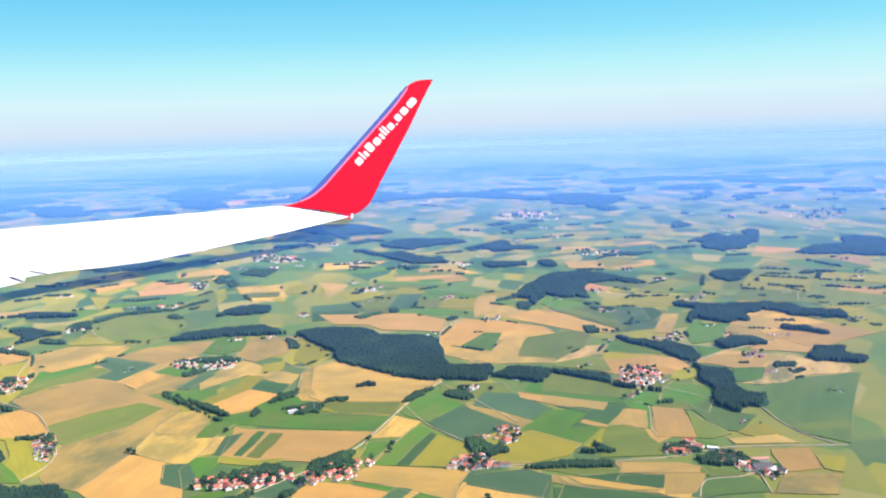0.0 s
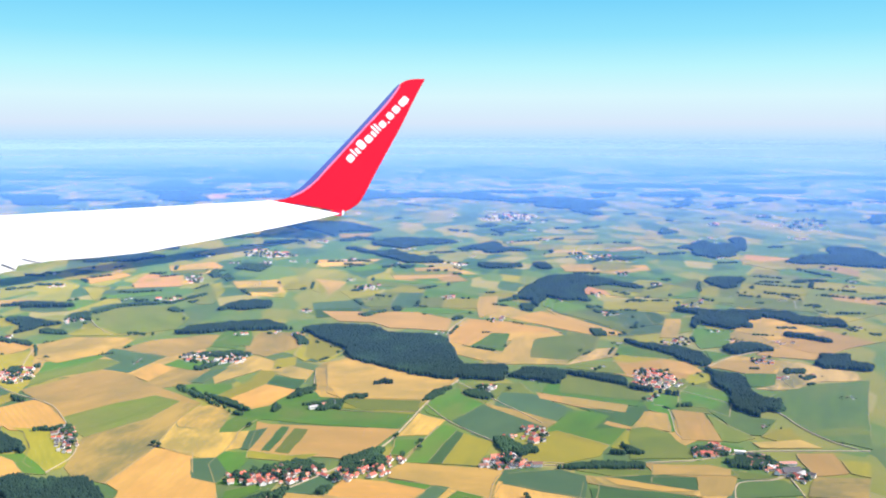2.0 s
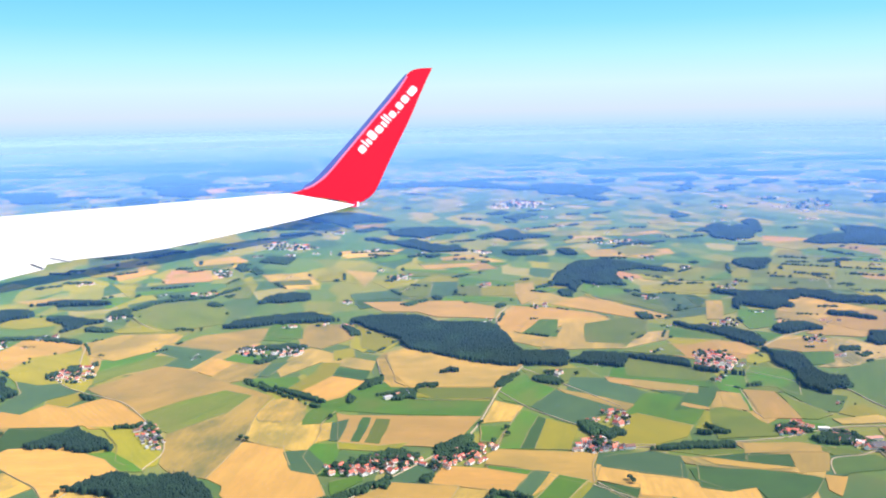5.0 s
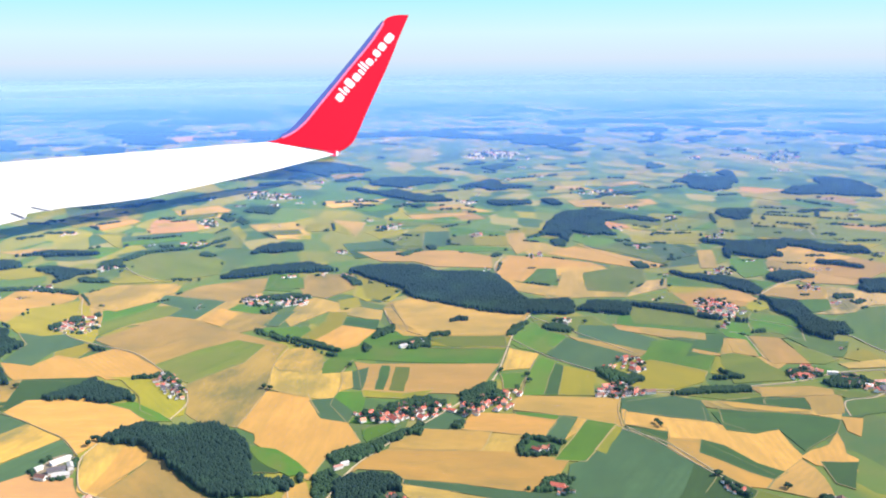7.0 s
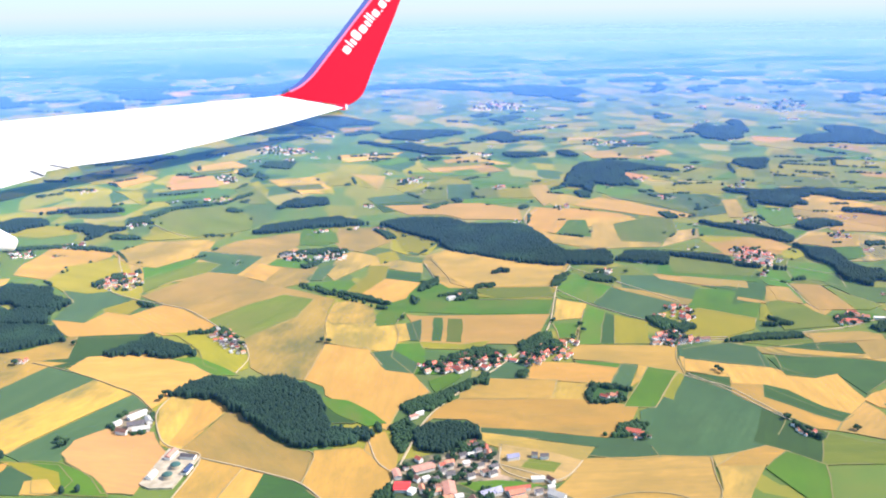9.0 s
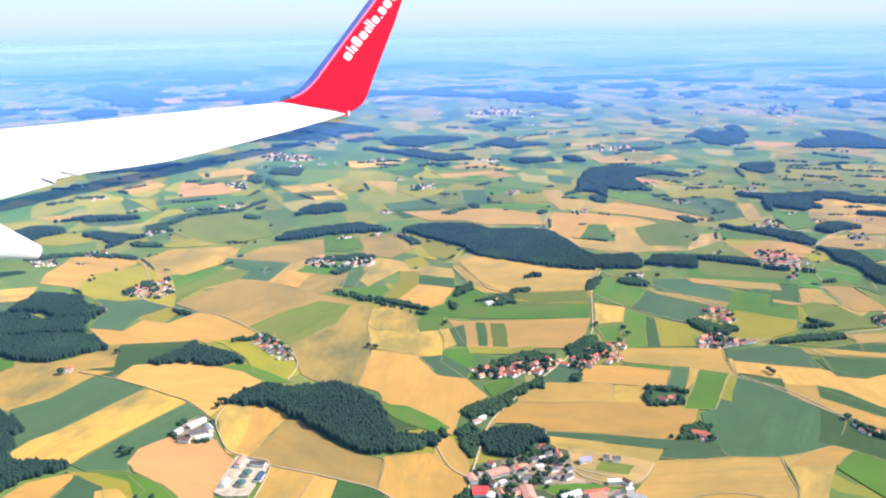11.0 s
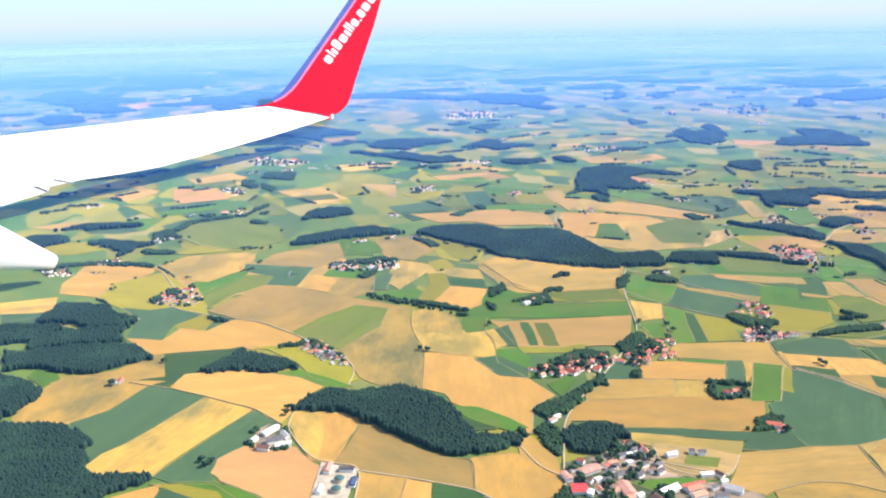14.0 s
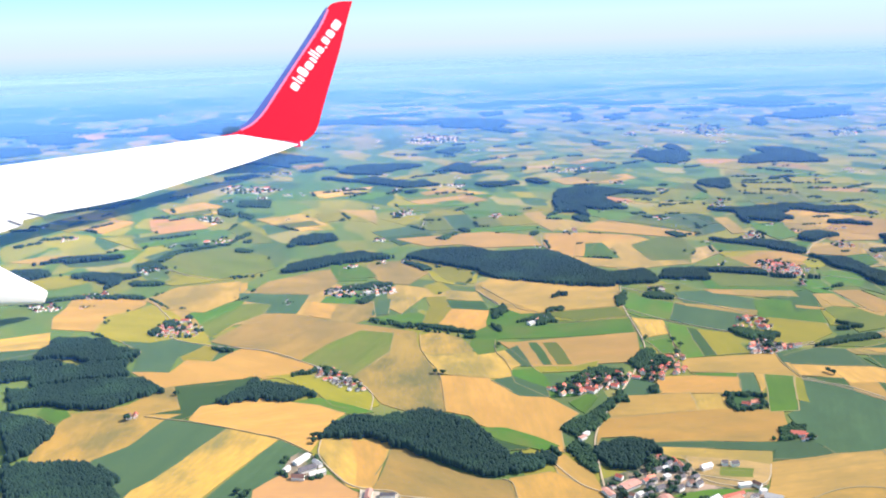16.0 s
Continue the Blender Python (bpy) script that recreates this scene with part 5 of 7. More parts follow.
def thicket(*pts):
    far = math.hypot(sum(p[0] for p in pts) / len(pts) + 2, sum(p[1] for p in pts) / len(pts))
    wooded(pts, max(0.0155, 0.0021 * far), max(0.038, 0.0028 * far), 0.1, "tree_belt", "dark leafy belt of broadleaf trees and bushes", "tree belt")


wood((-10.71, 31.34), (-8.41, 32.07), (-6.60, 29.30), (-8.12, 27.59))
wood((-13.17, 26.83), (-11.92, 27.57), (-10.41, 24.97), (-11.43, 24.28))
wood((-8.73, 20.90), (-8.20, 21.57), (-7.34, 21.34), (-7.12, 20.15), (-7.86, 19.82))
wood((-8.09, 20.93), (-8.01, 21.65), (-7.43, 21.98), (-7.35, 20.44), (-7.95, 20.20))
wood((-10.59, 33.62), (-10.18, 35.20), (-8.43, 32.03), (-9.09, 30.87), (-10.09, 31.09))
wood((-8.45, 27.97), (-7.60, 28.35), (-6.40, 25.77), (-7.31, 25.10), (-8.41, 26.80))
wood((-8.84, 24.73), (-8.26, 25.10), (-7.52, 23.79), (-8.26, 23.00))
wood((12.21, 21.58), (14.28, 22.93), (16.35, 23.08), (14.28, 20.53), (12.43, 20.47))
wood((14.15, 27.24), (17.60, 28.19), (17.15, 26.04), (14.47, 24.36))
wood((-9.11, 43.20), (-5.86, 42.12), (-4.51, 38.07), (-7.40, 37.93))
thicket((-3.37, 16.82), (-2.73, 17.02), (-2.64, 16.68), (-3.28, 16.56))
thicket((-3.38, 13.79), (-3.20, 14.10), (-2.80, 13.86), (-2.81, 13.33), (-3.20, 13.55))
thicket((-3.60, 13.11), (-3.55, 13.50), (-3.38, 13.07), (-3.45, 12.79))
thicket((-3.31, 12.73), (-3.27, 13.05), (-3.12, 12.65), (-3.19, 12.43))
wood((-5.181, 7.553), (-5.140, 7.779), (-4.710, 7.601), (-4.614, 7.299), (-4.423, 7.141), (-4.520, 7.090), (-4.574, 7.022), (-4.795, 7.052), (-4.968, 7.262), (-5.245, 7.341))
wood((-5.320, 6.686), (-5.177, 6.590), (-5.073, 6.646), (-4.792, 6.647), (-4.457, 6.585), (-4.282, 6.361), (-4.241, 6.272), (-4.405, 6.226), (-4.609, 6.088), (-4.854, 6.180), (-5.041, 6.333), (-5.228, 6.327))
wood((-5.702, 7.297), (-5.237, 7.232), (-4.981, 7.132), (-5.224, 6.902), (-5.579, 6.870))
wood((-5.307, 6.237), (-5.000, 5.979), (-4.905, 5.873), (-4.911, 5.741), (-4.998, 5.555), (-5.086, 5.462))
wood((-5.113, 5.359), (-4.912, 5.326), (-4.805, 5.284), (-4.658, 5.271), (-4.551, 5.152), (-4.454, 4.988), (-4.507, 4.910), (-4.442, 4.746), (-4.453, 4.680), (-4.336, 4.548), (-4.131, 4.530), (-4.060, 4.480), (-4.089, 4.461), (-4.259, 4.414), (-4.372, 4.291), (-4.455, 4.190), (-4.828, 4.242))
wood((-3.886, 5.933), (-3.792, 5.991), (-3.661, 6.100), (-3.598, 6.210), (-3.481, 6.088), (-3.321, 5.958), (-3.206, 5.803), (-3.246, 5.816), (-3.440, 5.793), (-3.598, 5.905), (-3.827, 5.891))
wood((-3.290, 5.152), (-3.217, 5.221), (-3.032, 5.344), (-2.893, 5.246), (-2.709, 5.255), (-2.597, 5.263), (-2.498, 5.175), (-2.361, 5.009), (-2.330, 4.883), (-2.295, 4.622), (-2.273, 4.514), (-2.180, 4.456), (-2.102, 4.501), (-2.042, 4.422), (-2.047, 4.376), (-2.148, 4.315), (-2.309, 4.321), (-2.495, 4.353), (-2.604, 4.473), (-2.711, 4.653), (-2.828, 4.815), (-2.982, 5.026), (-3.153, 5.100))
wood((-1.777, 4.393), (-1.703, 4.463), (-1.536, 4.444), (-1.435, 4.346), (-1.433, 4.262), (-1.537, 4.255), (-1.683, 4.131), (-1.805, 4.252), (-1.817, 4.321))
wood((-3.660, 4.074), (-3.590, 4.073), (-3.544, 4.047))
wood((-0.807, 7.330), (-0.710, 7.377), (-0.600, 7.406), (-0.633, 7.359))
wood((-6.161, 9.934), (-6.082, 10.302), (-5.945, 10.483), (-5.617, 10.389), (-5.516, 10.178), (-5.715, 9.984), (-5.962, 9.805), (-6.126, 9.779))
wood((-5.286, 10.086), (-4.932, 9.974), (-4.814, 9.769), (-5.037, 9.844), (-5.234, 9.951))
wood((-4.889, 9.302), (-4.840, 9.562), (-4.645, 9.851), (-4.667, 9.765), (-4.794, 9.407))
thicket((-1.847, 4.738), (-1.772, 4.810), (-1.610, 4.854), (-1.415, 4.983), (-1.245, 5.129), (-1.212, 5.108), (-1.447, 4.891), (-1.646, 4.689), (-1.796, 4.608))
thicket((-1.907, 4.527), (-1.832, 4.547), (-1.789, 4.462), (-1.878, 4.178), (-1.908, 4.185), (-1.923, 4.356), (-1.920, 4.482))
thicket((-2.086, 3.751), (-1.986, 3.836), (-1.982, 3.752), (-2.047, 3.688), (-2.093, 3.725))
thicket((-1.451, 5.472), (-1.202, 5.589), (-1.031, 5.473), (-1.105, 5.390), (-1.247, 5.459), (-1.442, 5.372))
thicket((-0.912, 5.612), (-0.719, 5.759), (-0.634, 5.799), (-0.684, 5.630), (-0.608, 5.552), (-0.635, 5.489), (-0.932, 5.400))
thicket((-1.454, 7.106), (-1.286, 7.252), (-1.293, 7.130), (-1.501, 6.920))
thicket((-1.350, 6.770), (-1.167, 6.848), (-1.017, 6.840), (-1.050, 6.660), (-1.115, 6.770))
thicket((-0.955, 6.955), (-0.819, 7.003), (-0.855, 6.943))
thicket((-2.491, 7.249), (-2.310, 7.104), (-2.145, 6.903), (-1.910, 6.616), (-1.781, 6.556), (-1.831, 6.542), (-2.068, 6.793), (-2.273, 7.030), (-2.471, 7.210))
thicket((-2.543, 7.329), (-2.457, 7.324), (-2.443, 7.236))
thicket((-0.360, 6.863), (-0.226, 7.127), (-0.064, 7.251), (-0.094, 7.176), (-0.279, 6.890))
thicket((0.012, 7.041), (0.138, 7.139), (0.199, 7.030), (0.228, 6.859), (0.122, 6.921))
thicket((0.176, 5.959), (0.273, 5.959), (0.342, 5.782), (0.232, 5.672), (0.187, 5.760))
thicket((0.560, 5.411), (0.751, 5.454), (1.118, 5.434), (1.096, 5.370), (0.851, 5.389), (0.617, 5.389))
thicket((0.942, 5.692), (1.042, 5.662), (1.092, 5.626), (0.992, 5.656))
thicket((-0.608, 4.863), (-0.589, 4.823), (-0.687, 4.617), (-0.702, 4.654))
thicket((-0.591, 4.849), (-0.384, 4.752), (-0.402, 4.720), (-0.607, 4.817))
thicket((-0.654, 4.617), (-0.469, 4.588), (-0.472, 4.580), (-0.702, 4.595))
thicket((-0.738, 4.156), (-0.635, 4.246), (-0.485, 4.346), (-0.464, 4.287), (-0.508, 4.211), (-0.644, 4.164))
thicket((-1.027, 5.123), (-0.953, 5.154), (-0.991, 5.015), (-1.046, 5.074))
thicket((-1.340, 4.999), (-1.260, 5.037), (-1.261, 4.961))
thicket((-3.384, 6.244), (-3.237, 6.261), (-3.132, 6.312), (-3.198, 6.237))
thicket((-3.138, 6.387), (-3.029, 6.232), (-2.946, 6.074), (-3.032, 6.194))
thicket((-4.383, 7.686), (-4.311, 7.767), (-4.311, 7.633), (-4.366, 7.616))
thicket((-4.288, 7.915), (-4.181, 7.942), (-4.156, 7.776), (-4.241, 7.780))
thicket((-4.098, 8.006), (-4.014, 8.038), (-4.033, 7.931))
thicket((-3.870, 7.060), (-3.799, 7.040), (-3.660, 6.948), (-3.774, 6.951))
thicket((-2.759, 8.427), (-2.589, 8.431), (-2.239, 8.489), (-2.073, 8.345), (-2.375, 8.312))
thicket((-2.527, 7.897), (-2.407, 8.007), (-2.288, 8.089), (-2.426, 7.846), (-2.510, 7.812))
thicket((-5.635, 9.048), (-5.471, 9.163), (-5.089, 9.168), (-4.556, 8.932), (-4.424, 8.737), (-4.608, 8.884), (-5.134, 9.093), (-5.601, 9.009))
thicket((-4.657, 9.479), (-4.314, 9.275), (-4.317, 9.274), (-4.555, 9.341))
thicket((-1.996, 4.580), (-1.983, 4.501), (-1.985, 4.432), (-2.015, 4.448))
thicket((-3.583, 4.778), (-3.544, 4.795), (-3.501, 4.709), (-3.551, 4.729))
thicket((-1.580, 4.142), (-1.483, 4.223), (-1.447, 4.210), (-1.532, 4.095))
thicket((-1.582, 3.668), (-1.481, 3.727), (-1.455, 3.681), (-1.589, 3.580))
thicket((-1.576, 6.814), (-1.509, 6.690), (-1.579, 6.605))
wood((-3.076, 9.263), (-2.952, 9.516), (-2.595, 9.647), (-2.161, 9.780), (-1.846, 9.431), (-1.651, 9.410), (-1.910, 9.428), (-2.542, 9.392), (-2.829, 9.269))
wood((-1.680, 9.383), (-1.533, 9.505), (-1.213, 9.553), (-0.882, 9.460), (-0.680, 9.158), (-0.240, 9.120), (-0.060, 8.912), (-0.018, 8.506), (0.018, 8.071), (0.072, 7.848), (0.014, 7.500), (-0.170, 7.471), (-0.483, 7.695), (-0.817, 7.991), (-1.052, 8.200), (-1.139, 8.592), (-1.341, 8.854), (-1.567, 9.234))
wood((3.961, 12.372), (4.215, 12.481), (4.589, 12.500), (4.289, 11.766), (4.029, 11.731), (3.966, 12.261))
wood((2.825, 9.351), (3.063, 10.068), (2.925, 10.304), (3.258, 10.226), (3.757, 10.213), (4.227, 10.134), (4.389, 9.722), (4.662, 9.715), (4.627, 9.375), (4.553, 9.359), (4.143, 9.482), (3.859, 9.932), (3.558, 9.705), (3.457, 9.361), (3.207, 9.314), (2.985, 9.628))
wood((3.713, 8.997), (3.805, 9.034), (4.037, 8.848), (4.116, 8.686), (4.032, 8.703), (3.802, 8.881))
wood((2.804, 8.397), (2.984, 8.560), (3.253, 8.624), (3.345, 8.337), (3.139, 8.337), (2.863, 8.236))
wood((3.527, 7.847), (3.750, 8.133), (4.009, 8.126), (3.846, 7.863), (4.022, 7.774), (3.938, 7.565), (3.736, 7.647), (3.565, 7.747))
wood((1.853, 8.872), (1.983, 8.659), (2.347, 8.462), (2.509, 8.233), (2.497, 7.897), (2.385, 7.781), (2.312, 7.981), (2.181, 8.298), (1.919, 8.644))
wood((2.385, 7.704), (2.445, 7.496), (2.630, 7.490), (2.553, 7.093), (2.531, 6.853), (2.661, 6.697), (2.591, 6.479), (2.415, 6.506), (2.356, 6.360), (2.223, 6.555), (2.341, 6.997), (2.304, 7.243), (2.380, 7.502))
wood((0.034, 7.850), (0.445, 7.857), (0.487, 7.741), (0.371, 7.403), (0.040, 7.499))
wood((0.461, 7.517), (0.651, 7.754), (1.016, 7.667), (1.498, 7.433), (1.523, 7.123), (1.700, 7.036), (1.872, 6.942), (1.841, 6.919), (1.540, 7.183), (1.007, 7.615), (0.899, 7.302), (0.756, 7.374), (0.462, 7.523))
wood((-5.774, 10.768), (-5.363, 10.969), (-4.852, 10.779), (-4.769, 10.709), (-5.260, 10.724), (-5.795, 10.806))
wood((-5.132, 9.898), (-4.933, 9.973), (-4.553, 9.767), (-4.769, 9.588), (-4.802, 9.375))
thicket((-4.417, 10.369), (-4.262, 10.727), (-3.916, 11.000), (-3.546, 10.990), (-3.313, 11.556), (-3.269, 11.434), (-3.538, 10.956), (-4.121, 10.728), (-4.327, 10.308))
thicket((-3.495, 10.540), (-3.432, 10.705), (-3.291, 10.436), (-3.381, 10.378))
wood((-2.882, 10.491), (-2.826, 10.725), (-2.515, 11.004), (-2.216, 10.886), (-2.241, 10.678), (-2.499, 10.517), (-2.777, 10.491))
thicket((-4.645, 9.521), (-4.469, 9.481), (-4.284, 9.299), (-4.413, 9.338))
thicket((-2.385, 7.267), (-2.242, 7.086), (-1.959, 6.894), (-1.770, 6.645), (-1.817, 6.649), (-2.053, 6.884), (-2.307, 7.151))
thicket((-1.089, 10.185), (-0.784, 10.432), (-0.745, 10.336), (-0.980, 10.093))
thicket((-0.680, 10.566), (-0.572, 10.595), (-0.555, 10.396), (-0.655, 10.402))
thicket((0.050, 9.938), (0.178, 10.021), (0.185, 9.904), (0.066, 9.853))
thicket((1.573, 9.323), (1.701, 9.311), (1.740, 9.055), (1.616, 9.068))
thicket((1.730, 6.638), (1.908, 6.675), (1.901, 6.650), (1.778, 6.639))
thicket((0.611, 5.410), (0.737, 5.458), (1.169, 5.454), (1.172, 5.393), (0.918, 5.389), (0.644, 5.378))
thicket((1.100, 5.811), (1.158, 5.715), (1.216, 5.624), (1.105, 5.665))
thicket((1.869, 5.520), (2.005, 5.561), (2.144, 5.326), (2.246, 5.294), (2.230, 5.217), (2.097, 5.304), (1.905, 5.406))
thicket((1.593, 5.719), (1.659, 5.732), (1.820, 5.605), (1.724, 5.562), (1.591, 5.587))
thicket((3.119, 10.233), (2.955, 10.400), (2.900, 10.337))
thicket((4.577, 11.473), (4.687, 11.000), (4.866, 10.882), (4.671, 10.960))
thicket((5.179, 12.287), (5.781, 12.283), (5.794, 12.134), (5.220, 12.184))
thicket((-4.570, 9.973), (-4.586, 10.273), (-4.484, 10.366), (-4.268, 10.054), (-4.361, 10.033))
thicket((-1.602, 9.011), (-1.751, 9.203), (-1.632, 8.767), (-1.540, 8.754))
thicket((0.110, 7.032), (0.215, 7.109), (0.272, 6.919), (0.151, 6.923))
thicket((-1.032, 6.912), (-0.943, 7.016), (-0.821, 7.013), (-0.867, 6.954))
thicket((-1.217, 6.628), (-1.148, 6.870), (-1.029, 6.867), (-1.036, 6.667))
thicket((2.543, 6.585), (2.706, 6.800), (2.629, 6.512), (2.552, 6.462))
thicket((0.348, 4.133), (0.384, 4.138), (0.388, 4.017), (0.462, 3.938), (0.386, 3.978))
thicket((0.825, 3.883), (0.878, 3.891), (0.822, 3.778), (0.785, 3.793))
thicket((0.292, 5.748), (0.403, 5.810), (0.479, 5.718), (0.327, 5.607))
thicket((1.744, 5.457), (1.924, 5.566), (2.029, 5.430), (1.975, 5.346), (1.783, 5.376))
wood((-7.737, 17.380), (-7.558, 17.651), (-6.893, 17.730), (-6.735, 18.296), (-6.222, 18.584), (-5.580, 18.472), (-4.994, 18.069), (-4.195, 17.667), (-4.272, 17.480), (-5.015, 17.673), (-5.791, 17.162), (-5.721, 16.573), (-5.074, 16.209), (-4.792, 15.956), (-4.964, 15.813), (-5.618, 15.900), (-6.094, 15.766), (-6.463, 16.066), (-6.947, 16.937), (-7.406, 16.703))
wood((-6.732, 14.693), (-6.638, 15.063), (-6.316, 15.259), (-6.091, 14.919), (-5.908, 14.549), (-6.351, 14.577))
wood((-5.961, 14.307), (-5.993, 14.787), (-5.882, 15.457), (-5.406, 15.239), (-4.753, 14.711), (-4.996, 14.546), (-5.493, 14.316))
wood((-8.776, 20.238), (-8.424, 20.886), (-7.738, 20.875), (-7.539, 21.525), (-7.198, 21.792), (-6.473, 21.241), (-4.988, 20.829), (-3.925, 21.069), (-3.375, 20.629), (-3.849, 20.591), (-4.890, 20.368), (-5.961, 20.874), (-6.986, 20.645), (-6.825, 19.710), (-7.360, 19.392), (-7.994, 19.731))
wood((-3.786, 19.803), (-3.479, 19.950), (-2.170, 20.164), (-1.584, 19.347), (-1.146, 18.672), (-1.528, 18.358), (-2.020, 18.368), (-2.015, 17.614), (-2.511, 18.377), (-3.370, 19.212))
thicket((-1.859, 17.143), (-1.229, 17.189), (-1.162, 16.957), (-1.782, 16.886))
wood((-1.194, 16.413), (-0.995, 17.077), (-0.072, 17.234), (0.473, 16.539), (0.129, 16.308), (-0.312, 16.162), (-0.528, 15.791), (-0.964, 16.099))
wood((-1.739, 15.664), (-1.591, 15.800), (-1.153, 15.498), (-0.735, 15.489), (-0.523, 14.928), (-0.028, 14.589), (0.158, 14.288), (-0.136, 14.133), (-0.520, 14.201), (-0.820, 14.702), (-1.136, 15.102))
wood((0.444, 15.616), (0.784, 16.211), (1.264, 16.606), (1.333, 16.200), (1.244, 15.869), (1.692, 15.582), (1.779, 15.443), (1.352, 15.391), (1.226, 15.185), (0.916, 15.192), (0.847, 15.615))
wood((0.644, 13.919), (0.824, 14.133), (1.385, 14.000), (1.391, 13.672), (1.142, 13.533), (0.778, 13.597))
wood((1.591, 13.897), (1.758, 13.932), (1.904, 13.660), (1.826, 13.462), (1.704, 13.575))
wood((-0.656, 13.720), (-0.377, 13.827), (-0.516, 13.550))
wood((-4.516, 26.314), (-3.925, 26.452), (-3.340, 24.438), (-3.369, 23.353), (-3.879, 23.678))
wood((-5.205, 28.957), (-3.781, 29.910), (-3.152, 31.847), (-1.765, 29.132), (-0.972, 28.165), (2.037, 28.136), (2.595, 26.380), (3.598, 25.964), (3.443, 24.944), (2.476, 25.324), (0.849, 26.921), (-0.949, 26.941), (-2.313, 25.952), (-3.002, 25.960), (-4.592, 27.404))
wood((3.341, 26.633), (4.446, 26.778), (5.222, 25.359), (5.244, 24.325), (4.560, 23.052), (4.373, 21.485), (3.991, 21.765), (3.971, 23.247), (3.147, 24.074))
wood((-2.750, 24.192), (-2.558, 24.779), (-2.674, 22.583), (-2.843, 21.392))
wood((4.562, 15.528), (5.215, 16.525), (5.557, 16.687), (5.385, 16.036), (5.892, 16.201), (5.990, 16.763), (6.296, 17.108), (6.077, 16.101), (5.762, 15.294), (5.296, 14.628), (4.825, 14.447), (4.706, 14.838), (4.831, 15.529))
wood((5.950, 14.034), (6.261, 14.513), (7.086, 14.742), (7.316, 15.315), (7.660, 15.679), (8.006, 15.300), (7.913, 14.283), (7.407, 13.385), (6.792, 13.567), (6.621, 13.800))
wood((8.213, 23.941), (8.841, 24.391), (8.659, 23.598), (8.075, 23.187))
wood((7.067, 23.787), (7.803, 25.328), (8.394, 26.166), (7.718, 24.531), (6.967, 23.203))
wood((7.046, 27.675), (8.399, 29.046), (9.255, 28.069), (8.982, 27.260), (7.127, 27.279))
wood((5.453, 27.691), (6.394, 28.096), (6.202, 27.289), (5.373, 26.871))
wood((9.947, 30.100), (11.793, 30.605), (11.880, 29.790), (13.291, 29.292), (12.936, 28.312), (11.204, 28.607))
wood((10.066, 25.552), (10.809, 26.710), (11.111, 26.135), (10.542, 25.223))
wood((11.160, 20.768), (12.004, 21.493), (10.816, 19.394), (10.481, 19.400))
thicket((5.081, 18.615), (5.263, 18.801), (5.369, 18.105), (4.893, 17.754))
thicket((2.719, 14.399), (3.265, 14.608), (3.640, 14.504), (2.994, 14.302))
thicket((1.282, 18.686), (1.794, 19.297), (2.145, 18.984), (1.516, 17.914))
thicket((1.022, 19.440), (1.467, 19.990), (1.546, 19.431), (1.128, 19.129))
wood((-5.216, 7.000), (-4.977, 6.986), (-4.739, 7.013), (-4.521, 6.969), (-4.441, 7.170), (-4.559, 6.835), (-4.487, 6.680), (-4.784, 6.704), (-5.019, 6.732), (-5.162, 6.686))
thicket((-3.549, 4.885), (-3.530, 4.939), (-3.506, 4.980), (-3.518, 4.879), (-3.542, 4.841))
thicket((-3.473, 4.695), (-3.404, 4.621), (-3.339, 4.662), (-3.366, 4.630), (-3.454, 4.651))
thicket((-3.352, 4.927), (-3.319, 4.798), (-3.313, 4.740), (-3.340, 4.821))
wood((0.912, 11.098), (1.369, 12.081), (1.637, 12.685), (2.144, 12.817), (2.478, 12.364), (2.870, 11.924), (2.762, 11.829), (2.407, 12.059), (1.974, 11.784), (1.937, 11.418), (1.929, 10.947), (1.613, 10.958), (1.406, 11.306), (1.239, 10.755), (1.155, 10.550), (1.161, 10.974))
thicket((0.992, 10.693), (1.151, 10.617), (1.071, 10.287), (0.972, 10.389))
thicket((0.697, 10.882), (0.959, 11.171), (1.212, 11.316), (0.940, 11.019))
thicket((3.116, 7.630), (3.322, 7.660), (3.250, 7.565), (3.100, 7.533))
thicket((3.165, 7.444), (3.306, 7.460), (3.305, 7.403), (3.175, 7.351))


tagged(crowns("hedgerow", [(*h[:6], ROUND[h[6] % 8]) for h in HEDGES], BROADLEAF), "broken dark hedgerows and bushes along field edges", "hedgerow", kind="stuff")


def make_tree(seed):
    rnd = random.Random(seed)
    tree = new("tree")
    bm = bmesh.new()
    bmesh.ops.create_cone(bm, segments=6, radius1=0.0028, radius2=0.0012, depth=0.022, cap_ends=True, matrix=pose(0, 0, 0.011))
    for k in range(3):
        bmesh.ops.create_cone(bm, segments=4, radius1=0.001, radius2=0.0004, depth=0.014, matrix=pose(0, 0, 0.018, 0, 0, 120 * k) @ pose(0, 0, 0, 0, 40, 0) @ pose(0, 0, 0.006))
    part("trunk", bm, BARK, tree)
    spots = [(rnd.gauss(0, 0.008), rnd.gauss(0, 0.008), rnd.uniform(0.010, 0.026), rnd.uniform(0.012, 0.02), rnd.uniform(0.011, 0.018), rnd.uniform(0, 6), rnd.choice(ROUND)) for _ in range(16)]
    crowns("crown", spots, BROADLEAF, tree)
    return tagged(tree, "leafy green broadleaf tree standing by itself", "tree", "single trees")


TREES = [make_tree(s) for s in range(4)]
TREE_PLACED = 0


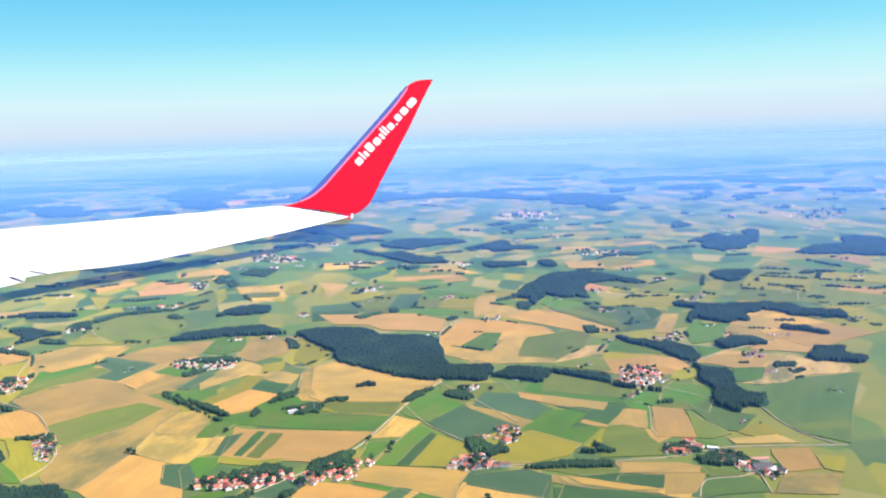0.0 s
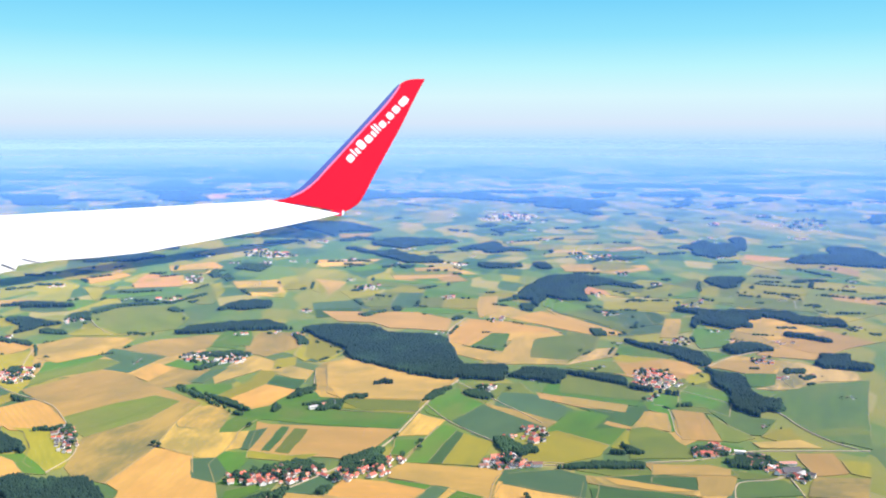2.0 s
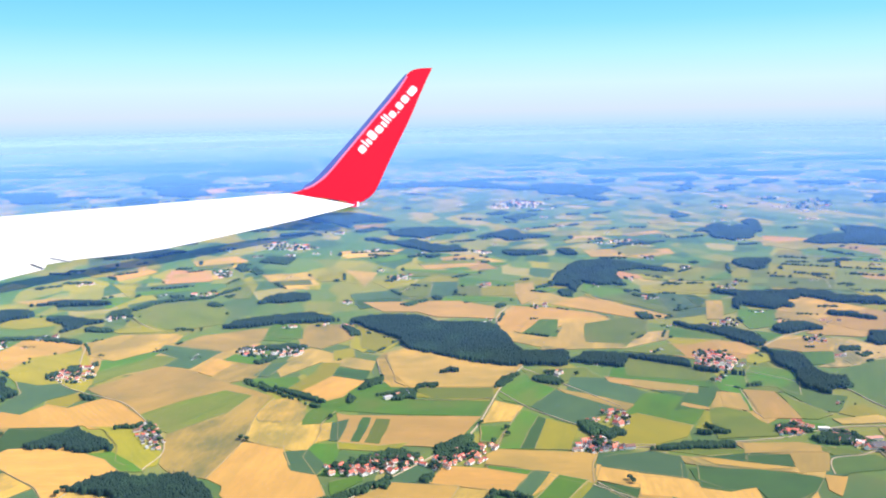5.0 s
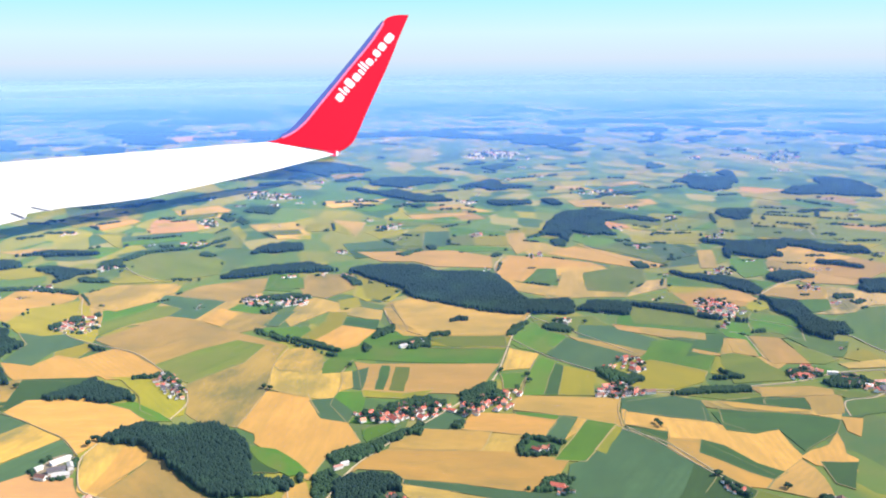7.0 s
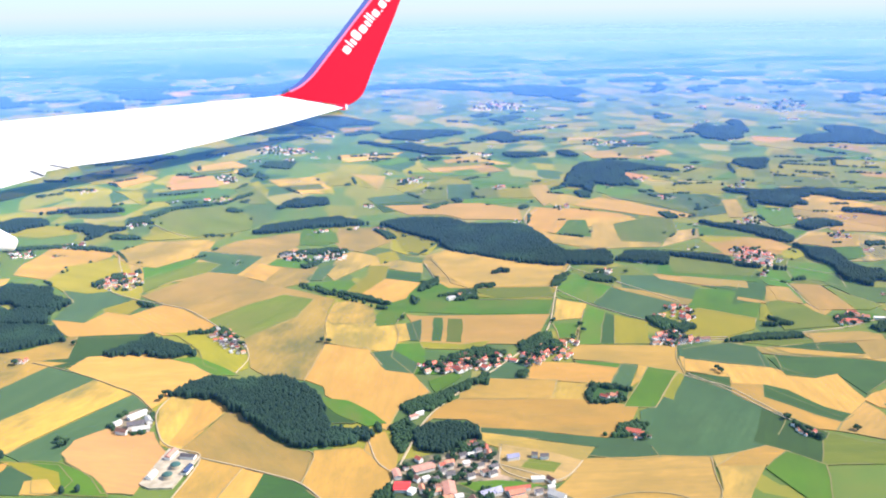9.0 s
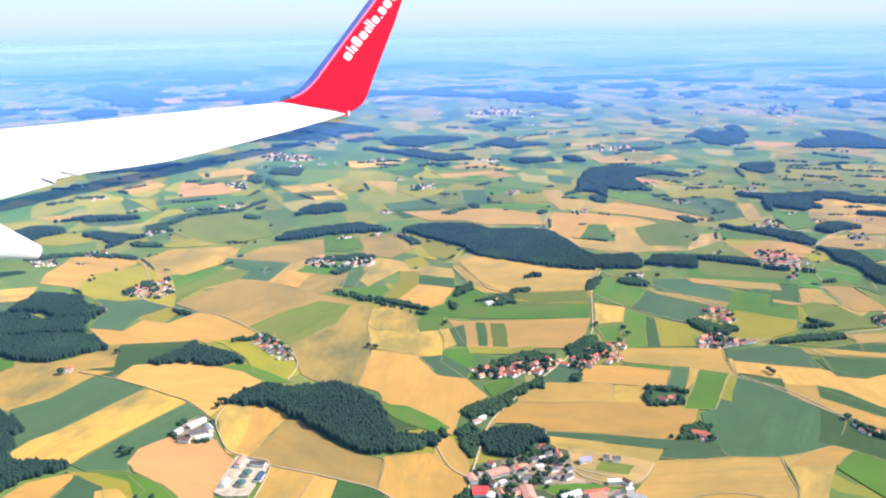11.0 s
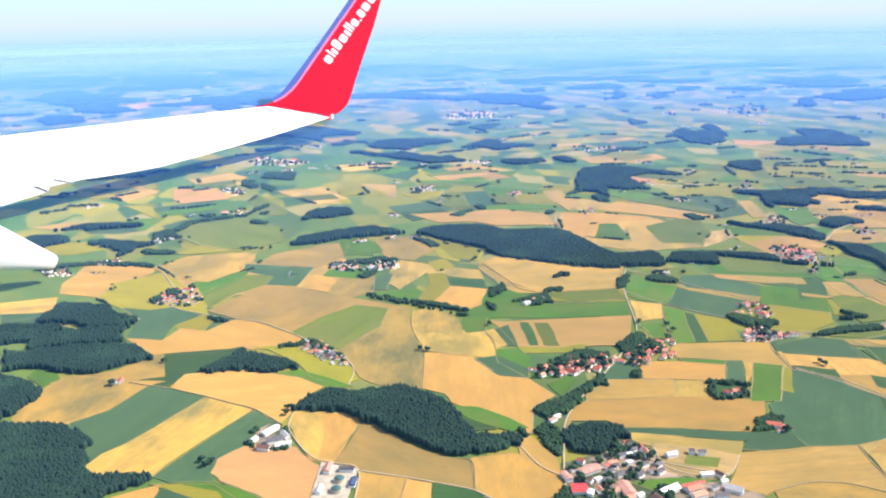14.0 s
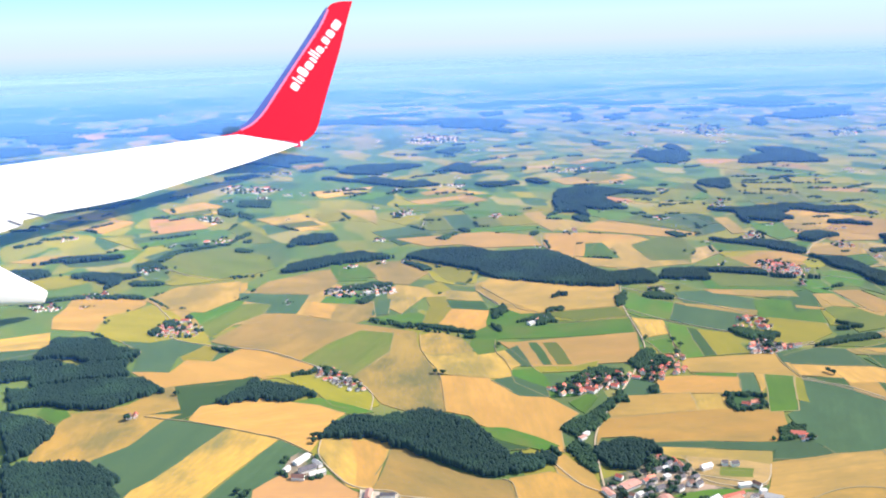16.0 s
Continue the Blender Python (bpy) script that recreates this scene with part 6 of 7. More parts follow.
def tree_at(x, y, size=1.0):
    global TREE_PLACED
    TREE_PLACED += 1
    m = pose(x, y, 0.004, 0, 0, TREE_PLACED * 77 % 360)
    if TREE_PLACED <= 4:
        ob = TREES[TREE_PLACED - 1]
        ob.matrix_basis = m
    else:
        ob = copy_thing(TREES[TREE_PLACED % 4], m)
    ob.scale = (size, size, size)


tree_at(-2.328, 5.913)
tree_at(-1.438, 7.143)
tree_at(-1.299, 7.245)
tree_at(0.294, 4.885)
tree_at(0.375, 4.204)
tree_at(0.422, 7.127)
tree_at(1.526, 6.793)
tree_at(-3.156, 9.932)
tree_at(-1.790, 6.654)
tree_at(-1.700, 6.283)
tree_at(-1.414, 7.021)
tree_at(-3.395, 9.171)
tree_at(-3.306, 9.192)
tree_at(-4.145, 6.180)
tree_at(-3.816, 4.630)
tree_at(-3.765, 4.584)
tree_at(-0.557, 6.006)
tree_at(-0.370, 5.898)
tree_at(-0.378, 5.774)
tree_at(-3.333, 5.090)
tree_at(-3.317, 5.169)
tree_at(0.692, 4.011)
tree_at(0.288, 4.935)
tree_at(-3.793, 4.564)
tree_at(-2.277, 5.885)


# ---- villages ----
def make_house(length, width, eaves, ridge, tiles, name, words, category, chimney=True):
    house = new(name)
    bm = bmesh.new()
    a, b = length / 2, width / 2
    v = [bm.verts.new(p) for p in ((-a, -b, 0), (a, -b, 0), (a, b, 0), (-a, b, 0), (-a, -b, eaves), (a, -b, eaves), (a, b, eaves), (-a, b, eaves), (-a, 0, ridge), (a, 0, ridge))]
    for f in ((3, 2, 1, 0), (0, 1, 5, 4), (2, 3, 7, 6), (1, 2, 6, 9, 5), (3, 0, 4, 8, 7), (4, 5, 9, 8), (6, 7, 8, 9)):
        bm.faces.new([v[i] for i in f])
    part("wall", bm, WALL, house)
    bm, o, th = bmesh.new(), length * 0.05, 0.0012
    drop = (ridge - eaves) * 0.16
    for side in (1, -1):
        p = [(-a - o, side * (b * 1.16), eaves - drop), (a + o, side * (b * 1.16), eaves - drop), (a + o, 0, ridge), (-a - o, 0, ridge)]
        low, up = [bm.verts.new((x, y, z + 0.0004)) for x, y, z in p], [bm.verts.new((x, y, z + th)) for x, y, z in p]
        for f in (up if side < 0 else up[::-1], low if side > 0 else low[::-1]):
            bm.faces.new(f)
        for i in range(4):
            bm.faces.new((low[i - 1], low[i], up[i], up[i - 1]))
    bmesh.ops.recalc_face_normals(bm, faces=bm.faces)
    cover = part("roof", bm, tiles, house)
    if chimney:
        bm = bmesh.new()
        box(bm, a * 0.3, -b * 0.35, ridge - 0.004, a * 0.3 + 0.0022, -b * 0.35 + 0.0022, ridge + 0.003)
        part("chimney", bm, BROWN_TILE, cover)
    return tagged(house, words, category, "houses of the villages")


HOUSES = [
    make_house(0.040, 0.030, 0.016, 0.028, TILE, "house", "white rendered village house with red tiled gable roof", "house"),
    make_house(0.034, 0.028, 0.015, 0.026, BRIGHT_TILE, "house", "white village house with bright orange tiled roof", "house"),
    make_house(0.038, 0.030, 0.016, 0.027, SLATE, "house", "white village house with dark grey tiled roof", "house"),
    make_house(0.036, 0.029, 0.016, 0.027, BROWN_TILE, "house", "cream village house with brown tiled roof", "house"),
    make_house(0.068, 0.036, 0.018, 0.030, TILE, "barn", "long farm barn with red tiled roof", "barn", False),
    make_house(0.060, 0.034, 0.017, 0.028, BROWN_TILE, "barn", "long farm barn with brown tiled roof", "barn", False),
    make_house(0.058, 0.036, 0.016, 0.022, PALE_METAL, "shed", "wide farm shed with pale sheet metal roof", "shed", False),
]
TO_USE, VILLAGES = list(range(len(HOUSES))), 0
FORMS = ((0.040, 0.030, 0.016, 0.028, 1), (0.034, 0.028, 0.015, 0.026, 2), (0.038, 0.030, 0.016, 0.027, 3), (0.036, 0.029, 0.016, 0.027, 4), (0.068, 0.036, 0.018, 0.030, 1), (0.060, 0.034, 0.017, 0.028, 4), (0.058, 0.036, 0.016, 0.022, 5))


def far_village(spots):
    """The small houses of a village far off, all in one mesh."""
    verts, faces, slots = [], [], []
    for x, y, turn, size, kind in spots:
        length, width, eaves, ridge, slot = FORMS[kind]
        a, b, c, s, n = length / 2 * size, width / 2 * size, math.cos(turn), math.sin(turn), len(verts)
        for px, py, pz in ((-a, -b, 0), (a, -b, 0), (a, b, 0), (-a, b, 0), (-a, -b, eaves), (a, -b, eaves), (a, b, eaves), (-a, b, eaves), (-a, 0, ridge), (a, 0, ridge)):
            verts.append((x + px * c - py * s, y + px * s + py * c, fall(x, y) + pz * size))
        for f, slot_of in (((0, 1, 5, 4), 0), ((2, 3, 7, 6), 0), ((1, 2, 6, 9, 5), 0), ((3, 0, 4, 8, 7), 0), ((4, 5, 9, 8), slot), ((6, 7, 8, 9), slot)):
            faces.append(tuple(n + i for i in f))
            slots.append(slot_of)
    ob = mesh_of("village", verts, faces, WALL)
    for m in (TILE, BRIGHT_TILE, SLATE, BROWN_TILE, PALE_METAL):
        ob.data.materials.append(m)
    ob.data.polygons.foreach_set("material_index", slots)
    tagged(ob, "distant cluster of white houses with red and grey roofs", "village", kind="stuff")


def village(count, *pts, mix=(4, 4, 4, 2, 1, 1, 1), shrink=1.0):
    """Houses and garden trees scattered over a village's outline, set along two directions."""
    global VILLAGES
    VILLAGES += 1
    rnd = random.Random(300 + VILLAGES)
    xs, ys = [p[0] for p in pts], [p[1] for p in pts]
    far = math.hypot(sum(xs) / len(xs) + 2, sum(ys) / len(ys))
    count = int(count * 1.45)
    grow, turn, placed, tries, joined = min(max(1.0, far / 11), 2.0), rnd.uniform(0, 90), [], 0, []
    while len(placed) < count and tries < count * 80:
        tries += 1
        x, y = rnd.uniform(min(xs), max(xs)), rnd.uniform(min(ys), max(ys))
        if not inside(x, y, pts) or any(math.hypot(x - q[0], y - q[1]) < 0.030 * grow * shrink for q in placed):
            continue
        placed.append((x, y))
        kind = rnd.choices(range(7), mix)[0]
        angle, size = turn + rnd.choice((0, 90)) + rnd.uniform(-14, 14), rnd.choice((0.6, 0.65, 0.7, 0.8, 0.9, 1.15)) * grow * shrink
        if far > 7.6:
            joined.append((x, y, radians(angle), size, kind))
            continue
        m = pose(x, y, 0.005, 0, 0, angle)
        if kind in TO_USE:
            TO_USE.remove(kind)
            ob = HOUSES[kind]
            ob.matrix_basis = m
        else:
            ob = copy_thing(HOUSES[kind], m)
        ob.scale = (size, size, size)
    if joined:
        far_village(joined)
    bushes = []
    for _ in range(int(count * 1.5)):
        x, y = rnd.uniform(min(xs), max(xs)), rnd.uniform(min(ys), max(ys))
        if inside(x, y, pts) and all(math.hypot(x - q[0], y - q[1]) > 0.022 * grow * shrink for q in placed):
            if far > 7.6:
                bushes.append((x, y, fall(x, y), 0.036 * grow, 0.034 * grow, rnd.uniform(0, 6.28), rnd.choice(ROUND)))
            else:
                tree_at(x, y, rnd.uniform(0.7, 1.3) * shrink)
    if bushes:
        tagged(crowns("garden_trees", bushes, BROADLEAF), "dark green garden trees between distant village houses", "trees", kind="stuff")


village(14, (11.22, 17.89), (12.12, 17.92), (10.86, 16.55), (10.38, 16.76))
village(30, (-4.374, 7.695), (-4.280, 7.924), (-4.084, 7.959), (-3.923, 7.607), (-4.015, 7.438), (-4.329, 7.522))
village(44, (-2.790, 8.383), (-2.586, 8.477), (-2.077, 8.402), (-2.113, 8.073), (-2.407, 8.013), (-2.733, 8.161), mix=(2, 3, 6, 2, 0, 0, 2))
village(22, (-3.162, 6.316), (-3.068, 6.316), (-2.881, 5.941), (-2.864, 5.743), (-2.971, 5.791), (-3.146, 6.133))
village(6, (-1.290, 6.718), (-1.094, 6.839), (-1.070, 6.721), (-1.187, 6.615))
village(38, (-1.679, 5.352), (-1.420, 5.441), (-1.194, 5.490), (-1.020, 5.392), (-1.172, 5.214), (-1.462, 5.189), (-1.666, 5.192), mix=(5, 6, 1, 2, 2, 1, 0))
village(30, (-1.047, 5.325), (-0.730, 5.574), (-0.445, 5.642), (-0.599, 5.318), (-0.931, 5.203), mix=(5, 6, 1, 2, 2, 1, 0))
village(14, (0.238, 5.939), (0.421, 6.220), (0.665, 6.156), (0.509, 5.841), (0.394, 5.954), mix=(5, 6, 1, 2, 2, 1, 0))
village(32, (0.078, 5.544), (0.246, 5.699), (0.427, 5.442), (0.198, 5.382), (0.039, 5.435))
village(4, (-0.613, 4.692), (-0.476, 4.693), (-0.477, 4.606), (-0.624, 4.634))
village(4, (-0.560, 4.199), (-0.488, 4.116), (-0.612, 4.111))
village(50, (1.699, 7.733), (1.979, 7.701), (2.004, 7.250), (1.812, 7.076), (1.541, 7.212))
village(4, (1.569, 6.908), (1.719, 6.983), (1.606, 6.748))
village(2, (1.262, 7.832), (1.444, 7.851), (1.342, 7.673))
village(5, (0.161, 7.273), (0.346, 7.339), (0.286, 7.070), (0.137, 7.073))
village(3, (-4.503, 5.883), (-4.452, 5.949), (-4.382, 5.901), (-4.430, 5.816))
village(12, (-5.532, 8.948), (-5.335, 9.020), (-5.217, 8.759), (-5.427, 8.717))
village(12, (-5.078, 9.189), (-4.844, 9.260), (-4.837, 9.033), (-4.992, 9.011))
village(10, (-4.615, 9.991), (-4.417, 10.297), (-4.317, 10.043), (-4.492, 9.823))
village(4, (-2.433, 9.318), (-2.266, 9.297), (-2.271, 9.143), (-2.403, 9.180))
village(4, (-2.092, 9.274), (-1.924, 9.386), (-1.965, 9.185))
village(4, (-1.780, 9.238), (-1.651, 9.281), (-1.694, 9.108))
village(18, (1.594, 5.684), (1.808, 5.798), (1.843, 5.644), (1.677, 5.545), (1.556, 5.569), mix=(5, 6, 1, 2, 2, 1, 0))
village(24, (1.920, 5.568), (2.040, 5.544), (2.139, 5.312), (2.244, 5.206), (2.141, 5.083), (2.052, 5.221), (1.881, 5.369))
village(5, (2.496, 6.727), (2.639, 6.813), (2.597, 6.579), (2.442, 6.514))
village(9, (2.250, 8.779), (2.571, 8.969), (2.565, 8.627), (2.260, 8.566))
village(9, (2.982, 8.125), (3.203, 8.140), (3.130, 7.875), (2.913, 7.881))
village(5, (3.478, 8.745), (3.727, 8.690), (3.490, 8.601))
village(10, (3.026, 10.552), (3.483, 10.934), (3.182, 10.378))
village(5, (1.928, 10.247), (2.138, 10.113), (1.914, 9.963))
village(6, (0.479, 9.910), (0.687, 9.996), (0.627, 9.757), (0.463, 9.733))
village(4, (1.985, 11.394), (2.191, 11.469), (2.099, 11.196))
village(5, (3.059, 12.128), (3.260, 12.123), (3.125, 11.862))
village(6, (2.787, 13.104), (3.003, 13.099), (2.839, 12.698))
village(7, (-0.098, 11.176), (0.173, 11.401), (0.120, 11.095), (-0.049, 11.062))
village(12, (-1.298, 12.016), (-0.905, 12.182), (-0.928, 11.711), (-1.188, 11.801))
village(5, (-1.895, 10.414), (-1.669, 10.540), (-1.710, 10.279))
village(9, (-3.955, 11.127), (-3.587, 11.419), (-3.482, 11.078), (-3.763, 10.977))
village(10, (-3.872, 12.812), (-3.673, 13.054), (-3.507, 12.427), (-3.708, 12.341))
village(8, (0.367, 4.150), (0.423, 4.080), (0.469, 3.968), (0.383, 3.975), (0.348, 4.078))
village(8, (0.857, 3.916), (0.931, 3.842), (0.915, 3.746), (0.791, 3.789))
village(30, (-3.523, 15.417), (-3.171, 15.766), (-2.801, 15.402), (-2.430, 14.920), (-2.800, 14.734), (-3.294, 14.745))
village(8, (-3.036, 14.127), (-2.828, 14.300), (-2.799, 13.833))
village(40, (1.280, 21.027), (2.144, 22.394), (2.756, 21.399), (2.298, 20.138), (1.367, 20.396), mix=(2, 3, 6, 2, 0, 0, 2))
village(30, (8.306, 19.680), (9.700, 20.888), (9.182, 19.100), (7.863, 18.084), mix=(2, 3, 6, 2, 0, 0, 2))
village(8, (6.550, 19.711), (6.847, 19.706), (6.579, 19.038))
village(14, (2.264, 14.620), (2.935, 14.933), (3.663, 14.589), (2.990, 14.289))
village(6, (-1.685, 14.396), (-1.411, 14.639), (-1.371, 14.328))
village(8, (0.009, 14.175), (0.530, 14.044), (0.417, 13.758))
village(8, (-2.520, 16.925), (-2.124, 16.917), (-2.139, 16.507))
village(5, (-4.886, 16.726), (-4.815, 16.972), (-4.712, 16.561))
village(4, (2.954, 7.390), (3.075, 7.458), (3.000, 7.318), mix=(2, 3, 6, 2, 0, 0, 2))


ROOFS = {"r": (TILE, "red tiled"), "o": (BRIGHT_TILE, "bright orange tiled"), "s": (SLATE, "dark grey"), "n": (BROWN_TILE, "brown tiled"), "p": (PALE_METAL, "pale sheet metal"),
         "k": (PINK_ROOF, "broad pink"), "d": (RED_ROOF, "bright red sheet metal"), "w": (WHITE_ROOF, "flat white"), "l": (LILAC_ROOF, "lilac solar panel")}


def building(roof, x0, y0, x1, y1, wide, tall=0.020):
    """One building of a town or farmstead between the two ends of its ridge."""
    length = math.hypot(x1 - x0, y1 - y0)
    big = max(length, wide) > 0.055
    skin, words = ROOFS[roof]
    ob = make_house(length, wide, tall, tall + wide * (0.14 if roof in "wkd" else 0.36), skin, "hall" if big else "house",
                    ("long rendered hall with %s roof" if big else "white rendered house with %s roof") % words, "hall" if big else "house", not big)
    ob.matrix_basis = pose((x0 + x1) / 2, (y0 + y1) / 2, 0.005, 0, 0, math.degrees(math.atan2(y1 - y0, x1 - x0)))


building("d", -1.959, 3.818, -1.882, 3.806, 0.072)
building("w", -1.888, 3.773, -1.865, 3.755, 0.045)
building("k", -1.845, 3.962, -1.742, 3.993, 0.058)
building("r", -1.818, 4.088, -1.796, 4.055, 0.028)
building("k", -1.685, 3.809, -1.689, 3.695, 0.058)
building("l", -1.539, 3.671, -1.436, 3.703, 0.045)
building("n", -1.585, 3.646, -1.574, 3.576, 0.05)
building("o", -1.401, 3.657, -1.322, 3.674, 0.038)
building("o", -1.400, 3.600, -1.327, 3.612, 0.038)
building("r", -1.411, 3.695, -1.286, 3.704, 0.028)
building("p", -1.196, 3.641, -1.136, 3.581, 0.042)
building("s", -1.296, 3.574, -1.227, 3.569, 0.03)
building("l", -1.335, 4.011, -1.272, 4.018, 0.034)
building("s", -1.198, 4.022, -1.168, 4.013, 0.03)
building("s", -1.157, 3.996, -1.114, 3.990, 0.03)
building("w", -1.256, 3.780, -1.192, 3.772, 0.028)
building("n", -1.171, 3.778, -1.151, 3.735, 0.028)
building("n", -1.580, 4.176, -1.511, 4.175, 0.022)
building("r", -1.507, 4.202, -1.473, 4.206, 0.024)
building("r", -1.425, 4.156, -1.435, 4.103, 0.024)
building("o", -1.420, 4.098, -1.428, 4.046, 0.024)
building("s", -1.495, 4.170, -1.462, 4.174, 0.03)
building("s", -1.493, 4.107, -1.459, 4.124, 0.028)
building("s", -1.586, 4.075, -1.547, 4.083, 0.028)
building("w", -1.538, 4.074, -1.505, 4.077, 0.026)
building("s", -1.505, 4.057, -1.472, 4.067, 0.028)
building("s", -1.449, 4.026, -1.413, 4.035, 0.026)
building("s", -1.672, 3.971, -1.637, 3.980, 0.03)
building("s", -1.684, 3.888, -1.639, 3.898, 0.032)
building("w", -1.579, 3.988, -1.544, 3.996, 0.028)
building("s", -1.587, 3.907, -1.544, 3.919, 0.032)
building("s", -1.515, 3.948, -1.474, 3.961, 0.028)
building("s", -1.442, 3.926, -1.404, 3.940, 0.03)
building("s", -1.464, 3.857, -1.423, 3.875, 0.03)
building("n", -1.498, 3.880, -1.463, 3.894, 0.028)
building("s", -1.581, 3.850, -1.541, 3.868, 0.028)
building("s", -1.719, 3.917, -1.682, 3.937, 0.028)
building("r", -1.710, 3.983, -1.675, 3.998, 0.026)
building("s", -1.761, 3.851, -1.728, 3.865, 0.028)
building("n", -1.758, 3.779, -1.720, 3.791, 0.03)
building("o", -1.676, 4.011, -1.626, 4.015, 0.028)
building("o", -1.799, 3.735, -1.735, 3.749, 0.03)
building("k", -1.942, 3.980, -1.933, 3.904, 0.036)
building("k", -1.889, 4.026, -1.881, 3.986, 0.026)
building("w", -1.809, 3.866, -1.774, 3.879, 0.026)
building("o", -1.825, 3.800, -1.822, 3.753, 0.026)
building("n", -1.846, 3.889, -1.828, 3.860, 0.026)
building("o", -1.732, 3.669, -1.681, 3.676, 0.03)
building("w", -1.667, 3.671, -1.629, 3.682, 0.026)
building("s", -1.269, 3.652, -1.232, 3.658, 0.026)
building("w", -1.193, 3.687, -1.158, 3.688, 0.022)
building("k", -1.808, 4.565, -1.758, 4.589, 0.024)
building("w", -1.765, 4.607, -1.721, 4.625, 0.020)
building("s", -3.461, 4.739, -3.371, 4.767, 0.042)
building("w", -3.476, 4.843, -3.392, 4.920, 0.036)
building("p", -3.415, 4.672, -3.326, 4.692, 0.036)
building("n", -3.510, 4.688, -3.446, 4.659, 0.036)
building("w", -3.544, 4.773, -3.514, 4.809, 0.026)
building("p", -3.365, 4.831, -3.339, 4.766, 0.03)
building("w", 2.008, 5.361, 2.045, 5.324, 0.05)
building("s", 2.067, 5.270, 2.184, 5.278, 0.06)
building("k", 2.090, 5.397, 2.213, 5.404, 0.04)
building("w", 1.874, 5.633, 1.943, 5.611, 0.03)
building("s", 1.948, 5.571, 1.998, 5.541, 0.03)
building("n", 1.982, 5.474, 2.027, 5.454, 0.03)


def gardens(count, *pts):
    """Trees among the houses of the town."""
    rnd = random.Random(41)
    xs, ys = [p[0] for p in pts], [p[1] for p in pts]
    while count:
        x, y = rnd.uniform(min(xs), max(xs)), rnd.uniform(min(ys), max(ys))
        if inside(x, y, pts):
            tree_at(x, y, rnd.uniform(0.5, 1.15))
            count -= 1


gardens(48, (-1.936, 4.015), (-1.716, 4.095), (-1.532, 4.223), (-1.365, 4.101), (-1.417, 3.855), (-1.561, 3.837), (-1.614, 3.650), (-1.707, 3.596), (-1.887, 3.734), (-1.980, 3.877))


def biogas_yard(*pts):
    """A biogas plant on its pale yard: two domed digesters, a dark hall, sheds."""
    plant, base = new("biogas_plant"), Vector((*pts[0], 0.0065))
    plant.location = base
    ring = pts[:5] if area_of(pts[:5]) > 0 else pts[4::-1]
    bm = bmesh.new()
    up, low = [bm.verts.new((x - base.x, y - base.y, 0.004)) for x, y in ring], [bm.verts.new((x - base.x, y - base.y, -0.012)) for x, y in ring]
    bm.faces.new(up)
    for i in range(5):
        bm.faces.new((low[i - 1], low[i], up[i], up[i - 1]))
    part("yard", bm, CONCRETE, plant, "pale concrete yard")
    for x, y in pts[5:7]:
        bm = bmesh.new()
        bmesh.ops.create_cone(bm, cap_ends=True, segments=24, radius1=0.028, radius2=0.028, depth=0.02, matrix=pose(x - base.x, y - base.y, 0.014))
        tank = part("tank", bm, CONCRETE, plant)
        bm = bmesh.new()
        bmesh.ops.create_uvsphere(bm, u_segments=24, v_segments=8, radius=0.0275, matrix=pose(x - base.x, y - base.y, 0.024) @ Matrix.Diagonal((1, 1, 0.4, 1)))
        part("dome", bm, TEAL, tank, "dark teal membrane dome")
    side = math.degrees(math.atan2(pts[2][1] - pts[3][1], pts[2][0] - pts[3][0]))
    for (x, y), (a, b, h), skin, name in zip(pts[7:], ((0.040, 0.034, 0.014), (0.034, 0.03, 0.014), (0.046, 0.036, 0.018), (0.040, 0.036, 0.016)), (SOLAR, WHITE_ROOF, PINK_ROOF, SLATE), ("hall", "shed", "hall", "barn")):
        turn = pose(x - base.x, y - base.y, 0.004, 0, 0, side + (90 if name == "barn" else 0))
        bm = bmesh.new()
        box(bm, -a, -b / 2, 0, a, b / 2, h)
        bm.transform(turn)
        part(name, bm, WALL, plant)
        bm = bmesh.new()
        v = [bm.verts.new(p) for p in ((-a * 1.05, -b * 0.58, h), (a * 1.05, -b * 0.58, h), (a * 1.05, b * 0.58, h), (-a * 1.05, b * 0.58, h), (-a * 1.05, 0, h + 0.012), (a * 1.05, 0, h + 0.012))]
        for f in ((3, 2, 1, 0), (0, 1, 5, 4), (2, 3, 4, 5), (1, 2, 5), (3, 0, 4)):
            bm.faces.new([v[i] for i in f])
        bm.transform(turn)
        part("roof", bm, skin, plant)
    tagged(plant, "biogas plant with two teal domes on pale yard", "biogas plant")


biogas_yard((-3.264, 4.073), (-3.173, 4.439), (-2.987, 4.316), (-3.087, 4.008), (-3.204, 4.020), (-3.099, 4.210), (-3.126, 4.112), (-3.034, 4.164), (-3.210, 4.138), (-3.145, 4.343), (-3.049, 4.307))

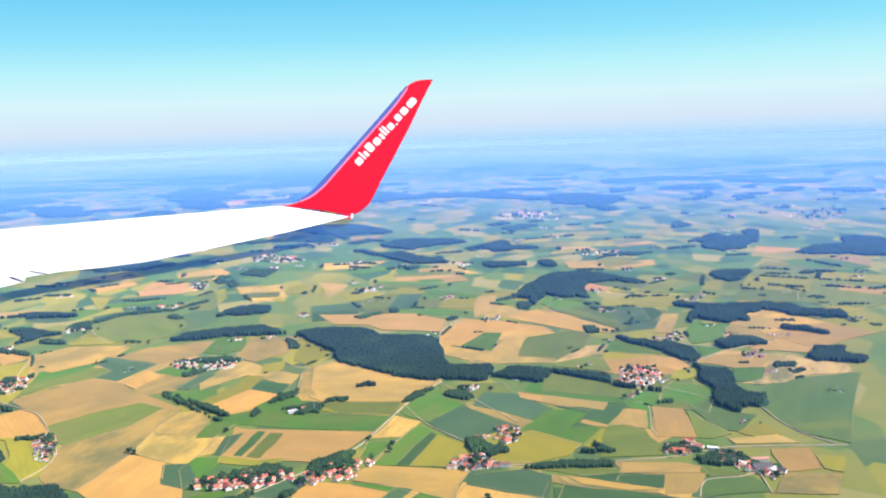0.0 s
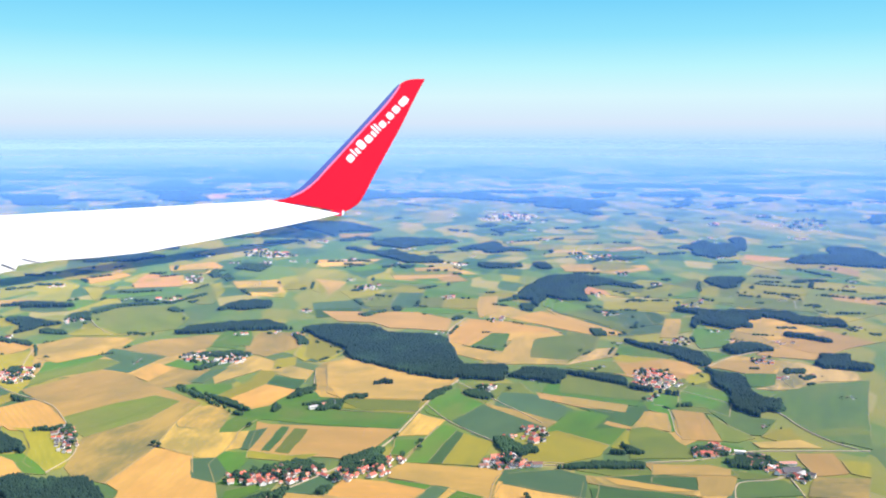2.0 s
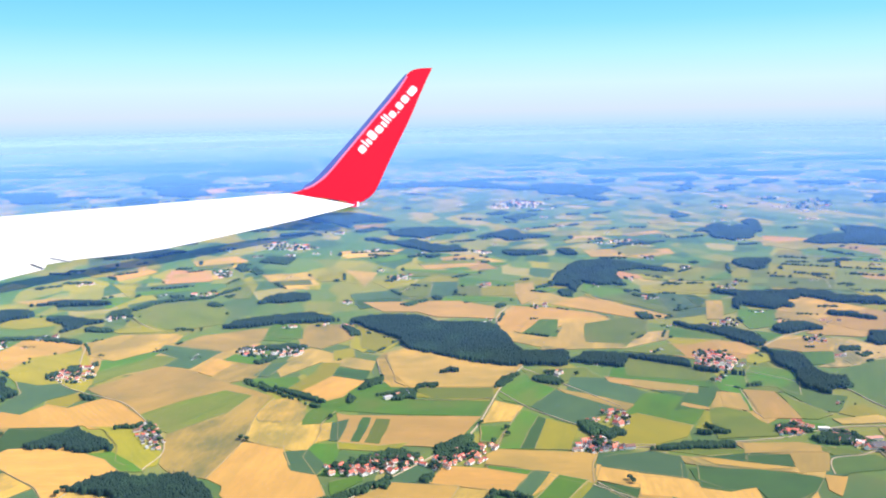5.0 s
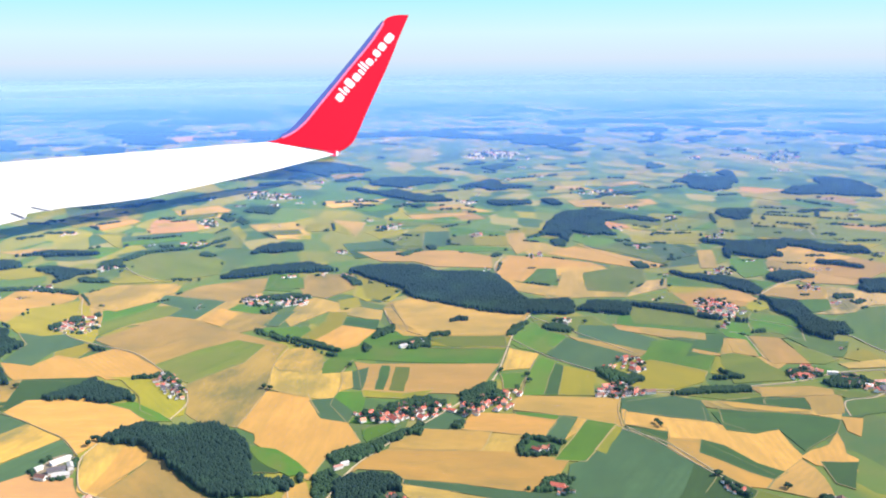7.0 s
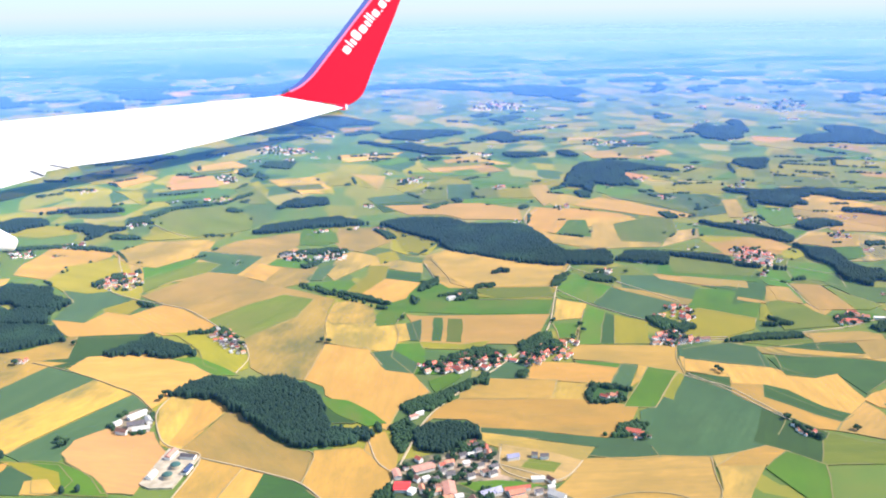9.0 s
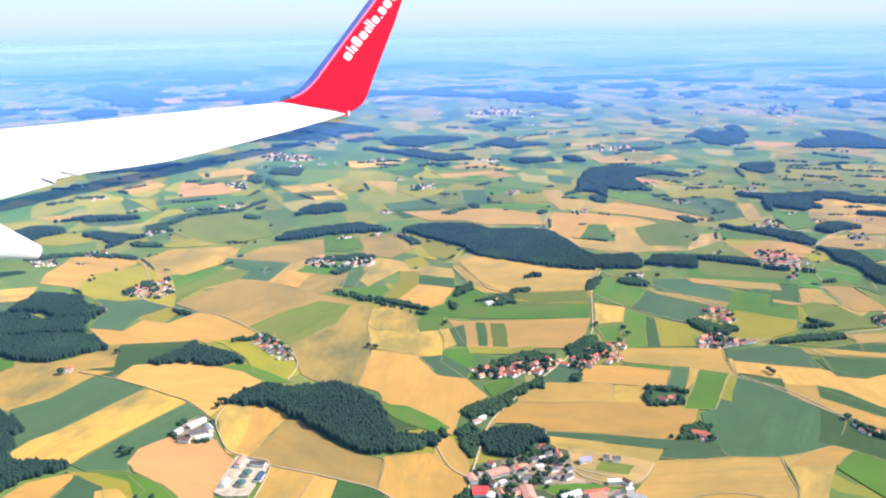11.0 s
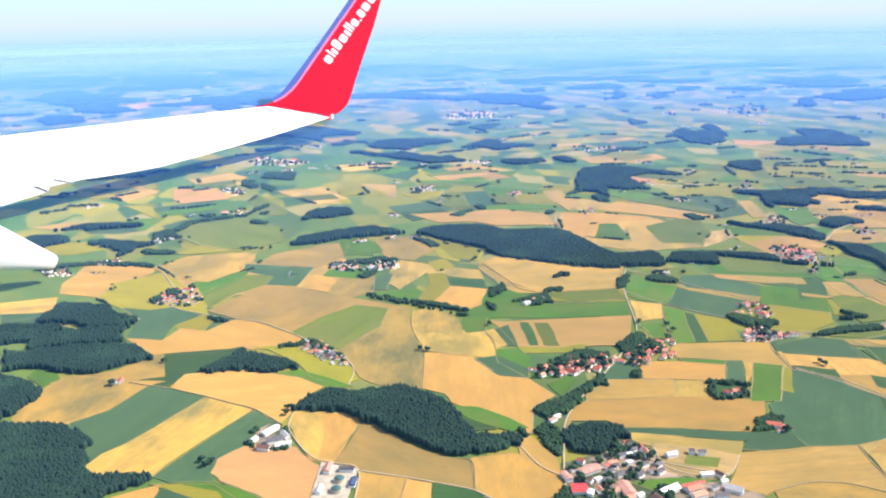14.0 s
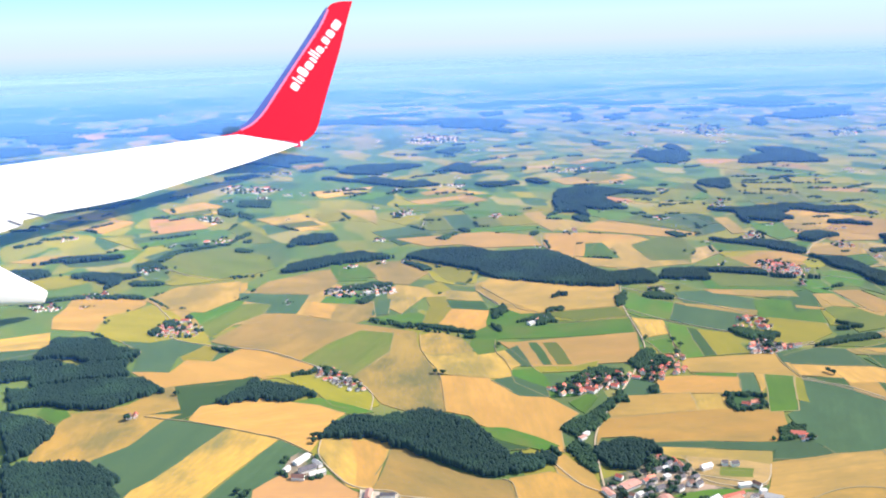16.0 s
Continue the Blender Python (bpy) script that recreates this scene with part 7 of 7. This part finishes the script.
# ---- small copses, hedges and hamlets of the farther country ----
def scattered():
    rnd = random.Random(77)
    spots = []
    for _ in range(260):
        r, a = 11 + 32 * rnd.random() ** 1.5, radians(rnd.uniform(-52, 44))
        x, y = -2 + r * math.sin(a), r * math.cos(a)
        long, wide, turn = rnd.uniform(0.1, 0.6) * (r / 20) ** 0.6, rnd.uniform(0.03, 0.1), rnd.gauss(0, 0.5)
        gap = 0.0024 * r
        for _ in range(int(long * (wide + gap) / gap / gap * 0.7) + 2):
            u, v = rnd.uniform(-1, 1) * long / 2, rnd.gauss(0, 0.4) * wide
            px, py = x + u * math.cos(turn) - v * math.sin(turn), y + u * math.sin(turn) + v * math.cos(turn)
            spots.append((px, py, fall(px, py), gap * rnd.uniform(1.2, 1.9), max(0.026, 0.0026 * r) * rnd.uniform(0.6, 1.1), rnd.uniform(0, 6.28), rnd.choice(ROUND)))
    tagged(crowns("copses", spots, BROADLEAF), "small dark copses and hedgerows between far fields", "copses", kind="stuff")
    # larger woods of the far country, in broken bands
    spots, r = [], 27.0
    while r < 46:
        gap = 0.0030 * r
        for k in range(int(radians(104) * r / gap)):
            a = radians(-56) + (k + rnd.random()) * gap / r
            q = r + rnd.random() * gap * 2.2
            x, y = -2 + q * math.sin(a), q * math.cos(a)
            if noise.fractal((x * 0.22, y * 0.42, 3.0), 0.9, 2.0, 4) > 0.22 + 0.20 * (a + 0.45):
                spots.append((x, y, fall(x, y), gap * rnd.uniform(1.5, 2.1), 0.0026 * r * rnd.uniform(0.75, 1.1), rnd.uniform(0, 6.28), rnd.choice(ROUND)))
        r += gap * 2.2
    tagged(crowns("far_forest", spots, SPRUCE), "broken bands of dark blue forest on the far plain", "forest", kind="stuff")
    houses = []
    for _ in range(120):
        r, a = 12 + 30 * rnd.random(), radians(rnd.uniform(-50, 42))
        x, y, turn, size = -2 + r * math.sin(a), r * math.cos(a), rnd.uniform(0, 3), min(max(0.8, r / 14), 1.8)
        for _ in range(rnd.randint(2, 9)):
            houses.append((x + rnd.gauss(0, 0.12) * r / 20, y + rnd.gauss(0, 0.09) * r / 20, turn + rnd.choice((0, 1.57)), size * rnd.uniform(0.6, 0.9), rnd.choices(range(7), (5, 5, 3, 3, 1, 1, 1))[0]))
    far_village(houses)
    # lone farmsteads among their trees
    farms, yard_trees = [], []
    for _ in range(46):
        r, a = 7.5 + 11 * rnd.random(), radians(rnd.uniform(-44, 40))
        x, y, turn, size = -2 + r * math.sin(a), r * math.cos(a), rnd.uniform(0, 3), min(max(0.7, r / 13), 1.4)
        for _ in range(rnd.randint(2, 5)):
            farms.append((x + rnd.gauss(0, 0.04) * size, y + rnd.gauss(0, 0.04) * size, turn + rnd.choice((0, 1.57)), size * rnd.uniform(0.5, 0.85), rnd.choices(range(7), (4, 4, 3, 2, 1, 1, 2))[0]))
        for _ in range(rnd.randint(4, 10)):
            px, py = x + rnd.gauss(0, 0.06) * size, y + rnd.gauss(0, 0.06) * size
            yard_trees.append((px, py, fall(px, py), 0.024 * size, 0.024 * size, rnd.uniform(0, 6.28), rnd.choice(ROUND)))
    far_village(farms)
    tagged(crowns("yard_trees", yard_trees, BROADLEAF), "dark green trees round lone white farmsteads", "trees", kind="stuff")


scattered()

# ---- aircraft wing ----
WING_LE_ROOT = Vector((-8.0712, 9.4012, 1.1577))
WING_LE_TIP = Vector((-3.0877, 16.0225, 0.8961))
WING_TE_ROOT = Vector((-8.2581, 9.3684, 0.0616))
WING_TE_TIP = Vector((-1.8826, 17.1317, 0.5301))
FAIRING_END = Vector((-5.3286, 8.5716, 0.1994))
FAIRING_BASE = Vector((-6.4224, 8.0166, 0.7739))
VIEW_RIGHT = Vector((0.9919, -0.1261, -0.0122))
VIEW_UP = Vector((0.0410, 0.2284, 0.9727))
VIEW_AHEAD = Vector((0.1199, 0.9654, -0.2317))
TIP_STEP = 0.011288
TIP_RAY = Vector((0.0033, 1.0100, -0.1062))
CANT = 0.72
# how far the trailing edge reaches along the span, as a share of the chord, with the notches between the flaps
TRAIL = ((0.000, 1.000), (0.235, 0.989), (0.312, 0.962), (0.346, 0.952), (0.353, 0.880), (0.377, 0.889), (0.387, 0.915), (0.391, 0.893),
         (0.408, 0.906), (0.471, 0.986), (0.538, 1.054), (0.627, 1.065), (0.714, 1.074), (0.826, 1.075), (0.925, 1.042), (0.972, 1.017), (1.000, 1.000))


def rounded(pts, steps=5):
    """A smooth line through the given points of the winglet's own plane."""
    out = []
    for i in range(len(pts) - 1):
        p0, p1, p2, p3 = (Vector(pts[j]) for j in (max(i - 1, 0), i, i + 1, min(i + 2, len(pts) - 1)))
        for k in range(steps):
            u = k / steps
            out.append(0.5 * (2 * p1 + (p2 - p0) * u + (2 * p0 - 5 * p1 + 4 * p2 - p3) * u * u + (3 * p1 - p0 - 3 * p2 + p3) * u ** 3))
    return out + [Vector(pts[-1])]


wing = new("aircraft_wing")
tagged(wing, "white airliner wing with upswept red winglet", "aircraft wing")


def on_wing(u, q, lift=0.0):
    """A place on the upper skin: u along the span, q along the chord."""
    le, te = WING_LE_ROOT.lerp(WING_LE_TIP, u), WING_TE_ROOT.lerp(WING_TE_TIP, u)
    chord, up = te - le, (WING_LE_TIP - WING_LE_ROOT).cross(te - le).normalized()
    up = -up if up.z < 0 else up
    return le + chord * q + up * (chord.length * 0.03 * (math.sqrt(max(q, 0)) - q) * (1 - 0.4 * u) + lift)


def wing_skin():
    """The wing between its root and its tip: an aerofoil section that shrinks along the span."""
    verts, faces, n = [], [], 12
    spans = sorted({u for u, _ in TRAIL} | {k / 16 for k in range(17)})
    for u in spans:
        reach = float(np.interp(u, [p[0] for p in TRAIL], [p[1] for p in TRAIL]))
        thick = 0.02 * (WING_TE_ROOT.lerp(WING_TE_TIP, u) - WING_LE_ROOT.lerp(WING_LE_TIP, u)).length
        verts += [on_wing(u, reach * k / (n - 1)) for k in range(n)]
        for k in range(1, n - 1):
            q = 1 - k / (n - 1)
            verts.append(on_wing(u, reach * q) - VIEW_UP * (thick * (math.sqrt(q) - q) * 1.6 + 0.004))
    w = 2 * n - 2
    for s in range(len(spans) - 1):
        faces += [(s * w + k, s * w + (k + 1) % w, (s + 1) * w + (k + 1) % w, (s + 1) * w + k) for k in range(w)]
    faces += [tuple(range(w))[::-1], tuple(range(len(verts) - w, len(verts)))]
    skin = mesh_of("wing_skin", verts, faces, WING_WHITE, wing, True)
    skin.data.set_sharp_from_angle(angle=radians(30))


wing_skin()


def at_tip(x, y, deep=0.0):
    """A place on the winglet, which leans outward: x aft and y up from the wing's rear tip, in small steps; deep: behind its face."""
    grow = 1 / (1 - CANT * y * TIP_STEP / 17.0)
    return WING_TE_TIP + (VIEW_RIGHT * x + VIEW_UP * y) * (TIP_STEP * grow) + TIP_RAY * (CANT * y * TIP_STEP * grow + deep)


FRONT = rounded([(-130, 20), (-110, 23), (-92, 30), (-76, 39), (-55, 57), (-30, 88), (20, 151), (60, 201), (80, 233)])
TOP = rounded([(80, 233), (87, 242), (98, 247), (112, 249), (128, 249)])
REAR = rounded([(128, 249), (112, 211), (93, 161), (71, 110), (50, 61), (40, 36), (31, 20), (18, 9), (5, 3)])
FOOT = rounded([(5, 3), (-6, 4), (-49, 11), (-99, 17), (-130, 20)])
OUTER = rounded([(-96, 34), (-76, 48), (-40, 89), (20, 162), (74, 231), (82, 239)])
INNER = rounded([(-96, 29), (-76, 39), (-55, 57), (-30, 88), (20, 151), (60, 201), (82, 236)])


def slab(name, ring, thick, material, lift=0.0, label="", owner=None):
    """A plate of the winglet's plane with softened rims."""
    bm = bmesh.new()
    mid = sum((Vector(p) for p in ring), Vector((0, 0))) / len(ring)
    near = [bm.verts.new(at_tip(*(mid + (Vector(p) - mid) * 0.994), -lift)) for p in ring]
    rim = [bm.verts.new(at_tip(p[0], p[1], thick * 0.3)) for p in ring]
    back = [bm.verts.new(at_tip(*(mid + (Vector(p) - mid) * 0.994), thick)) for p in ring]
    bm.faces.new(near)
    bm.faces.new(back[::-1])
    for a, b in ((near, rim), (rim, back)):
        for i in range(len(ring)):
            bm.faces.new((a[i], a[i - 1], b[i - 1], b[i]))
    bmesh.ops.recalc_face_normals(bm, faces=bm.faces)
    return part(name, bm, material, owner or wing, label)


winglet = slab("winglet", FRONT[:-1] + TOP[:-1] + REAR[:-1] + FOOT[:-1], 0.10, RED, 0.0, "glossy red upswept winglet")
slab("leading_edge", OUTER + INNER[::-1], 0.16, NAVY, -0.02, "dark blue rounded leading edge")
slab("edge_line", INNER + [Vector((p.x + 3.0, p.y - 2.2)) for p in INNER[::-1]], 0.03, EDGE_PINK, 0.006, "thin pale pink line along the leading edge")
slab("tip_cap", [Vector(p) for p in ((-20, 4), (3, 6), (4, -4), (-8, -4), (-26, -1))], 0.05, RED, 0.012)
slab("tip_light", [Vector(p) for p in ((3, 6), (6.5, 6), (6.5, -3), (3, -3))], 0.03, MARK_WHITE, 0.02)


# plain white marks in place of the lettering on the winglet
def mark(x, y, w, h, lean):
    c, s = math.cos(radians(lean)), math.sin(radians(lean))
    ring = []
    for k in range(24):
        a = k * math.tau / 24
        px, py = math.copysign(abs(math.cos(a)) ** 0.5, math.cos(a)) * w / 2, math.copysign(abs(math.sin(a)) ** 0.5, math.sin(a)) * h / 2
        ring.append(Vector((x + px * c - py * s, y + px * s + py * c)))
    slab("mark", ring, -0.002, MARK_WHITE, 0.012, "", winglet)


along = 0.0
for wide, high in ((15, 17), (4.5, 23), (7, 16), (14.5, 23), (15, 17), (7, 16), (4.5, 24), (4.5, 23), (13, 16), (4, 4), (13, 17), (15, 17), (21, 17)):
    u = along + wide / 2
    rise = (high - 17) * 0.5
    mark(3 + u * 0.628 - rise * 0.778, 95 + u * 0.778 + rise * 0.628, wide * 0.88, high * 0.84, 51)
    along += wide + 1.35


# seams on the upper skin, and flap gaps whose shade is drawn as dark strips
def seam(name, u0, q0, u1, q1, wide, material):
    bm, rows = bmesh.new(), []
    for k in range(25):
        u, q = u0 + (u1 - u0) * k / 24, q0 + (q1 - q0) * k / 24
        c = (WING_TE_ROOT.lerp(WING_TE_TIP, u) - WING_LE_ROOT.lerp(WING_LE_TIP, u)).length
        side = wide / c if abs(u1 - u0) > 0.05 else 0.0
        rows.append([bm.verts.new(on_wing(u - (wide / 8 if not side else 0.0), q - side, 0.006)), bm.verts.new(on_wing(u + (wide / 8 if not side else 0.0), q + side, 0.006))])
    for a, b in zip(rows, rows[1:]):
        bm.faces.new((a[0], a[1], b[1], b[0]))
    part(name, bm, material, wing)


seam("spar_seam", 0.189, 0.296, 0.579, 0.438, 0.009, SEAM)
seam("aileron_seam", 0.503, 0.90, 0.88, 0.93, 0.006, SEAM)
seam("flap_gap", 0.364, 0.784, 0.386, 0.909, 0.020, GAP)
seam("flap_notch", 0.332, 0.818, 0.345, 0.940, 0.020, GAP)


def fairing():
    """The blunt tail of a flap track fairing behind the wing."""
    axis = FAIRING_END - FAIRING_BASE
    side = axis.cross(VIEW_AHEAD).normalized()
    deep = axis.normalized().cross(side)
    verts, faces, n, m = [], [], 16, 16
    for s in range(m + 3):
        u = min(s / m, 1.0)
        r = 0.42 * (1 - u) + 0.066 * u
        if s > m:
            r *= (0.82, 0.45)[s - m - 1]
        out = axis.normalized() * (0.0, 0.016, 0.024)[max(0, s - m)]
        for k in range(n):
            a = k * math.tau / n
            cx, cy = math.copysign(abs(math.cos(a)) ** 0.55, math.cos(a)), math.copysign(abs(math.sin(a)) ** 0.55, math.sin(a))
            verts.append(FAIRING_BASE + axis * u + out + side * (r * cx) + deep * (r * 0.8 * cy))
    for s in range(m + 2):
        faces += [(s * n + k, s * n + (k + 1) % n, (s + 1) * n + (k + 1) % n, (s + 1) * n + k) for k in range(n)]
    faces += [tuple(range(n))[::-1], tuple(range((m + 2) * n, (m + 3) * n))]
    ob = mesh_of("flap_fairing", verts, faces, WING_WHITE, wing, True)
    ob["label"] = "white rounded flap track fairing"


fairing()


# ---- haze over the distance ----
AIR_LIGHT = (0.282, 0.445, 0.635)          # what the lit haze sends back, put into the sheets' colour
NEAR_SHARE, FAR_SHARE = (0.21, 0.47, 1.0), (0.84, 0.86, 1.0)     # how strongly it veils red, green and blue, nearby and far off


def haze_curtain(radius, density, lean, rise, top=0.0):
    """A thin sheet standing in for summer haze: dense near the ground, gone above the eye; it veils blue far more than
    red.
    """
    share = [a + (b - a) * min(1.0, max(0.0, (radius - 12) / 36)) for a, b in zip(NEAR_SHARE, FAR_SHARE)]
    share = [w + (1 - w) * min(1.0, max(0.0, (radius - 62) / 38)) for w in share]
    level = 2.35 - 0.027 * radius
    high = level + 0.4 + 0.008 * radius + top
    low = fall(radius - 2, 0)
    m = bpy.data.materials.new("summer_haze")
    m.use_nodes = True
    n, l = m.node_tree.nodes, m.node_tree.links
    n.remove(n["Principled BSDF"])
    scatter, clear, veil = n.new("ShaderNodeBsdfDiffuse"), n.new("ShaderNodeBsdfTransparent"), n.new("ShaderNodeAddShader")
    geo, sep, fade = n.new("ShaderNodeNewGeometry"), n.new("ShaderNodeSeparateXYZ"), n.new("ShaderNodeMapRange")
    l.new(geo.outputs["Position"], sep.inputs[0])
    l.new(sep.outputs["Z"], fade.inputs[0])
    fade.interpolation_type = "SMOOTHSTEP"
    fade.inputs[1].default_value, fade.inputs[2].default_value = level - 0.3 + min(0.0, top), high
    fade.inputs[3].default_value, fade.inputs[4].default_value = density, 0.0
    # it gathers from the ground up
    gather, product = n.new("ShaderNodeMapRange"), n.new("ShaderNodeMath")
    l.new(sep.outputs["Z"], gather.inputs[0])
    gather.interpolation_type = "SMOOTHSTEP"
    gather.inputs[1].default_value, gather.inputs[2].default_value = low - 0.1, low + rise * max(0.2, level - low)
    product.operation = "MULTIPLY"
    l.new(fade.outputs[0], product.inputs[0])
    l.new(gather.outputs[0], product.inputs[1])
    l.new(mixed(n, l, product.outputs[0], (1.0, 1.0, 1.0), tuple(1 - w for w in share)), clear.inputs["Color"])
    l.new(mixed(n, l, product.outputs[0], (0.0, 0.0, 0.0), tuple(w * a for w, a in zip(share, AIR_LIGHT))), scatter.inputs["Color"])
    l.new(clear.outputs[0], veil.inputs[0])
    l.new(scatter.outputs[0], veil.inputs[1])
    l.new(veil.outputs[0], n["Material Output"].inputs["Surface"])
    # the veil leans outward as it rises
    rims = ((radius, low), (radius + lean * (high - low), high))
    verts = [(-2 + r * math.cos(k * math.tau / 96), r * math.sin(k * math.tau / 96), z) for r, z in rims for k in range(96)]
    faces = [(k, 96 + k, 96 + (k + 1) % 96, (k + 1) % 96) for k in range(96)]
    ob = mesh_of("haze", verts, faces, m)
    # the added sheet is kept from casting a shadow
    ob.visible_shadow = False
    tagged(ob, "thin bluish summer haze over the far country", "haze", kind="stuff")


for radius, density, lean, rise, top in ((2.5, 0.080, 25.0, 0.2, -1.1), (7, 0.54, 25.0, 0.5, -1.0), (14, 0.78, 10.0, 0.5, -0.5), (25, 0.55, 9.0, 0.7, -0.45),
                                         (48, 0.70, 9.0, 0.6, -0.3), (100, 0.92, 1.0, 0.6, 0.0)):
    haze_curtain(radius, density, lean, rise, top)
